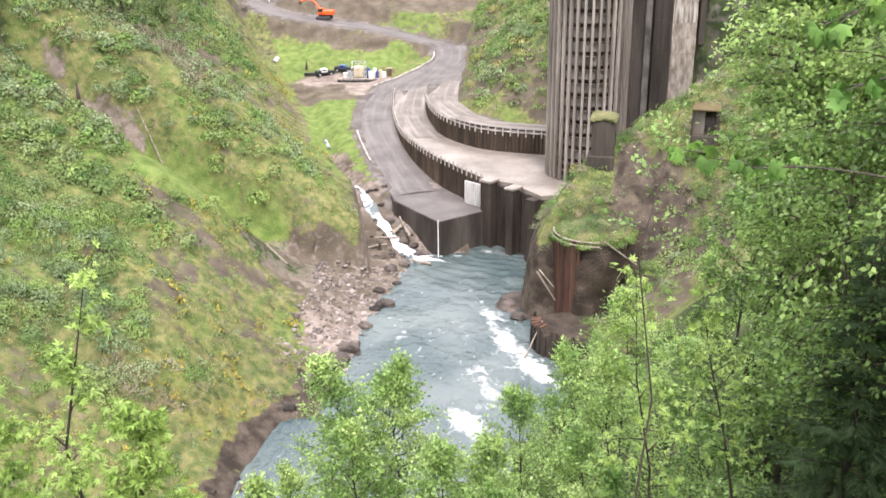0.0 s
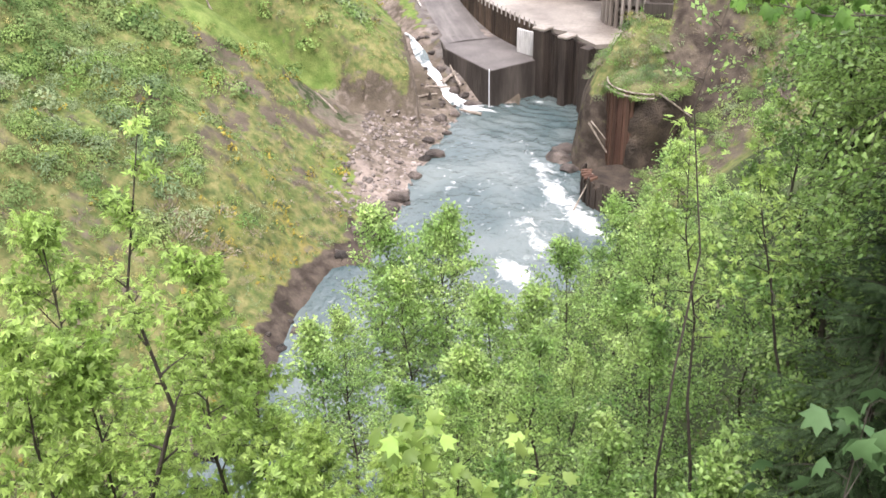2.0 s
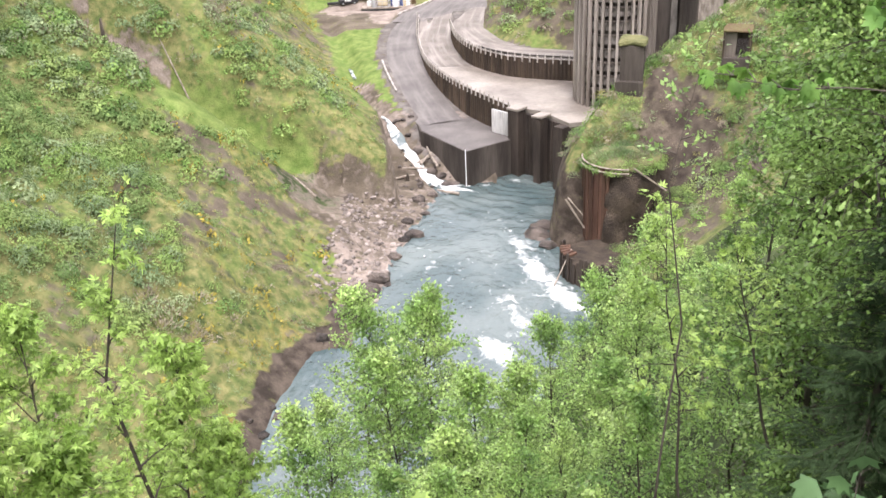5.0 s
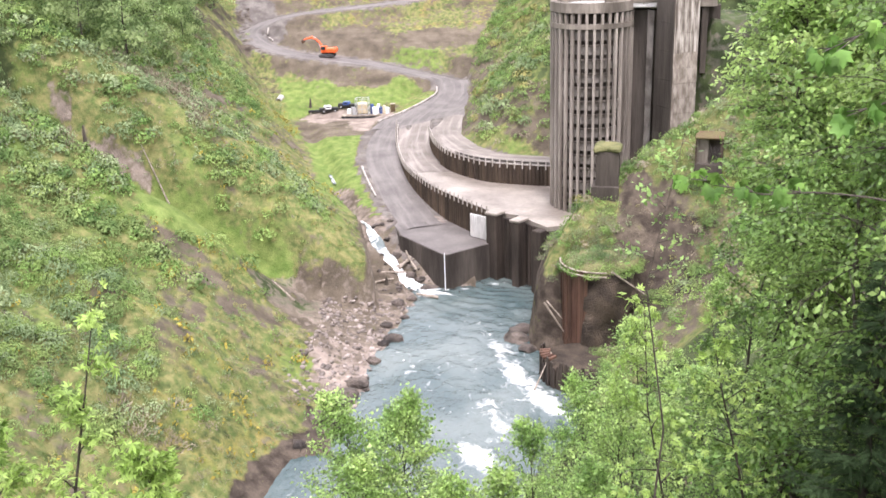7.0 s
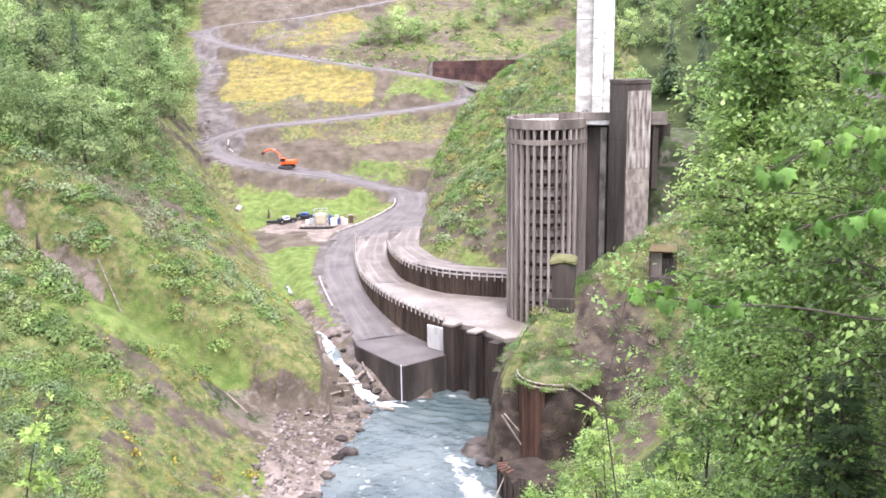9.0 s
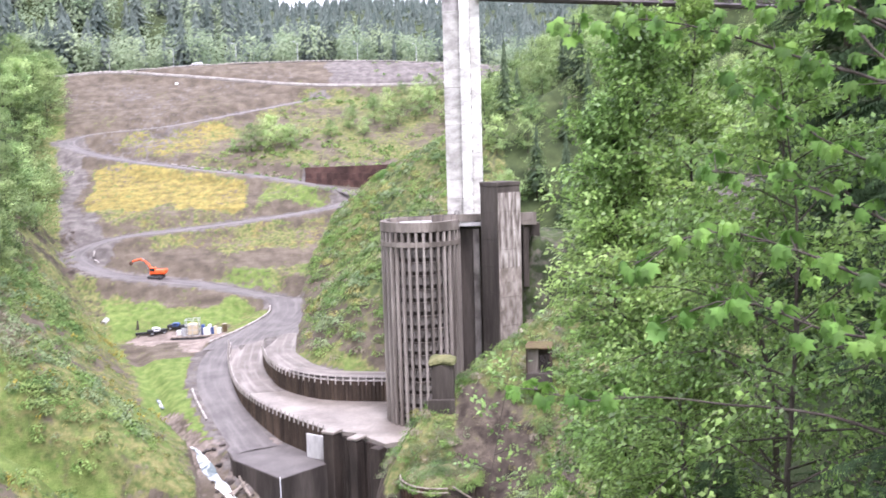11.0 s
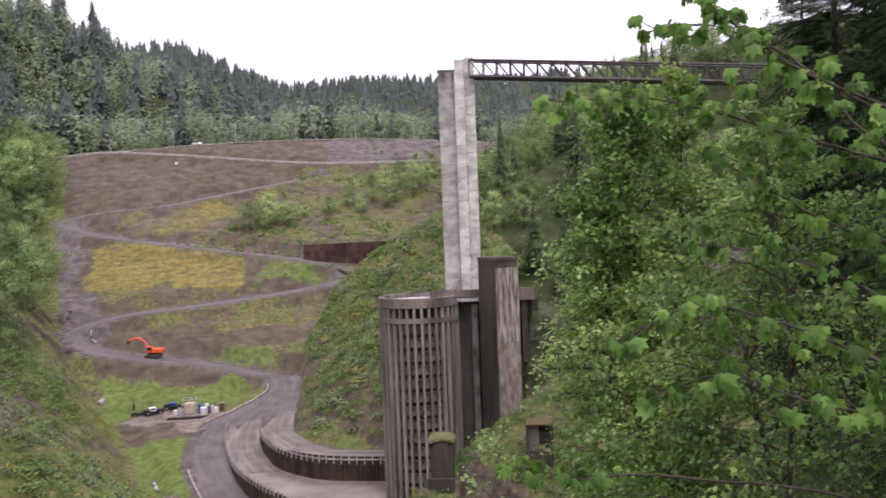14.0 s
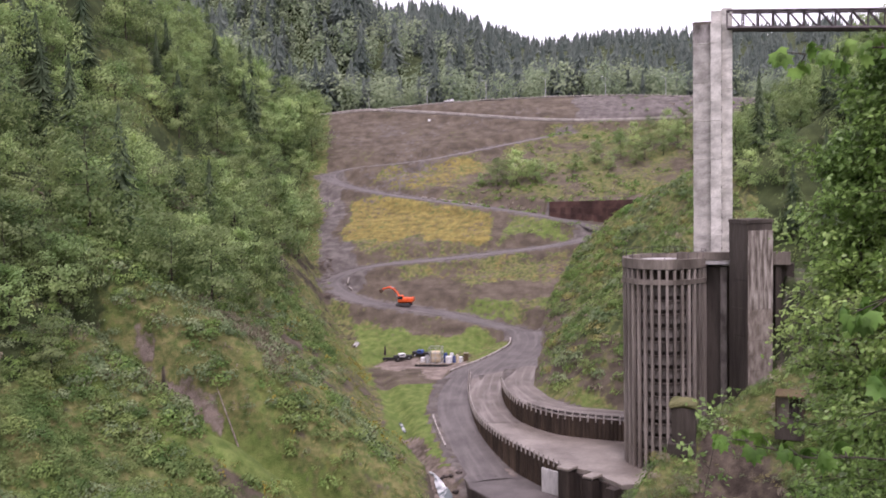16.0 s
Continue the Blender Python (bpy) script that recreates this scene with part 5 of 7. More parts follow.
def conifer(seed, h, r, whorls=26, per=6, sprays=5, size=0.9, stem=None, base=0.12, spread=0.0):
    """Trunk and needle sprays of a conifer, rooted at the origin."""
    g = np.random.default_rng(seed)
    stem = stem or 0.014 * h
    wood = [(0, 0, h * k / 6, 0, 0, h * (k + 1) / 6, stem * (1 - k / 6.2), stem * (1 - (k + 1) / 6.2)) for k in range(6)]
    fine, P, D, N, S = [], [], [], [], []
    for w in range(whorls):
        f = base + (1 - base) * (w + 0.3 * g.random()) / whorls
        for b in range(per):
            az = w * 1.1 + b * 2 * math.pi / per + g.normal(0, 0.25)
            L = (r * (1 - f) ** 0.85 + 0.05 * r) * g.uniform(0.65, 1.15)
            el = radians(-12 + 45 * f + g.normal(0, 8))
            d = np.array([math.cos(az) * math.cos(el), math.sin(az) * math.cos(el), math.sin(el)])
            p0 = np.array([0, 0, f * h])
            e = p0 + d * L + np.array([0, 0, -0.12 * L])
            fine.append((*p0, *e, stem * 0.05 * (1 - f) + 0.006, 0.003))
            k = sprays
            t = (np.arange(k) + g.random(k)) / k * 0.9 + 0.1
            side = np.array([-math.sin(az), math.cos(az), 0])
            sgn = np.where(np.arange(k) % 2 == 0, 1, -1)[:, None]
            off = sgn * g.uniform(0, spread, (k, 1)) * side * (1.1 - t[:, None]) + np.array([0, 0, -1.0]) * g.uniform(0, 0.5 * spread, (k, 1))
            P.append(p0 + (e - p0) * t[:, None] + off)
            D.append(unit(d[None] * (0.7 if spread else 0.9) + side * sgn * g.uniform(0.2, 1.0, (k, 1)) + np.array([0, 0, -0.45 if spread else -0.35])))
            N.append(unit(np.array([0, 0, 1.0]) + d[None] * (0.6 if spread else 0) + g.normal(0, 0.45 if spread else 0.3, (k, 3))))
            S.append(size * (0.35 + 0.65 * (1 - f)) * g.uniform(0.7, 1.3, k))
    wv, wf = tubes(wood)
    fv, ff = tubes(fine, 3)
    wv, wf = np.concatenate([wv, fv]), np.concatenate([wf, ff + len(wv)])
    lv, lf = leaves(np.concatenate(P), np.concatenate(D), np.concatenate(N), np.concatenate(S), FEATHER if spread else SPRAY)
    return (wv, wf), (lv, lf)


def plant_tree(name, parts, at, leaf_mat, label, category="tree", group="", turn=0.0, scale=1.0, crown="crown"):
    """A tree from stems and leaves, standing at its place."""
    (wv, wf), (lv, lf) = parts
    t = thing(name, at, label, category, group, turn)
    ob_np("trunk", wv, wf, M_BARK, t, "dark bark stems", smooth=True)
    ob_np(crown, lv, lf, leaf_mat, t)
    t.scale = (scale, scale, scale)
    return t

# ---- near trees below and beside the lookout: x, y, height of the top, crown radius, kind ----
GREEN = "slender green alder growing on the steep near bank"
HAZEL = "green small-leaved hazel beside the lookout"
SHRUBBY = "bright yellow-green young maple on the near bank"
YOUNG_MAPLES = [
    (-6.7, 12.3, 43.3, 1.9), (-3.8, 10.3, 43.8, 1.3), (-3.6, 11.5, 41.8, 1.2), (-4.8, 8.8, 43.6, 1.3), (-5.4, 8.4, 44.0, 1.2),
    (-3.2, 13.6, 38.1, 1.6), (-1.5, 11.9, 39.4, 1.5), (-2.4, 8.6, 42.0, 1.2),
]
UPPER_ALDERS = [
    (-3.7, 27.8, 35.3, 2.2), (-1.4, 27.0, 35.5, 2.3), (0.1, 24.0, 34.4, 2.1), (-4.0, 21.6, 35.2, 1.8), (3.0, 29.8, 32.7, 2.7),
    (5.3, 33.6, 32.5, 2.6), (7.8, 35.2, 34.2, 2.9), (1.1, 16.0, 38.5, 2.0), (2.9, 13.7, 40.6, 2.0), (-0.6, 15.0, 38.0, 1.9),
    (4.8, 14.3, 41.1, 2.3), (6.9, 15.7, 52.0, 1.9), (7.5, 19.9, 48.9, 1.7),
]
LOWER_ALDERS = [
    (5.5, 11.6, 47.4, 1.9), (5.0, 11.8, 47.6, 1.2), (6.1, 13.2, 52.0, 1.25),
    (1.8, 10.8, 40.6, 1.7), (3.9, 9.2, 42.6, 1.6), (0.3, 10.0, 40.6, 1.5), (2.8, 8.6, 42.0, 1.4), (-2.6, 25.5, 34.2, 2.2),
    (-0.6, 22.0, 33.8, 2.2), (1.6, 26.5, 33.0, 2.4), (-2.2, 19.0, 35.0, 1.9), (2.4, 20.5, 34.8, 2.2), (-5.4, 23.4, 33.6, 1.8),
    (-5.6, 19.4, 33.8, 1.8), (-1.6, 30.5, 33.0, 2.3), (4.4, 24.5, 34.4, 2.4), (5.6, 27.5, 35.4, 2.5),
]
EDGE_ALDERS = [(5.3, 12.6, 51.5, 1.3), (4.75, 12.4, 50.4, 1.15), (4.85, 12.0, 48.9, 0.95)]
NEAR = [(*t, "y") for t in YOUNG_MAPLES] + [(*t, "a") for t in UPPER_ALDERS + LOWER_ALDERS + EDGE_ALDERS]
for i, (x, y, tip, r, kind) in enumerate(NEAR):
    h = tip - ground_z(x, y)
    near_cam = math.hypot(x, y)
    size = 0.072 if kind == "a" else 0.11
    b = max(0.15, 1 - (3.3 if (x, y, tip, r) in EDGE_ALDERS else 6.5) / h)
    dense = (44 if h > 9 else 36) if kind == "a" else 26
    plant_tree("alder_tree" if kind == "a" else "young_maple",
               broadleaf(100 + i, h, r, base=b, limbs=dense, twigs=11, per_twig=(21 if near_cam < 22 else 13) if kind == "a" else 9, leaf=size * (1.85 if near_cam > 22 else 1.15),
                         template=KITE if kind == "a" else PALMATE, droop=0.3, stem=0.035 + 0.004 * h, hang=0.35 if kind == "a" else 0.8, flat=0.3),
               (x, y, ground_z(x, y) - 0.1), (M_LEAF if x > 5.2 and tip > 44 else M_LEAF_A) if kind == "a" else M_LEAF_Y, GREEN if kind == "a" else SHRUBBY, group="trees on the near bank")

plant_tree("hazel_tree", broadleaf(300, 50.6 - ground_z(4.9, 8.2), 2.3, base=0.45, limbs=46, twigs=12, per_twig=24, leaf=0.07, droop=0.45, stem=0.07, flat=0.3, hang=0.6, rise=35, top=0.1),
           (4.9, 8.2, ground_z(4.9, 8.2) - 0.1), M_LEAF, HAZEL + ", arching branches")
plant_tree("hazel_tree", broadleaf(301, 51.0 - ground_z(5.8, 10.0), 2.3, base=0.25, limbs=48, twigs=13, per_twig=26, leaf=0.072, droop=0.35, stem=0.08, flat=0.3, hang=0.6),
           (5.8, 10.0, ground_z(5.8, 10.0) - 0.1), M_LEAF, HAZEL + ", dense crown")
plant_tree("hazel_tree", broadleaf(302, 48.2 - ground_z(5.0, 10.6), 1.75, base=0.5, limbs=40, twigs=12, per_twig=26, leaf=0.07, droop=0.3, stem=0.07, hang=0.6, flat=0.3),
           (5.0, 10.6, ground_z(5.0, 10.6) - 0.1), M_LEAF_A, HAZEL + " over the slope")
plant_tree("alder_tree", broadleaf(303, 45.2 - ground_z(6.2, 17.3), 1.8, base=0.25, limbs=44, twigs=11, per_twig=26, leaf=0.085, droop=0.3, stem=0.07, flat=0.3),
           (6.2, 17.3, ground_z(6.2, 17.3) - 0.1), M_LEAF, GREEN)
plant_tree("alder_tree", broadleaf(304, 45.2 - ground_z(5.2, 12.4), 1.7, base=0.15, limbs=42, twigs=11, per_twig=26, leaf=0.075, droop=0.3, stem=0.06, flat=0.3),
           (5.2, 12.4, ground_z(5.2, 12.4) - 0.1), M_LEAF, GREEN)

# a maple whose long limbs arch out over the slope
def limb_maple(seed, root, head, limbs, leaf):
    """A stem from root to head with long limbs; leaves hang in bunches from the outer part of each limb."""
    g = np.random.default_rng(seed)
    root, head = np.array(root, dtype=float), np.array(head, dtype=float)
    wood = [(*(root + (head - root) * k / 6), *(root + (head - root) * (k + 1) / 6), 0.1 - 0.011 * k, 0.089 - 0.011 * k) for k in range(6)]
    fine, P, D, N, S = [], [], [], [], []
    for start, pts in limbs:
        pts = np.array(pts, dtype=float)
        u = np.clip((pts[0, 2] - 0.5 - root[2]) / (head[2] - root[2]), 0.1, 0.98)
        line = spline([tuple(root + (head - root) * u)] + [tuple(p) for p in pts], 0.09)
        line += np.cumsum(g.normal(0, 0.004, line.shape), axis=0)
        n = len(line)
        for k in range(0, n - 2, 2):
            fine.append((*line[k], *line[k + 2], 0.019 * (1 - 0.85 * k / n), 0.019 * (1 - 0.85 * (k + 2) / n)))
        for k in range(int(start * n), n, 2):
            dl = unit(line[min(k + 1, n - 1)] - line[max(k - 1, 0)])
            for s in (-1, 1):
                side = unit(np.cross(dl, (0, 0, 1))) * s
                td = unit(dl * g.uniform(0.2, 0.9) + side * g.uniform(0.4, 1.0) + np.array([0, 0, g.normal(0.1, 0.3)]))
                tl = g.uniform(0.08, 0.26)
                tip = line[k] + td * tl
                fine.append((*line[k], *tip, 0.006, 0.003))
                m = int(g.integers(4, 9))
                out = unit(td + g.normal(0, 0.6, (m, 3)))
                P.append(tip + out * 0.05)
                D.append(unit(out + np.array([0, 0, -1.7])))
                N.append(unit(out * 1.2 + np.array([0, 0, 0.8]) + g.normal(0, 0.5, (m, 3))))
                S.append(leaf * g.uniform(0.55, 1.2, m))
    wv, wf = tubes(wood)
    fv, ff = tubes(fine, 5)
    lv, lf = leaves(np.concatenate(P), np.concatenate(D), np.concatenate(N), np.concatenate(S), LOBED)
    return (np.concatenate([wv, fv]) - root, np.concatenate([wf, ff + len(wv)])), (lv - root, lf)


MAPLE_LIMBS = [
    (0.25, [(4.39, 5.6, 50.48), (3.95, 6.0, 50.8), (3.67, 6.6, 51.24), (3.44, 6.9, 51.38), (3.14, 7.1, 51.35)]),
    (0.6, [(4.3, 5.75, 50.5), (3.67, 6.6, 51.24), (3.44, 6.8, 51.52), (3.37, 7.0, 51.75)]),
    (0.22, [(4.33, 5.6, 50.15), (4.08, 6.0, 50.35), (3.61, 6.8, 50.67), (3.16, 7.3, 50.87), (2.62, 7.6, 50.89)]),
    (0.2, [(4.78, 6.2, 49.58), (4.32, 6.6, 49.86), (3.76, 7.2, 50.39)]),
    (0.22, [(4.12, 5.2, 48.84), (3.76, 5.4, 49.03), (3.32, 5.7, 49.24), (2.98, 6.0, 49.31), (2.49, 6.2, 49.09)]),
    (0.35, [(4.11, 5.2, 48.59), (3.5, 5.4, 48.71), (3.01, 5.6, 48.9), (2.66, 5.8, 48.78)]),
    (0.8, [(4.2, 6.2, 47.8), (3.18, 6.4, 47.97), (2.74, 6.6, 48.0), (2.38, 6.9, 47.93), (2.05, 7.1, 47.99)]),
    (0.3, [(4.5, 6.2, 50.4), (4.2, 6.6, 50.9), (3.9, 7.2, 51.0)]),
    (0.3, [(4.4, 6.0, 49.3), (3.9, 6.5, 49.6), (3.4, 7.0, 49.7)]),
]
zr = ground_z(5.5, 5.4)
plant_tree("arching_maple", limb_maple(305, (5.5, 5.4, zr), (5.15, 5.3, 50.6), MAPLE_LIMBS, 0.105), (5.5, 5.4, zr), M_LEAF_M, "maple with long arching limbs and drooping lobed leaves")

# slim saplings
M_LEAF_D = mat("shaded_leaf", (0.038, 0.088, 0.034), (0.08, 0.15, 0.055), 0.8, 0.6, 0.0, per_island=0.3, translucent=0.35)
SAPLING = "slim dark-stemmed sapling with sparse leaves"
plant_tree("sapling", broadleaf(316, 48.3 - ground_z(1.85, 7.5), 0.34, base=0.88, limbs=9, twigs=4, per_twig=7, leaf=0.055, droop=0.2, stem=0.03), (1.85, 7.5, ground_z(1.85, 7.5)), M_LEAF_A, SAPLING)
plant_tree("sapling", broadleaf(310, 46.25 - ground_z(2.75, 8.8), 0.5, base=0.72, limbs=18, twigs=3, per_twig=5, leaf=0.085, template=PALMATE, droop=0.1, stem=0.042, lean=(-0.085, 0)), (2.75, 8.8, ground_z(2.75, 8.8)), M_LEAF_Y, SAPLING)
plant_tree("sapling", broadleaf(311, 45.8 - ground_z(4.3, 9.5), 0.55, base=0.7, limbs=16, twigs=3, per_twig=5, leaf=0.085, template=PALMATE, droop=0.1, stem=0.046, lean=(-0.19, 0)), (4.3, 9.5, ground_z(4.3, 9.5)), M_LEAF_Y, SAPLING)
plant_tree("sapling", broadleaf(312, 46.4 - ground_z(-4.96, 8.3), 0.55, base=0.62, limbs=18, twigs=4, per_twig=9, leaf=0.1, template=PALMATE, droop=0.15, stem=0.085, lean=(0.11, 0), rise=70),
           (-4.96, 8.3, ground_z(-4.96, 8.3)), M_LEAF_Y, "young maple sapling with a dark straight stem")
plant_tree("maple_seedling", broadleaf(313, 48.0 - ground_z(1.22, 2.45), 0.34, base=0.7, limbs=9, twigs=2, per_twig=2, leaf=0.075, template=LOBED, droop=0.5, stem=0.012, hang=1.4),
           (1.22, 2.45, ground_z(1.22, 2.45)), M_LEAF_D, "maple seedling with large dark green leaves")
plant_tree("maple_seedling", broadleaf(314, 45.7 - ground_z(-0.5, 5.0), 0.45, base=0.75, limbs=9, twigs=3, per_twig=4, leaf=0.12, template=LOBED, droop=0.4, stem=0.015),
           (-0.5, 5.0, ground_z(-0.5, 5.0)), M_LEAF_Y, "bright yellow-green maple seedling")
plant_tree("maple_seedling", broadleaf(315, 45.5 - ground_z(0.25, 5.0), 0.35, base=0.75, limbs=7, twigs=2, per_twig=4, leaf=0.11, template=LOBED, droop=0.4, stem=0.013),
           (0.25, 5.0, ground_z(0.25, 5.0)), M_LEAF_Y, "small yellow-green maple seedling")

# dark conifers at the lookout's right
plant_tree("fir_tree", conifer(324, 57 - ground_z(5.75, 5.4), 2.1, whorls=36, per=8, sprays=40, size=0.33, spread=0.2), (5.75, 5.4, ground_z(5.75, 5.4) - 0.1), M_NEEDLE, "dark fir with drooping feathery boughs beside the lookout")
plant_tree("fir_tree", conifer(325, 46.9 - ground_z(4.35, 8.6), 1.75, whorls=26, per=8, sprays=28, size=0.28, spread=0.16, base=0.3), (4.35, 8.6, ground_z(4.35, 8.6) - 0.1), M_NEEDLE, "small dark fir among the maples on the slope")
plant_tree("fir_tree", conifer(326, 49.3 - ground_z(4.3, 5.1), 1.7, whorls=22, per=9, sprays=26, size=0.26, spread=0.16, base=0.25), (4.3, 5.1, ground_z(4.3, 5.1) - 0.1), M_NEEDLE, "low dark fir below the lookout")
wood_fir = plant_tree("fir_tree", conifer(321, 17, 3.0, whorls=36, per=8, sprays=12, size=0.8, spread=0.3), (14.6, 22.0, ground_z(14.6, 22.0) - 0.1), M_NEEDLE, "tall dark fir behind the maples", group="firs by the lookout")
for k, (x, y, sc) in enumerate(((8.4, 9.9, 0.62), (12.2, 14.6, 0.95), (15.6, 17.5, 1.1), (11.2, 12.2, 0.8), (18.5, 24, 1.15), (9.6, 10.2, 0.9), (16.8, 27, 1.0), (20.5, 27.5, 1.2))):
    c = copy_thing(wood_fir, pose(x, y, ground_z(x, y) - 0.1, 0, 0, 47.0 * k))
    c.scale = (sc, sc, sc)

# shrubs under them: four plants and their copies
shrubs = []
for k in range(4):
    s = plant_tree("bank_shrub", broadleaf(330 + k, 3.6, 1.9, base=0.05, limbs=24, twigs=7, per_twig=7, leaf=0.25, droop=0.3, stem=0.03, bare=True),
                   (2 + 3 * k, 38 + 3 * k, ground_z(2 + 3 * k, 38 + 3 * k) - 0.1), M_LEAF_A, "leafy green shrub on the steep near bank", "shrub", "shrubs on the near bank")
    shrubs.append(s)
g = np.random.default_rng(41)
for k in range(85):
    x, y = g.uniform(-14, 46), g.uniform(9, 92)
    d = float(side_dist(np.array(x), np.array(y), NEAR_TOE))
    if d < 3 or (y > 60 and x > 34):
        continue
    m = pose(x, y, ground_z(x, y) - 0.2, g.normal(0, 5), g.normal(0, 5), g.uniform(0, 360))
    sc = g.uniform(0.7, 1.35) if y < 60 else g.uniform(0.6, 1.0)
    c = copy_thing(shrubs[k % 4], m)
    c.scale = (sc, sc, sc)

# ---- woods: a few trees and their copies ----
M_NEEDLE_MID = mat("fir_needle", (0.06, 0.092, 0.052), (0.115, 0.155, 0.085), 0.3, 0.8, 0.0, per_island=0.3, translucent=0.3, spec=0.1)
stock = {}
for k in range(4):
    stock["broad", k] = (broadleaf(400 + k, 10 + 0.5 * k, 5.2, base=0.2, limbs=26, twigs=7, per_twig=13, leaf=0.44, droop=0.15, stem=0.16, puff=0.9, rise=30, top=0.0, bare=True), M_LEAF_WOOD)
for k in range(3):
    fv, ff = skirt_fir(420 + k, 17, 3.1 + 0.3 * k, 22, 13)
    stock["fir", k] = (conifer(420 + k, 16.5, 0.6, whorls=2, per=3, sprays=1)[0], (fv, ff)), M_NEEDLE_MID
first = {}


def wood_tree(kind, k, x, y, z, scale, turn, label, group):
    name = "broadleaf_tree" if kind == "broad" else "fir_tree"
    if (kind, k) not in first:
        parts, material = stock[kind, k]
        first[kind, k] = plant_tree(name, parts, (x, y, z), material, label, "tree", group, turn, scale)
        return
    c = copy_thing(first[kind, k], pose(x, y, z, 0, 0, turn))
    c.scale = (scale, scale, scale * (1.0 + 0.2 * math.sin(turn)))
    tagged(c, label, "tree", group)


def scatter(seed, n, x0, x1, y0, y1, gap, ok):
    g = np.random.default_rng(seed)
    out = []
    for _ in range(n * 30):
        x, y = g.uniform(x0, x1), g.uniform(y0, y1)
        if ok(x, y) and all((x - a) ** 2 + (y - b) ** 2 > gap * gap for a, b in out):
            out.append((x, y))
            if len(out) >= n:
                break
    return out


def left_wood(x, y):
    d = float(-side_dist(np.array(x), np.array(y), LEFT_TOE))
    need = np.interp(y, [40, 80, 105, 118, 121, 130, 173, 207, 235, 260, 345], [32, 38, 42, 41, 36, 29, 22, 15, 8, 2, 1])
    return d > need + 4 * float(vnoise(np.array(x / 9), np.array(y / 9)))


g = np.random.default_rng(5)
for x, y in scatter(6, 270, -118, -34, 48, 352, 4.4, left_wood):
    fir = g.random() < (0.22 if x < -72 else 0.05)
    wood_tree("fir" if fir else "broad", int(g.integers(0, 3 if fir else 4)), x, y, ground_z(x, y) - 0.3, g.uniform(0.55, 1.3), g.uniform(0, 360),
              "dark fir on the wooded gorge side" if fir else "leafy broad-leaved tree on the wooded gorge side", "trees on the gorge side")


def right_wood(x, y):
    d = float(side_dist(np.array(x), np.array(y), [(90, 118), (50, 148), (44, 170), (46, 200), (52, 235), (66, 262), (92, 285), (98, 352)]))
    return d > 0


for x, y in scatter(8, 180, 40, 112, 118, 345, 4.0, right_wood):
    fir = g.random() < 0.4
    wood_tree("fir" if fir else "broad", int(g.integers(0, 3 if fir else 4)), x, y, ground_z(x, y) - 0.3, g.uniform(0.6, 0.95) * (0.85 if fir else 1.0), g.uniform(0, 360),
              "dark fir on the dam abutment" if fir else "light green broad-leaved tree on the abutment", "trees on the abutment")


for x, y, sc in ((-3, 275.5, 0.85), (2.5, 276.5, 0.95), (8.0, 278, 0.7), (26, 288, 0.6), (34, 291, 0.7), (41, 290, 0.65), (30, 284, 0.5), (47, 293, 0.7), (20, 283, 0.45), (35, 303, 0.5), (39, 298, 0.6), (44, 300, 0.75), (50, 304, 0.7), (52, 297, 0.8), (56, 306, 0.8), (57, 290, 0.75), (38, 287, 0.55), (61, 300, 0.8), (28, 296, 0.4), (13, 283, 0.4), (-8, 276, 0.35)):
    wood_tree("broad", int(x) % 4, x, y, ground_z(x, y) - 0.3, sc, 40.0 * x, "round green bush on the dam face", "bushes on the dam face")

# ---- far woods, brush ----
def joined(name, pieces, material, label, category):
    """Many plants of one kind as one object: pieces are arrays and their poses."""
    V, F, n = [], [], 0
    for (v, f), (x, y, z, s, turn) in pieces:
        c, q = math.cos(turn) * s, math.sin(turn) * s
        V.append(np.stack([v[:, 0] * c - v[:, 1] * q + x, v[:, 0] * q + v[:, 1] * c + y, v[:, 2] * s + z], 1))
        F.append(f + n)
        n += len(v)
    return tagged(ob_np(name, np.concatenate(V), np.concatenate(F), material), label, category, kind="stuff")


far_fir = [skirt_fir(440 + k, 19 + 2 * k, 5.0 + 0.5 * k, 15, 10) for k in range(5)]
far_broad = [broadleaf(450 + k, 17, 6.5, base=0.15, limbs=13, twigs=3, per_twig=5, leaf=1.7, puff=0.9, rise=35, top=0.0, bare=True)[1] for k in range(3)]
young_broad = [broadleaf(455 + k, 17, 6.5, base=0.1, limbs=14, twigs=5, per_twig=8, leaf=1.05, puff=0.9, rise=35, top=0.0, bare=True)[1] for k in range(3)]
firs, broads, hill = [], [], []
g = np.random.default_rng(13)
for _ in range(520):
    y = 356 + 130 * g.random() ** 1.3
    x = g.uniform(-0.62, -0.14) * y
    broad = g.random() < 0.6
    (broads if broad else firs).append(((far_broad[int(g.integers(3))] if broad else far_fir[int(g.integers(5))]), (x, y, ground_z(x, y) - 0.5, g.uniform(0.6, 1.05), g.uniform(0, 6.28))))
g = np.random.default_rng(12)
for _ in range(1230):
    y = 360 + 240 * g.random() ** 1.5
    x = g.uniform(-0.64, 0.42) * y
    broad = g.random() < (0.72 if y < 430 else 0.25)
    (broads if broad else firs).append(((far_broad[int(g.integers(3))] if broad else far_fir[int(g.integers(5))]),
                                        (x, y, ground_z(x, y) - 0.5, g.uniform(0.55, 1.15) * (0.8 if y < 380 else 1.0), g.uniform(0, 6.28))))
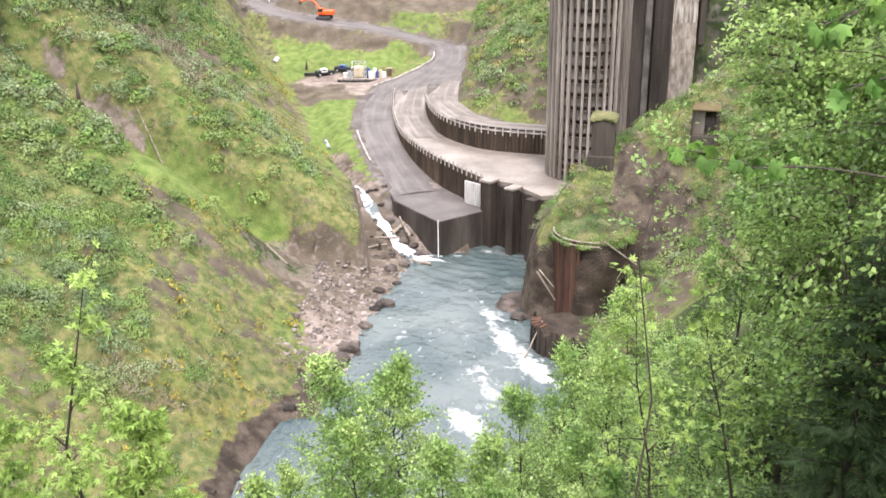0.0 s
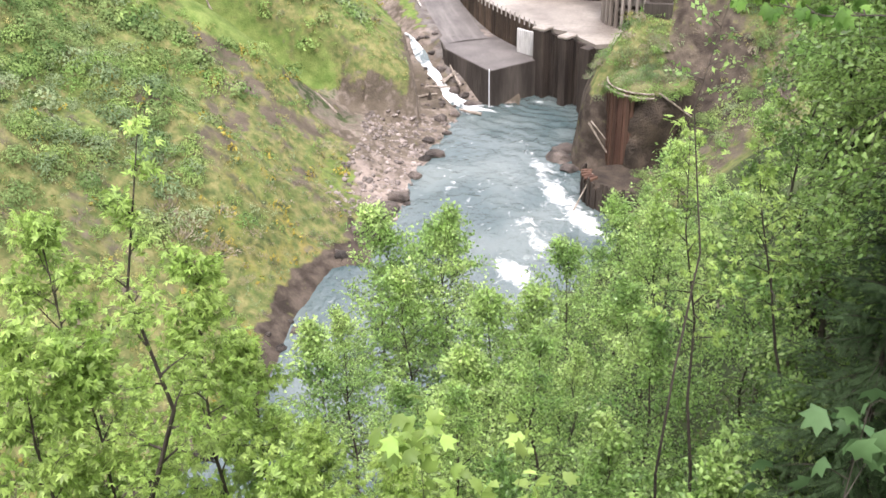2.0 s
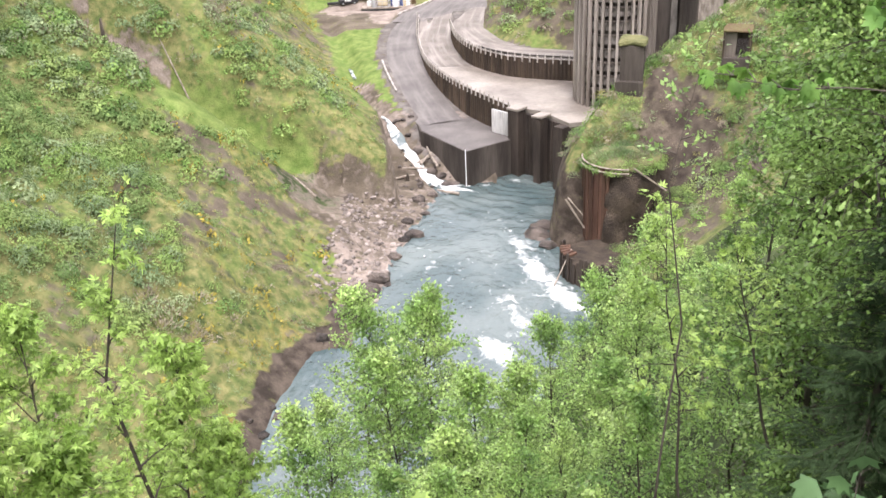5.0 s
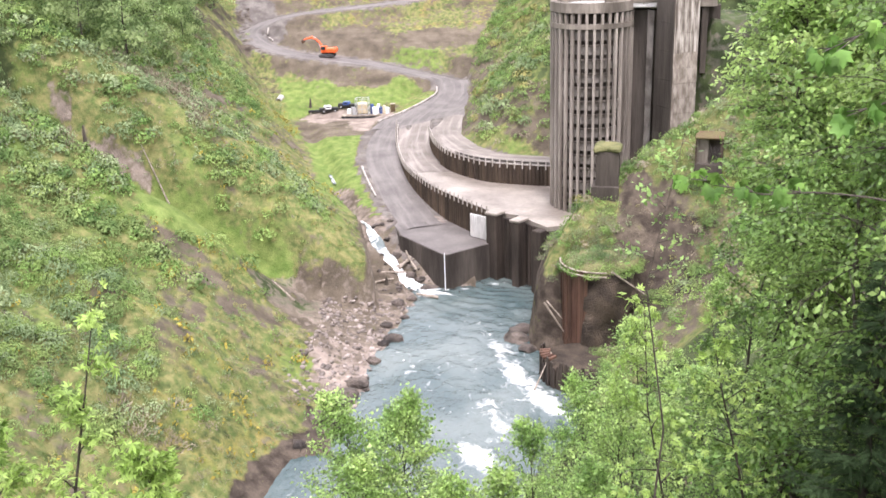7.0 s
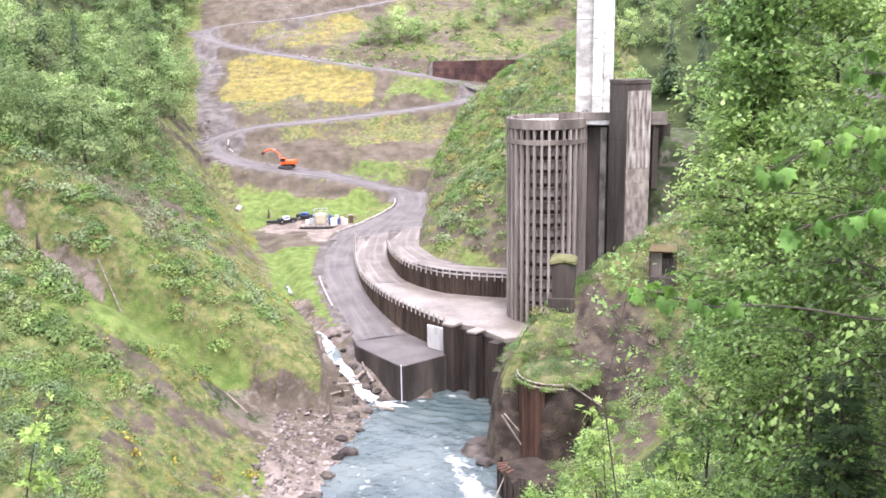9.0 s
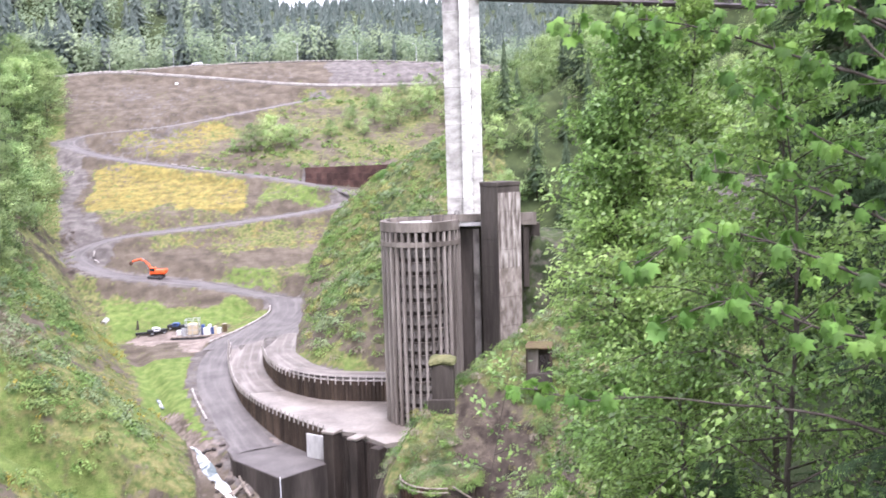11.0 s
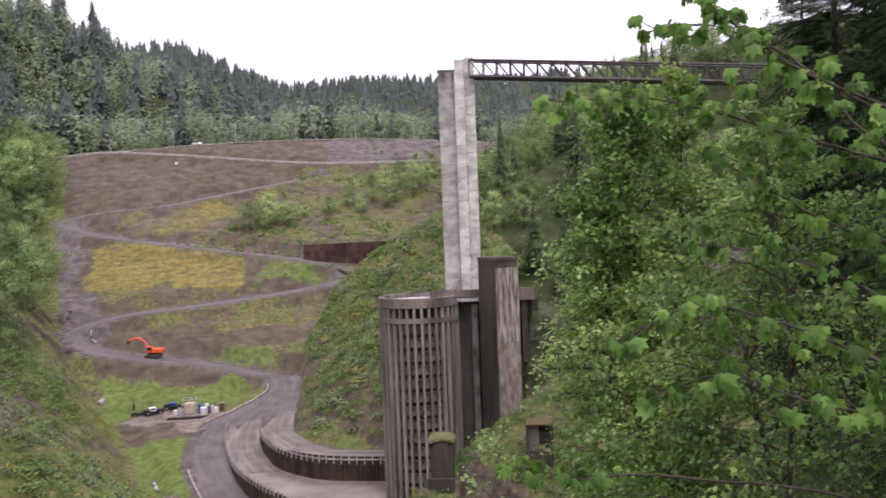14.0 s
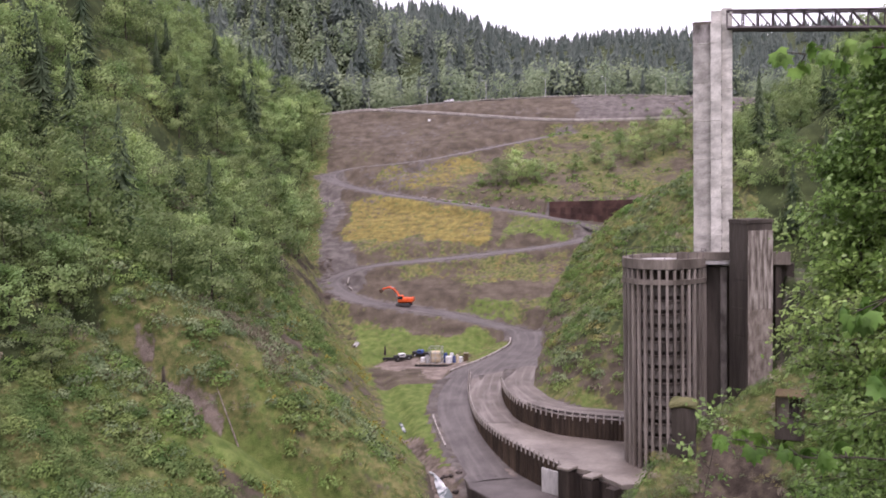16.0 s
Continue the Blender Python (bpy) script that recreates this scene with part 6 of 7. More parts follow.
for _ in range(260):
    x, y = g.uniform(-190, -70), g.uniform(60, 360)
    if left_wood(x, y) and x < -100:
        hill.append((far_fir[int(g.integers(5))], (x, y, ground_z(x, y) - 0.5, g.uniform(0.6, 1.0), g.uniform(0, 6.28))))
fill = []
for x, y in scatter(61, 330, -135, -40, 50, 352, 4.2, left_wood) + scatter(62, 140, 44, 130, 120, 345, 5.0, right_wood):
    fill.append((young_broad[int(g.integers(3))], (x, y, ground_z(x, y) - 0.5, g.uniform(0.35, 0.6), g.uniform(0, 6.28))))
joined("gorge_woods", fill, M_LEAF_WOOD, "leafy undergrowth and young trees between the larger trees", "woods")
ridge = [skirt_fir(460 + k, 20, 7.0, 6, 6) for k in range(3)]
for _ in range(2600):
    r, a = 650 + 1400 * g.random() ** 0.7, g.uniform(-0.5, 0.6)
    x, y = r * math.sin(a), r * math.cos(a)
    firs.append((ridge[int(g.integers(3))], (x, y, ground_z(x, y) - 1, g.uniform(0.8, 1.4), g.uniform(0, 6.28))))
joined("far_fir_woods", firs, M_NEEDLE_HAZE, "dark fir woods paled by haze on the hills beyond the dam", "woods")
joined("hill_firs", hill, M_NEEDLE_HAZE, "dark firs paled by haze on the wooded hill above the gorge", "woods")
joined("far_leafy_woods", broads, M_LEAF_HAZE, "green leafy woods paled by haze beyond the dam crest", "woods")


def clump(seed, n=17, leaf=0.58, inner=0.35, template=KITE, radial=0.0):
    g = np.random.default_rng(seed)
    d = unit(g.normal(0, 1, (n, 3)))
    d[:, 2] = np.abs(d[:, 2])
    lobe = 1 + 0.3 * np.sin(3.0 * np.arctan2(d[:, 1], d[:, 0]) + seed) * (1 - d[:, 2])
    pos = d * g.uniform(inner, 1.0, (n, 1)) * np.array([1, 1, 0.75]) * lobe[:, None]
    way = unit(unit(np.cross(d, g.normal(0, 1, (n, 3)))) * (1 - radial) + (d + np.array([0, 0, 0.5])) * radial)
    return leaves(pos, way, unit(d * 0.8 + np.array([0, 0, 0.6]) + g.normal(0, 0.35, (n, 3))), leaf * g.uniform(0.7, 1.4, n), template)


clumps = [clump(500 + k, 26, 0.42) for k in range(6)]
fine = [clump(510 + k, 44, 0.27, 0.5) for k in range(6)]
close = [clump(550 + k, 60, 0.2, 0.5) for k in range(6)]
twiggy = [clump(570 + k, 110, 0.3, 0.45, BLADE, 0.6) for k in range(6)]
mounds = [clump(580 + k, 150, 0.21, 0.6) for k in range(6)]
domes = [clump(530 + k, 190, 0.2, 0.7) for k in range(4)]
close_domes = [clump(560 + k, 320, 0.14, 0.7) for k in range(4)]
green, dry, sage, olive, deep = [], [], [], [], []
g = np.random.default_rng(77)
bx, by = g.uniform(-70, 2, 26000), 40 + 200 * g.random(26000) ** 1.15
bz = land(bx, by)
bs, brk, bg = ground_cover(bx, by, bz)[1:4]
dl = -side_dist(bx, by, LEFT_TOE)
thick = fbm(bx + 5, by + 5, 10)
kinds = fbm(bx * 0.7 + 61, by + 13, 13, 3)
reach = np.interp(by, [95, 116, 124, 180], [11, 11, 4, 3])
dens = (dl < 47) * ramp01(reach, reach + 13, dl + 11 * thick)
small = [clump(520 + k, 8, 0.62) for k in range(4)]
bare_run = np.maximum(grass_streak(bx, by, bz), np.maximum(torn_slip(bx, by, bz), torn_slip(bx, by, bz + 0.8)))
open_run = 1 - 0.9 * np.maximum(inside(bx, by, EARTH_STRIP, 1.2), inside(bx, by, STREAK, 1.5))
ok = np.where((dl > 1) & (brk < 0.3) & (bs < 0.8) & (bare_run < 0.4))[0]
count = 0
for i in ok:
    x, y = float(bx[i]), float(by[i])
    pick = float(kinds[i]) + g.normal(0, 0.16) + (0.22 if x > -31 and y > 119 else 0.0)
    kind = dry if pick < -0.22 else sage if pick < 0.02 else green if pick < 0.26 else olive
    if g.random() < dens[i] * open_run[i] and count < 3600:
        count += 1
        if kind is olive or kind is green and g.random() < 0.35:
            kind = deep
        s = g.uniform(0.8, 1.5) + 0.8 * g.random() ** 3
        kind.append(((twiggy if kind is dry else close_domes if y < 100 else mounds)[i % 4], (x, y, ground_z(x, y) - 0.15, s, g.uniform(0, 6.28))))
    elif g.random() < 0.3:
        s = g.uniform(0.3, 0.6) + 0.5 * g.random() ** 3
        kind.append(((twiggy if kind is dry else close if y < 108 else fine)[i % 6], (x, y, ground_z(x, y) - 0.1, s, g.uniform(0, 6.28))))
    elif i % 2:
        kind.append((small[i % 4], (x, y, ground_z(x, y) - 0.05, g.uniform(0.15, 0.4), g.uniform(0, 6.28))))
for x0, x1, y0, y1, n, top in ((3, 46, 150, 252, 1700, 1.5), (10, 40, 92, 126, 1000, 1.1), (-130, -45, 50, 350, 1300, 1.9), (-18, 60, 262, 316, 900, 1.5), (-20, 60, 30, 95, 500, 0.8), (40, 100, 150, 340, 700, 1.5)):
    for _ in range(n):
        x, y = g.uniform(x0, x1), g.uniform(y0, y1)
        if y > 148 and y < 250 and x < 40 and float(side_dist(np.array(x), np.array(y), [p for p in reversed(SPUR_TOE)])) < 1.5:
            continue
        if x < -40 and not left_wood(x, y):
            continue
        if y < 126 and x > -40 and (float(side_dist(np.array(x), np.array(y), NEAR_TOE)) < 3 or inside(np.array(x), np.array(y), CUT_BANK, 0.1) > 0.5):
            continue
        if y > 260 and x < 60 and (fbm(np.array(x), np.array(y), 16) < -0.08 or x < 0.75 * (y - 270) - 16):
            continue
        (dry if g.random() < 0.15 else green).append(((fine if x > 0 and y < 252 else clumps)[int(g.integers(6))], (x, y, ground_z(x, y) - 0.1, g.uniform(0.4, 1.0) * top, g.uniform(0, 6.28))))
for x0, x1, y0, y1, n in ((4, 40, 152, 250, 420), (13, 36, 95, 124, 150)):
    for _ in range(n):
        x, y = g.uniform(x0, x1), g.uniform(y0, y1)
        if y > 148 and float(side_dist(np.array(x), np.array(y), [p for p in reversed(SPUR_TOE)])) < 2.5:
            continue
        if y < 126 and (math.hypot(x - 18.4, y - 105.2) < 5.5 or inside(np.array(x), np.array(y), CUT_BANK, 0.1) > 0.5):
            continue
        tone = float(fbm(np.array(x + 9), np.array(y), 12, 2)) + g.normal(0, 0.15)
        (deep if tone > 0.08 else sage if tone > -0.12 else olive if tone > -0.25 else green).append(((close_domes if y < 126 else domes)[int(g.integers(4))], (x, y, ground_z(x, y) - 0.2, g.uniform(0.9, 2.0) * (1.15 if y > 148 else 0.8), g.uniform(0, 6.28))))
for _ in range(330):
    x, y = g.uniform(11, 36), g.uniform(100, 121)
    d = float(side_dist(np.array(x), np.array(y), KNOLL_TOE))
    if d > 1.6 and inside(np.array(x), np.array(y), CUT_BANK, 0.1) < 0.5 and math.hypot(x - 20.6, y - 113.3) > 2.3:
        tuft = g.random() < 0.6
        (sage if tuft else green if g.random() < 0.6 else dry).append(((twiggy if tuft else close_domes)[int(g.integers(4))], (x, y, ground_z(x, y) - 0.15, g.uniform(0.5, 1.2), g.uniform(0, 6.28))))
for _ in range(90):
    r, a = 3.9 * math.sqrt(g.random()), g.uniform(0, 6.28)
    x, y = 18.6 + r * math.cos(a), 105.6 + r * math.sin(a)
    z = 10.7 + 1.35 * math.sqrt(max(0.0, 1 - (r / 4.5) ** 2))
    (dry if g.random() < 0.3 else sage).append((twiggy[int(g.integers(6))], (x, y, max(z, ground_z(x, y)) - 0.1, g.uniform(0.5, 1.05), g.uniform(0, 6.28))))
for _ in range(60):
    x, y = g.uniform(20.5, 30), g.uniform(101, 113.5)
    if inside(np.array(x), np.array(y), CUT_BANK, 0.1) > 0.5:
        kind = (dry, olive, sage)[int(g.integers(3))]
        kind.append(((twiggy if kind is dry else close)[int(g.integers(6))], (x, y, ground_z(x, y) - 0.1, g.uniform(0.3, 0.75), g.uniform(0, 6.28))))
broom = []
for i in ok[:9000]:
    if bg[i] > 0.3 and g.random() < 0.3:
        x, y = float(bx[i]) + 0.3, float(by[i]) + 0.3
        broom.append((small[i % 4], (x, y, ground_z(x, y) + 0.25, g.uniform(0.35, 0.75), g.uniform(0, 6.28))))
joined("broom", broom, mat("broom_bloom", (0.24, 0.2, 0.035), (0.38, 0.31, 0.06), 0.8, 0.8, 0.0, per_island=0.3, translucent=0.3), "yellow-flowering broom on the gorge slope", "brush")
joined("slope_shrubs", deep, mat("shrub_leaf", (0.09, 0.16, 0.05), (0.22, 0.285, 0.105), 0.25, 0.7, 0.0, per_island=0.3, spec=0.08, translucent=0.2), "rounded green shrubs on the gorge slope", "shrubs")
joined("sage_brush", sage, mat("sage_leaf", (0.135, 0.2, 0.095), (0.265, 0.325, 0.172), 0.2, 0.8, 0.0, per_island=0.3, spec=0.08, translucent=0.22), "soft grey-green brush on the gorge slopes", "brush")
joined("olive_brush", olive, mat("olive_leaf", (0.17, 0.185, 0.06), (0.33, 0.31, 0.12), 0.2, 0.8, 0.0, per_island=0.3, spec=0.08, translucent=0.22), "yellowing olive brush on the gorge slopes", "brush")
joined("brush", green, M_BRUSH, "low olive-green brush on the gorge slopes", "brush")
joined("dry_brush", dry, mat("dry_brush_twig", (0.17, 0.145, 0.105), (0.3, 0.262, 0.195), 0.2, 0.95, 0.0, per_island=0.25, spec=0.05), "grey-brown dry brush on the gorge slopes", "brush")

# ---- gate wall under the apron, panel, knoll works ----
gate_wall = tagged(new("wall_gate"), "dark piled wall with gate slots beneath the apron", "wall", kind="structure")
gl = spline([(7.0, 130.6), (10.2, 127.2), (14.4, 122.2)], 0.5)
pile_me = {}
for i in range(len(gl) - 1):
    a, b = gl[i], gl[i + 1]
    ang = math.degrees(math.atan2(b[1] - a[1], b[0] - a[0]))
    if "gp" not in pile_me:
        ob = part("pile", boxed((0.44, 0.4, 11.2), None, 0.08), M_PILE_DARK, gate_wall)
        pile_me["gp"] = ob.data
    else:
        ob = new("pile", pile_me["gp"])
        ob.parent = gate_wall
    ob.matrix_basis = pose(a[0] + 0.35, a[1] + 0.35, -2.2, 0, 0, ang)
for at, size, turn in (((7.5, 129.4), (1.9, 1.6, 11.8), -46), ((10.6, 125.6), (1.3, 1.6, 11.6), -46), ((13.2, 122.8), (1.6, 1.6, 11.3), -46)):
    p = part("gate_pier", boxed(size, None, 0.06), M_PILE_DARK, gate_wall, "dark pier beside a gate slot")
    p.matrix_basis = pose(*at, -2.2, 0, 0, turn)
for at, size, turn in (((7.6, 129.5), (2.3, 2.0, 0.4), -46), ((10.7, 125.8), (1.8, 2.2, 0.35), -46)):
    p = part("broken_cap", boxed(size, None, 0.08), M_SLAB, gate_wall, "pale broken concrete cap")
    p.matrix_basis = pose(*at, 9.55, 2, -3, turn)

panel = thing("ribbed_slab", (5.35, 131.75, 5.24), "pale ribbed concrete panel leaning on the pile wall", "concrete slab", turn=-44.0)
part("plate", boxed((3.3, 0.25, 3.5), None, 0.04), M_CONC, panel)
for k in range(9):
    part("rib", boxed((0.12, 0.1, 3.3), Matrix.Translation((-1.45 + 0.36 * k, -0.17, 0.1)), 0.02), M_CONC, panel)


def pile_cell(name, centre, r, z0, z1, a0, a1, step, material, label, ragged=0.0, seed=1, width=0.4):
    """A curved cell of separate sheet piles."""
    top = tagged(new(name), label, "sheet pile cell", kind="structure")
    g = np.random.default_rng(seed)
    n = int((a1 - a0) / step)
    ob = None
    for i in range(n):
        a = radians(a0 + (i + 0.5) * step)
        if ob is None:
            ob = part("pile", boxed((0.22, width, 1.0), None, 0.04), material, top)
            me = ob.data
        else:
            ob = new("pile", me)
            ob.parent = top
        rr = r + (0.12 if i % 2 else 0.0)
        hh = z1 - z0 + ragged * g.uniform(-1, 1)
        ob.matrix_basis = pose(centre[0] + rr * math.cos(a), centre[1] + rr * math.sin(a), z0, 0, 0, math.degrees(a)) @ Matrix.Diagonal((1, 1, hh, 1))
    return top


# Dark earth, taken darker still for the shadow on the cell's right face.
M_EARTH = mat("dark_shadowed_earth", (0.028, 0.022, 0.017), (0.085, 0.065, 0.048), 0.5, 0.95, 0.5)
cell = pile_cell("wall_cell", (18.4, 105.2), 4.4, -2.2, 11.0, 165, 243, 5.2, M_RUST, "tall rusty half-round sheet-pile cell", 0.0, 3)
bm = bmesh.new()
rows = []
for j in range(15):
    row = []
    for i in range(25):
        a = radians(238 + i * 5)
        p = Vector((math.cos(a), math.sin(a), 0)) * (4.15 + 0.35 * (1 - j / 14) * 2) + Vector((18.4, 105.2, -2.0 + 12.6 * j / 14))
        row.append(bm.verts.new(p + 1.1 * noise.noise_vector(p * 0.33) + 0.25 * noise.noise_vector(p * 1.4)))
    rows.append(row)
for j in range(14):
    for i in range(24):
        bm.faces.new((rows[j][i], rows[j][i + 1], rows[j + 1][i + 1], rows[j + 1][i]))
part("earth_face", bm, M_EARTH, cell, "bare dark earth, shadowed in its colour, beside the piles", smooth=True)
bm = bmesh.new()
for k in range(17):
    a, b = radians(165 + k * 6.2), radians(165 + (k + 1) * 6.2)
    for r, z in ((4.6, 11.05), (4.75, 10.6)):
        rod(bm, (18.4 + r * math.cos(a), 105.2 + r * math.sin(a), z), (18.4 + r * math.cos(b), 105.2 + r * math.sin(b), z), 0.11, sides=5)
part("ring_waler", bm, M_WOOD, cell, "pale ring around the cell's top")
bm = bmesh.new()
bmesh.ops.create_uvsphere(bm, u_segments=28, v_segments=12, radius=4.5, matrix=Matrix.Translation((18.6, 105.6, 10.7)) @ Matrix.Diagonal((1, 1, 0.3, 1)))
for v in bm.verts:
    v.co += Vector((0, 0, 0.7 * noise.noise(v.co * 0.7)))
part("cell_fill", bm, M_MOSS, cell, "grassy fill on top of the cell", smooth=True)
low_cell = pile_cell("wall_low_cell", (15.1, 97.3), 4.4, -2.2, 2.9, 150, 285, 6.2, M_PILE_DARK, "low broken ring of dark sheet piles", 0.6, 5)
bm = bmesh.new()
bmesh.ops.create_cone(bm, cap_ends=True, segments=30, radius1=4.3, radius2=4.2, depth=4.4, matrix=Matrix.Translation((15.1, 97.3, -0.1)))
part("cell_fill", bm, M_EARTH, low_cell, "brown silt fill")
bm = bmesh.new()
for k in range(5):
    a = radians(165 + k * 11)
    box(bm, (1.2, 0.35, 0.3), pose(15.1 + 4.0 * math.cos(a), 97.3 + 4.0 * math.sin(a), 2.7 + 0.1 * k, 0, 8, math.degrees(a)), 0.04)
part("bent_pile_heads", bm, M_RUST, low_cell, "bent rusty pile heads")
pole = thing("leaning_pole", (10.2, 94.6, 0.0), "thin dark pole leaning against the low pile ring", "pole")
part("pole", rod(bmesh.new(), (-1.2, -1.4, -0.6), (1.5, 1.9, 3.4), 0.1, 0.07), M_WOOD, pole)
for p, q, r, lab in (((11.6, 102.6, 6.9), (13.8, 102.0, 3.4), 0.13, "pale driftwood pole propped against the rusty cell"), ((11.9, 102.9, 7.0), (13.6, 101.6, 5.2), 0.09, "thin dead branch caught beside the cell"),
                     ((19.0, 100.6, 11.2), (22.9, 101.0, 8.2), 0.12, "long grey pole fallen over the earth face")):
    prop = thing("fallen_pole", p, lab, "pole", "poles round the cell")
    part("pole", rod(bmesh.new(), (0, 0, 0), tuple(Vector(q) - Vector(p)), r, r * 0.7), M_WOOD, prop)

gz = ground_z(20.6, 113.3)
hut = thing("concrete_hut", (20.6, 113.3, gz - 3.5), "small square concrete hut with a turf roof", "hut", turn=-14.0)
part("wall_block", boxed((2.75, 2.75, 22.3 - gz + 3.5), None, 0.05), M_CONC_DARK, hut)
part("footing", boxed((3.3, 3.3, 4.2), Matrix.Translation((-0.2, -0.2, 0)), 0.08), M_CONC_DARK, hut, "stained concrete footing")
bm = boxed((3.2, 3.2, 0.7), Matrix.Translation((0, 0, 22.3 - gz + 3.45)), 0.22)
bmesh.ops.subdivide_edges(bm, edges=bm.edges[:], cuts=4, use_grid_fill=True)
for v in bm.verts:
    v.co += 0.3 * noise.noise_vector(v.co * 1.7)
part("turf_roof", bm, M_MOSS, hut, "grass-grown roof", smooth=True)

shed = thing("hoist_shed", (31.2, 107.2, 21.9), "rusty open shed with mossy roof and bars", "shed", turn=-20.0)
for px, py in ((-2, -1.4), (2, -1.4), (-2, 1.4), (2, 1.4)):
    part("post", boxed((0.3, 0.3, 3.6), Matrix.Translation((px, py, 0)), 0.03), M_PILE, shed)
part("pad", boxed((4.4, 3.2, 2.2), Matrix.Translation((0, 0, -2.2)), 0.06), M_CONC_DARK, shed, "dark stained concrete pad")
part("back_wall", boxed((4.2, 0.15, 3.4), Matrix.Translation((0, 1.5, 0)), 0.02), M_CONC_DARK, shed)
part("side_wall", boxed((1.8, 0.2, 3.2), Matrix.Translation((-1.0, -0.6, 0)), 0.02), M_CONC_OLD, shed, "pale side wall")
for k in range(9):
    part("bar", rod(bmesh.new(), (0.2 + 0.22 * k, -1.4, 0), (0.2 + 0.22 * k, -1.4, 2.6), 0.035, sides=5), M_STEEL, shed)
part("roof", boxed((4.5, 3.3, 0.22), pose(0, 0, 3.6, 6, 0, 0), 0.06), M_ROOF, shed, "moss-grown rusty roof")
shed.scale = (0.7, 0.75, 0.85)

# ---- retaining wall and guard blocks on the dam ----
M_RUST_DARK = mat("red_brown_timber", (0.05, 0.026, 0.022), (0.1, 0.055, 0.045), 0.5, 0.85, 0.3, per_object=0.3)
rw = tagged(new("wall_retaining"), "dark timber-faced retaining wall above the road", "retaining wall", kind="structure")
rl = spline([(11.0, 258.6), (20, 260.6), (29, 262.4), (37, 264.2)], 1.5)
for i in range(len(rl) - 1):
    a, b = rl[i], rl[i + 1]
    ang = math.degrees(math.atan2(b[1] - a[1], b[0] - a[0]))
    zb = float(np.interp(a[0], [11, 28, 37], [38.6, 36.2, 36.2]))
    top = 42.9
    for k in range(3):
        p = part("timber", boxed((1.49, 0.4 - 0.05 * k, (top - zb) / 3 - 0.03), None, 0.03), M_RUST_DARK, rw)
        p.matrix_basis = pose((a[0] + b[0]) / 2, (a[1] + b[1]) / 2, zb + k * (top - zb) / 3, 0, 0, ang)

block_mesh = None


def guard_line(name, line, step, label):
    """Low guard blocks set end to end along a line."""
    global block_mesh
    top = tagged(new(name), label, "guard rail", kind="structure")
    pl = line[::1]
    s = np.concatenate([[0], np.cumsum(np.linalg.norm(np.diff(pl[:, :2], axis=0), axis=1))])
    t = np.arange(0, s[-1], step)
    q = np.stack([np.interp(t, s, pl[:, k]) for k in range(3)], 1)
    for a, b in zip(q[:-1], q[1:]):
        d = b - a
        if block_mesh is None:
            bm = bmesh.new()
            box(bm, (1.7, 0.35, 0.42), None, 0.08)
            ob = part("guard_block", bm, M_RAIL, top)
            block_mesh = ob.data
        else:
            ob = new("guard_block", block_mesh)
            ob.parent = top
        m = (a + b) / 2
        ob.matrix_basis = pose(m[0], m[1], m[2], 0, -math.degrees(math.atan2(d[2], math.hypot(d[0], d[1]))), math.degrees(math.atan2(d[1], d[0])))
    return top


def offset(line, by):
    out = line.copy()
    out[:, :2] += sides_of(line) * by
    return out


fr = ROAD3["face"]
guard_line("guard_rail_1", offset(fr[28:35], 3.3), 2.6, "pale low guard blocks round the lower bend")
guard_line("guard_rail_4", offset(fr[86:98], 3.3), 2.8, "pale low guard blocks along the top bend")
guard_line("guard_rail_5", offset(ROAD3["low"][11:19], -3.2), 1.9, "pale kerb blocks beside the grass strip")
kerb_y = np.linspace(187, 207, 21)
kerb_x = np.interp(kerb_y, BEND_Y, BEND_L) - 0.25
guard_line("guard_rail_6", np.column_stack([kerb_x, kerb_y, bend_z(kerb_x, kerb_y) - 0.05]), 1.9, "pale kerb blocks round the vehicle pad")
bm_line = ROAD3["berm"].copy()
ribbon("road_berm", bm_line, 4.2, M_ROAD, "narrow gravel berm road near the crest", "road", -0.1, arch=0.2)
berm_guard = guard_line("guard_rail_7", offset(bm_line, 2.3), 1.75, "pale guard blocks along the berm road")
for ob in berm_guard.children:
    ob.scale = (1, 1.4, 2.3)

# crest: road, rail, lamps
crest = np.array([(x, 346.0 - 0.0009 * (x - 20) ** 2, 0.0) for x in np.arange(-76, 104, 3.0)])
crest[:, 2] = [ground_z(a, b) + 0.2 for a, b in crest[:, :2]]
ribbon("road_crest", crest, 6.0, M_ROAD, "gravel road along the dam crest", "road", 0.05)
guard_line("guard_rail_8", offset(crest, 3.2), 2.0, "pale guard rail along the dam crest")
lamp = None
for k, x in enumerate(np.arange(-72, 100, 21.5)):
    y = 349.5
    m = (float(x), y, ground_z(float(x), y))
    if lamp is None:
        lamp = thing("crest_lamp", m, "tall thin galvanised lamp post on the dam crest", "lamp post", "lamp posts on the crest")
        part("pole", rod(bmesh.new(), (0, 0, 0), (0, 0, 7.4), 0.14, 0.09), M_GALV, lamp)
        part("arm", rod(bmesh.new(), (0, 0, 7.3), (-1.3, -0.3, 7.7), 0.07), M_GALV, lamp)
        part("lamp_head", boxed((0.8, 0.35, 0.2), Matrix.Translation((-1.5, -0.3, 7.6)), 0.05), M_GALV, lamp)
    else:
        copy_thing(lamp, pose(*m, 0, 0, float(k * 7 % 23)))


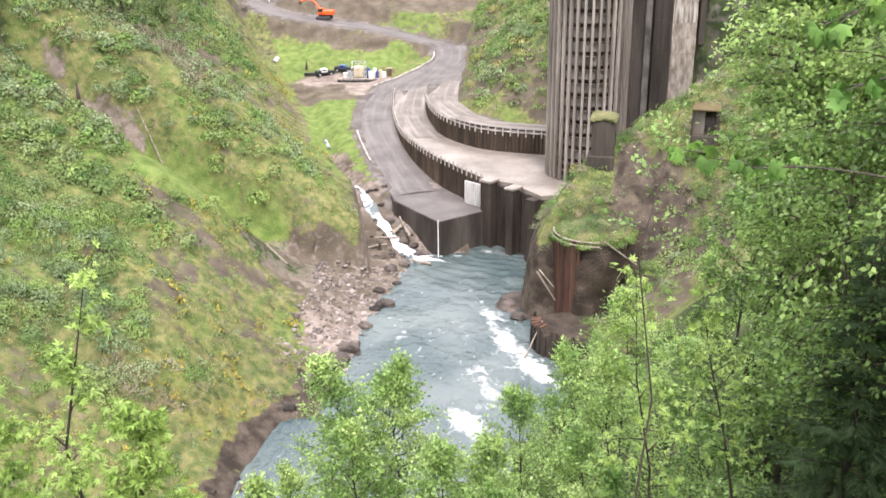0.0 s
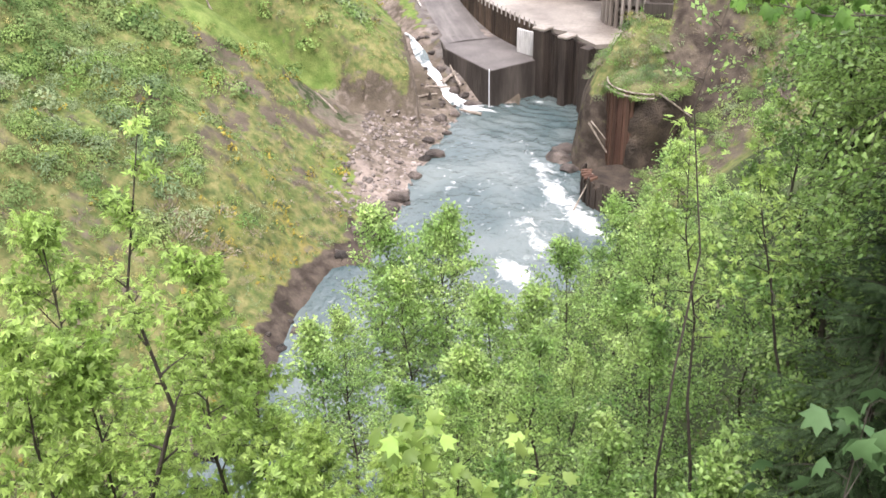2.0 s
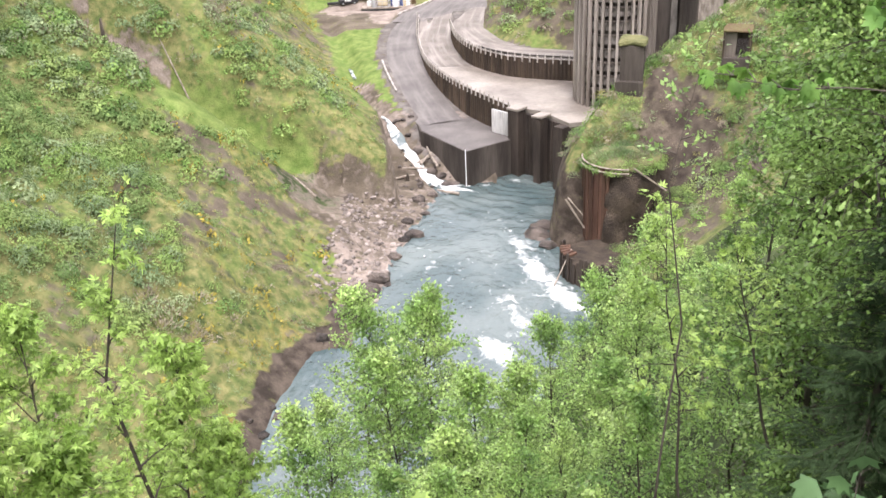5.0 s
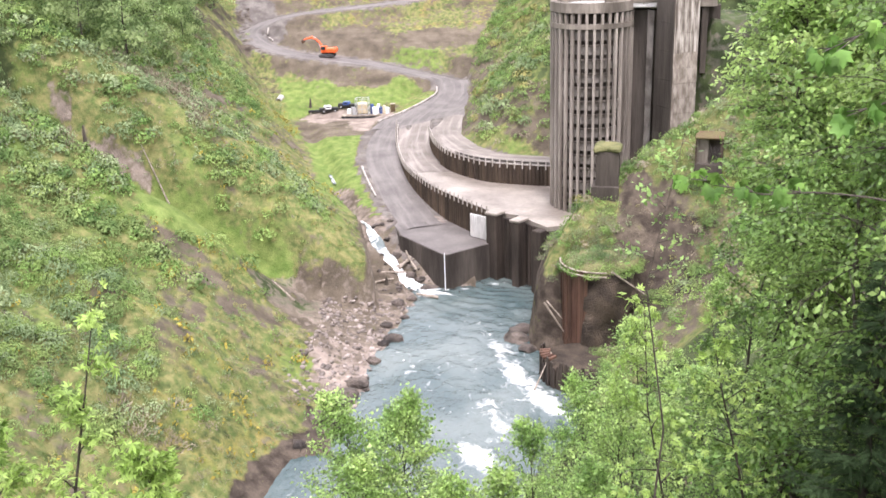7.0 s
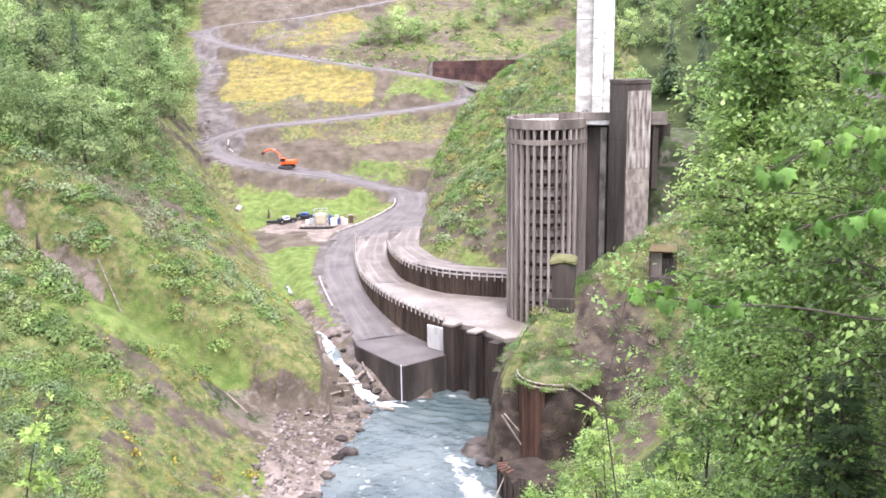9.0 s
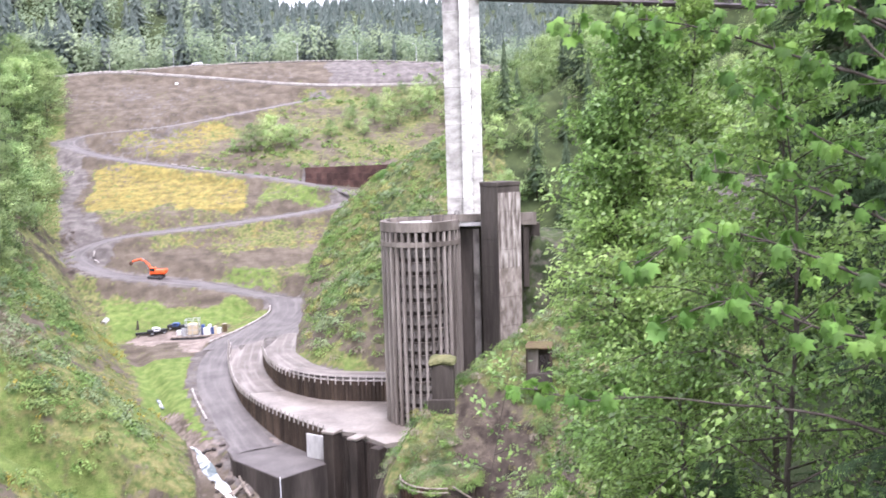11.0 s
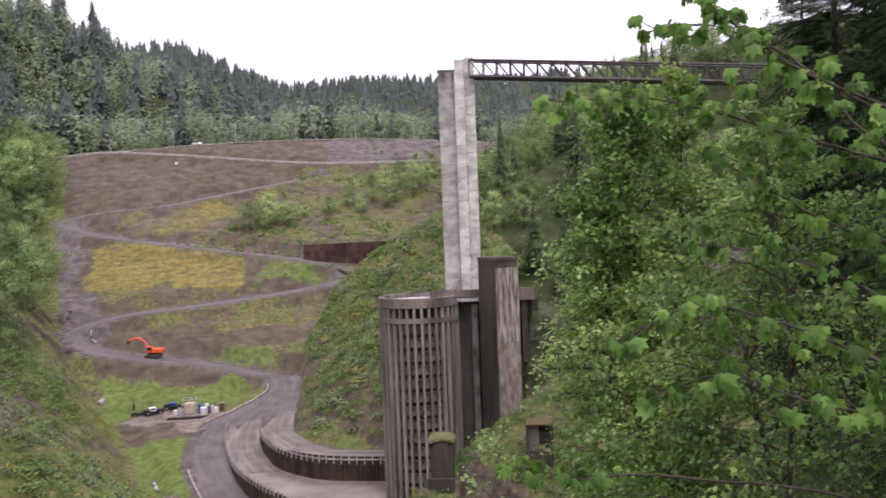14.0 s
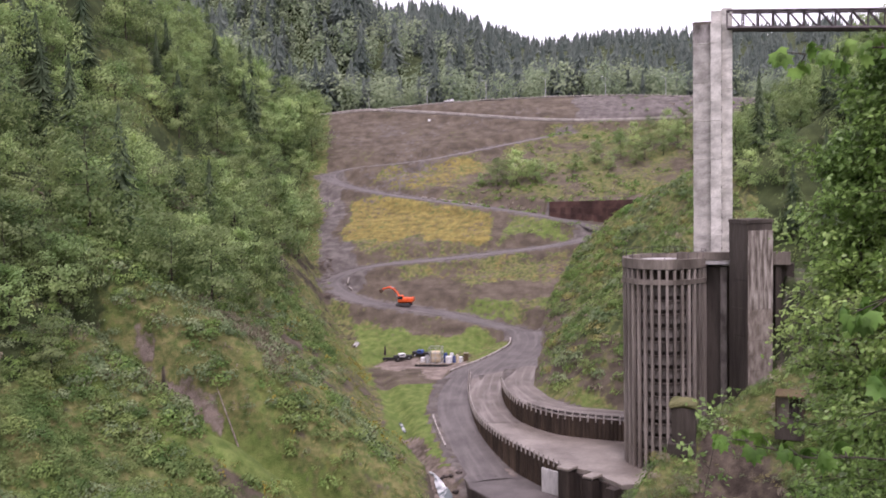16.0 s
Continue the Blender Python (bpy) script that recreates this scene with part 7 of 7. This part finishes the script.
# ---- vehicles and plant ----
def wheel(owner, at, r=0.4, w=0.28):
    bm = bmesh.new()
    bmesh.ops.create_cone(bm, cap_ends=True, segments=18, radius1=r, radius2=r, depth=w, matrix=pose(*at, 90, 0, 0))
    wh = part("wheel", bm, M_BLACK, owner, "black tyre")
    bm = bmesh.new()
    bmesh.ops.create_cone(bm, cap_ends=True, segments=12, radius1=r * 0.55, radius2=r * 0.5, depth=w + 0.03, matrix=pose(*at, 90, 0, 0))
    part("rim", bm, M_GALV, wh)


def pickup(at, turn, paint, label, bed=True):
    t = thing("pickup_truck" if bed else "van", at, label, "pickup" if bed else "van", turn=turn)
    part("chassis", boxed((5.3, 1.85, 0.45), Matrix.Translation((0, 0, 0.45)), 0.08), M_BLACK, t)
    part("bonnet", boxed((1.5, 1.85, 0.55), Matrix.Translation((1.9, 0, 0.85)), 0.12), M_BLACK if bed else paint, t)
    part("cab", boxed((1.9 if bed else 3.4, 1.8, 1.05), Matrix.Translation((0.3 if bed else -0.5, 0, 0.85)), 0.22), paint, t)
    part("windscreen", boxed((0.1, 1.5, 0.5), pose(1.2, 0, 1.3, 0, -25, 0), 0.03), M_GLASS, t)
    for s in (-1, 1):
        part("side_window", boxed((1.3, 0.06, 0.4), Matrix.Translation((0.3, s * 0.9, 1.35)), 0.02), M_GLASS, t)
    if bed:
        part("bed", boxed((1.9, 1.85, 0.4), Matrix.Translation((-1.65, 0, 0.85)), 0.06), M_BLACK, t)
    for x in (-1.6, 1.7):
        for y in (-0.85, 0.85):
            wheel(t, (x, y, 0.4))
    t.scale = (0.74, 0.74, 0.74)
    return t


pickup((-22.9, 198.6, ground_z(-22.9, 198.6)), 200, M_WHITE, "pickup truck with white cab and black bed on the pad")
pickup((-19.0, 199.6, ground_z(-19.0, 199.6)), 165, M_BLUE, "pickup truck with dark blue cab on the gravel pad")
pickup((-20.6, 344.2, ground_z(-20.6, 344.2) + 0.2), 185, M_WHITE, "white van parked on the dam crest", bed=False)

z0 = ground_z(-14.5, 195.8)
trailer = thing("flatbed_trailer", (-14.3, 195.6, z0), "long dark flatbed trailer on the gravel pad", "trailer", turn=-3.0)
part("deck", boxed((11.2, 2.5, 0.3), Matrix.Translation((0, 0, 0.9)), 0.04), M_WOOD, trailer)
for s in (-1, 1):
    part("side_beam", boxed((11.2, 0.15, 0.45), Matrix.Translation((0, s * 1.2, 0.5)), 0.02), M_BLACK, trailer)
for x in (-4.2, -3.2, 3.6, 4.6):
    for y in (-1.0, 1.0):
        wheel(trailer, (x, y, 0.42), 0.42)
z1 = z0 + 1.2
tank = thing("frame_tank", (-15.6, 195.7, z1), "beige square tank in an open frame", "tank", turn=-3.0)
part("tank", boxed((1.9, 1.6, 2.3), Matrix.Translation((0, 0, 0.1)), 0.2), M_BEIGE, tank)
for px in (-1.35, 0, 1.35):
    for py in (-1.15, 1.15):
        part("frame_post", boxed((0.1, 0.1, 3.2), Matrix.Translation((px, py, 0)), 0.01), M_GALV, tank)
for z in (0.05, 1.1, 2.1, 3.15):
    for s in (-1, 1):
        part("frame_rail", boxed((2.8, 0.1, 0.1), Matrix.Translation((0, s * 1.15, z)), 0.01), M_GALV, tank)
        part("frame_rail", boxed((0.1, 2.3, 0.1), Matrix.Translation((s * 1.35, 0, z)), 0.01), M_GALV, tank)
for x, r, h, material, lab in ((-12.9, 0.7, 1.4, M_WHITE, "white round tank on the trailer"), (-11.6, 0.55, 1.3, M_BLUE, "blue drum on the trailer"),
                               (-10.6, 0.6, 1.2, M_WHITE, "white round tank on the trailer"), (-18.4, 0.5, 1.0, M_WHITE, "white drum on the trailer"), (-17.4, 0.45, 1.6, M_GALV, "grey cylinder on the trailer"),
                               (-13.6, 0.4, 2.0, M_BLUE, "tall blue cylinder on the trailer"), (-12.3, 0.35, 1.9, M_WHITE, "tall white cylinder on the trailer"), (-11.1, 0.35, 1.7, M_BEIGE, "beige cylinder on the trailer")):
    d = thing("drum", (x, 195.6 + 0.7 * math.sin(3 * x), z1), lab, "drum", "drums on the trailer")
    bm = bmesh.new()
    bmesh.ops.create_cone(bm, cap_ends=True, segments=20, radius1=r, radius2=r, depth=h, matrix=Matrix.Translation((0, 0, h / 2)))
    bmesh.ops.bevel(bm, geom=[e for e in bm.edges if abs(e.verts[0].co.z - e.verts[1].co.z) < 1e-5], offset=0.06, segments=2, affect="EDGES")
    part("body", bm, material, d)
    for z in (0.35, 0.7):
        part("hoop", ring(bmesh.new(), r - 0.01, r + 0.03, h * z, h * z + 0.06, 20), M_GALV, d)
crate = thing("crate", (-9.3, 196.0, z1 - 0.2), "brown upright crate on the trailer's end", "crate")
part("box", boxed((0.9, 0.9, 2.0), None, 0.04), M_ROOF, crate)
part("lid", boxed((1.0, 1.0, 0.1), Matrix.Translation((0, 0, 2.0)), 0.02), M_WOOD, crate)
beam = thing("steel_beam", (-25.2, 198.3, ground_z(-25.2, 198.3)), "dark steel beam on timber blocks", "beam", turn=8)
part("beam", boxed((4.0, 0.5, 0.5), Matrix.Translation((0, 0, 0.25)), 0.05), M_BLACK, beam)
for x in (-1.5, 1.5):
    part("timber_block", boxed((0.3, 0.9, 0.25), Matrix.Translation((x, 0, 0)), 0.02), M_WOOD, beam)

marker = thing("survey_marker", (-26.2, 322.4, ground_z(-26.2, 322.4)), "small white survey marker board on the dam face", "marker")
part("board", boxed((1.0, 0.12, 0.7), Matrix.Translation((0, 0, 0.5)), 0.02), M_WHITE, marker)
for px in (-0.35, 0.35):
    part("leg", boxed((0.08, 0.08, 0.55)  , Matrix.Translation((px, 0, 0)), 0.01), M_WOOD, marker)

# excavator, arm stretched over the road
ez = float(ROAD3["face"][np.argmin((ROAD3["face"][:, 0] + 25) ** 2 + (ROAD3["face"][:, 1] - 218) ** 2), 2]) + 0.15
ex = thing("excavator", (-24.6, 218.3, ez), "orange tracked excavator with its arm stretched out", "excavator", turn=172.0)
for s in (-1, 1):
    bm = boxed((3.9, 0.65, 0.85), Matrix.Translation((0, s * 1.2, 0)), 0.3)
    tr = part("track", bm, M_BLACK, ex, "black crawler track")
    for k in range(5):
        bm = bmesh.new()
        bmesh.ops.create_cone(bm, cap_ends=True, segments=12, radius1=0.22, radius2=0.22, depth=0.72, matrix=pose(-1.4 + 0.7 * k, s * 1.2, 0.3, 90, 0, 0))
        part("roller", bm, M_STEEL, tr)
part("turntable", boxed((2.2, 2.0, 0.35), Matrix.Translation((0, 0, 0.8)), 0.05), M_BLACK, ex)
part("house", boxed((3.3, 2.6, 1.1), Matrix.Translation((-0.6, 0, 1.1)), 0.18), M_ORANGE, ex, "orange engine house")
part("counterweight", boxed((0.8, 2.6, 1.25), Matrix.Translation((-2.2, 0, 1.05)), 0.3), M_ORANGE, ex)
cab_part = part("cab", boxed((1.5, 1.0, 1.75), Matrix.Translation((0.6, 0.8, 1.1)), 0.15), M_ORANGE, ex)
part("cab_window", boxed((1.2, 1.05, 0.8), Matrix.Translation((0.65, 0.8, 1.85)), 0.05), M_GLASS, cab_part, "dark cab glass")
bm = bmesh.new()
for a, b, w in (((0.9, 0, 1.6), (1.7, 0, 3.4), 0.4), ((1.7, 0, 3.4), (2.7, 0, 4.4), 0.38), ((2.7, 0, 4.4), (3.7, 0, 4.7), 0.34)):
    rod(bm, a, b, w * 0.75, w * 0.65, sides=4)
part("boom", bm, M_ORANGE, ex)
part("stick", rod(bmesh.new(), (3.3, 0, 4.9), (5.7, 0, 4.3), 0.28, 0.2, sides=4), M_ORANGE, ex)
part("ram", rod(bmesh.new(), (1.5, 0, 1.6), (2.1, 0, 3.6), 0.09, sides=8), M_GALV, ex)
part("stick_ram", rod(bmesh.new(), (2.7, 0, 4.75), (3.6, 0, 5.0), 0.08, sides=8), M_GALV, ex)
part("bucket", boxed((0.8, 1.0, 0.9), pose(5.8, 0, 3.5, 0, 25, 0), 0.2), M_RUST, ex, "rusty steel bucket")
ex.scale = (0.9, 0.9, 0.92)

# pale culvert pipe on the left
pipe = thing("culvert_pipe", (-34.0, 202.9, ground_z(-34.0, 202.9)), "short white culvert pipe end in the bank", "pipe", turn=70)
part("pipe", ring(bmesh.new(), 0.45, 0.56, 0, 1.5, 20), M_CONC, pipe)
part("collar", ring(bmesh.new(), 0.55, 0.64, 1.3, 1.52, 20), M_CONC, pipe)
pipe.rotation_euler[1] = radians(70)

# ---- rocks, driftwood and stumps ----
def boulder(seed, r, flat=0.7):
    g = np.random.default_rng(seed)
    bm = bmesh.new()
    bmesh.ops.create_icosphere(bm, subdivisions=2, radius=1.0)
    off = Vector(g.uniform(0, 50, 3))
    for v in bm.verts:
        n = noise.noise(v.co * 1.1 + off) * 0.5 + noise.noise(v.co * 2.7 + off) * 0.22
        v.co = v.co * (1 + n)
        v.co = Vector((v.co.x * r * 1.2, v.co.y * r, v.co.z * r * flat))
    return bm


rocks = [(-6.7, 108.8, 1.0), (-7.6, 112.5, 0.7), (-5.4, 115.5, 0.55), (-8.7, 102.6, 0.8), (-10.2, 96.4, 1.1), (-11.4, 93.6, 1.2), (-12.4, 91.2, 0.9), (-6.4, 119.4, 0.8), (-4.6, 121.4, 0.7),
         (-2.3, 125.6, 1.1), (-4.9, 129.0, 0.8), (-6.9, 133.4, 0.7), (8.9, 107.4, 1.6), (9.8, 104.6, 1.1), (-3.4, 128.2, 0.6), (9.6, 110.2, 1.4), (-13.6, 88.6, 1.0)]
rock_label = "rough brown boulder at the water's edge"
for i, (x, y, r) in enumerate(rocks):
    b = part("boulder", boulder(600 + i, r), M_ROCK, None, rock_label)
    b.location = (x, y, max(ground_z(x, y), -0.3) + 0.15 * r)
    tagged(b, rock_label, "boulder", "boulders by the pool")
peb = []
tiny = []
for k in range(5):
    bm = boulder(640 + k, 1.0)
    bmesh.ops.triangulate(bm, faces=bm.faces[:])
    bm.verts.ensure_lookup_table()
    tiny.append((np.array([v.co for v in bm.verts]), np.array([[v.index for v in f.verts] for f in bm.faces])))
    bm.free()
g = np.random.default_rng(9)
for _ in range(1700):
    x, y = g.uniform(-18, -3), g.uniform(90, 132)
    d = float(-side_dist(np.array(x), np.array(y), LEFT_TOE))
    if d < 7 and y < 117.5 + 2.5 * (x > -9) and float(-side_dist(np.array(x), np.array(y), SHORE)) > 0.2:
        peb.append((tiny[int(g.integers(5))], (x, y, ground_z(x, y), 0.1 + 0.28 * g.random() ** 2.5, g.uniform(0, 6.28))))
bank = []
for _ in range(300):
    x, y = g.uniform(-30, -4), g.uniform(44, 122)
    d = float(-side_dist(np.array(x), np.array(y), LEFT_TOE))
    if -1.6 < d < 3.2 and (y < 95 or abs(float(side_dist(np.array(x), np.array(y), SHORE))) < 0.9):
        bank.append((tiny[int(g.integers(5))], (x, y, ground_z(x, y), 0.25 + 0.75 * g.random() ** 2, g.uniform(0, 6.28))))
for _ in range(80):
    x, y = g.uniform(-11, -1.5), g.uniform(122, 141)
    if float(-side_dist(np.array(x), np.array(y), LEFT_TOE)) < -1.0:
        bank.append((tiny[int(g.integers(5))], (x, y, ground_z(x, y), 0.1 + 0.38 * g.random() ** 2.2, g.uniform(0, 6.28))))
joined("bank_rocks", bank, M_ROCK, "dark wet broken rocks along the river bank", "rocks")
joined("beach_stones", peb, M_PEBBLE, "grey-brown stones strewn on the muddy beach", "stones")

for x, y, length, turn, tilt, r, lab in ((-5.2, 131.0, 5.5, 65, 6, 0.22, "pale driftwood log jammed by the stream"), (-6.1, 130.2, 4.2, 30, 12, 0.18, "weathered driftwood log in the log jam"),
                                         (-4.7, 130.4, 4.6, 110, 18, 0.2, "pale driftwood log standing in the log jam"), (-7.2, 128.4, 3.6, -10, 3, 0.2, "dark wet log across the stream"),
                                         (-8.6, 127.0, 3.0, 20, 2, 0.2, "grey log on the stream bank"), (-2.4, 122.2, 3.2, 160, 4, 0.24, "dark sunken log at the pool's edge")):
    lg = thing("driftwood_log", (x, y, max(ground_z(x, y), 0) + 0.25), lab, "log", "logs by the stream", turn)
    bm = bmesh.new()
    rod(bm, (-length / 2, 0, 0), (0, 0.1, math.sin(radians(tilt)) * length / 2), r, r * 0.9, 8)
    rod(bm, (0, 0.1, math.sin(radians(tilt)) * length / 2), (length / 2, 0, math.sin(radians(tilt)) * length), r * 0.9, r * 0.6, 8)
    part("log", bm, M_WOOD, lg)
for x, y, h, lab in ((-44.2, 116.9, 3.9, "dead grey snag on the bare slip"), (-40.4, 115.3, 2.2, "broken stump on the grassy slope"), (-8.2, 125.4, 1.4, "washed-out root stump on the mud"),
                     (-27.0, 200.5, 2.0, "dark stump at the slope's end")):
    sg = thing("stump", (x, y, ground_z(x, y) - 0.2), lab, "stump")
    bm = bmesh.new()
    rod(bm, (0, 0, 0), (0.1, 0, h * 0.6), 0.3, 0.22, 8)
    rod(bm, (0.1, 0, h * 0.6), (0.05, 0.1, h), 0.22, 0.1, 8)
    for k in range(5):
        a = k * 1.26
        rod(bm, (0, 0, 0.35), (0.8 * math.cos(a), 0.8 * math.sin(a), -0.1), 0.14, 0.05, 6)
    part("stump_wood", bm, M_BARK, sg)
for x, y, length, turn, lab in ((-26.5, 116.2, 4.5, 150, "bleached fallen branch on the grassy slope"), (-20.6, 113.2, 3.4, 150, "bleached stick on the slope"), (-36.0, 117.6, 5.0, 155, "dark fallen log beside the slip")):
    lg = thing("fallen_branch", (x, y, 0), lab, "branch")
    a = radians(turn)
    p0, p1 = (x - math.cos(a) * length / 2, y - math.sin(a) * length / 2), (x + math.cos(a) * length / 2, y + math.sin(a) * length / 2)
    part("branch", rod(bmesh.new(), (p0[0] - x, p0[1] - y, ground_z(*p0) + 0.15), (p1[0] - x, p1[1] - y, ground_z(*p1) + 0.15), 0.14, 0.07, 7), M_WOOD, lg)

tufts = []
g = np.random.default_rng(31)
for _ in range(300):
    a, q = g.uniform(0, 6.28), 5.1 * math.sqrt(g.random())
    tufts.append((close[int(g.integers(6))], (18.5 + q * math.cos(a), 105.5 + q * math.sin(a), 10.6 + 1.2 * (1 - (q / 4.6) ** 2), g.uniform(0.4, 0.95), g.uniform(0, 6.28))))
joined("cell_brush", tufts, M_BRUSH, "rough grass and brush on top of the cell", "brush")
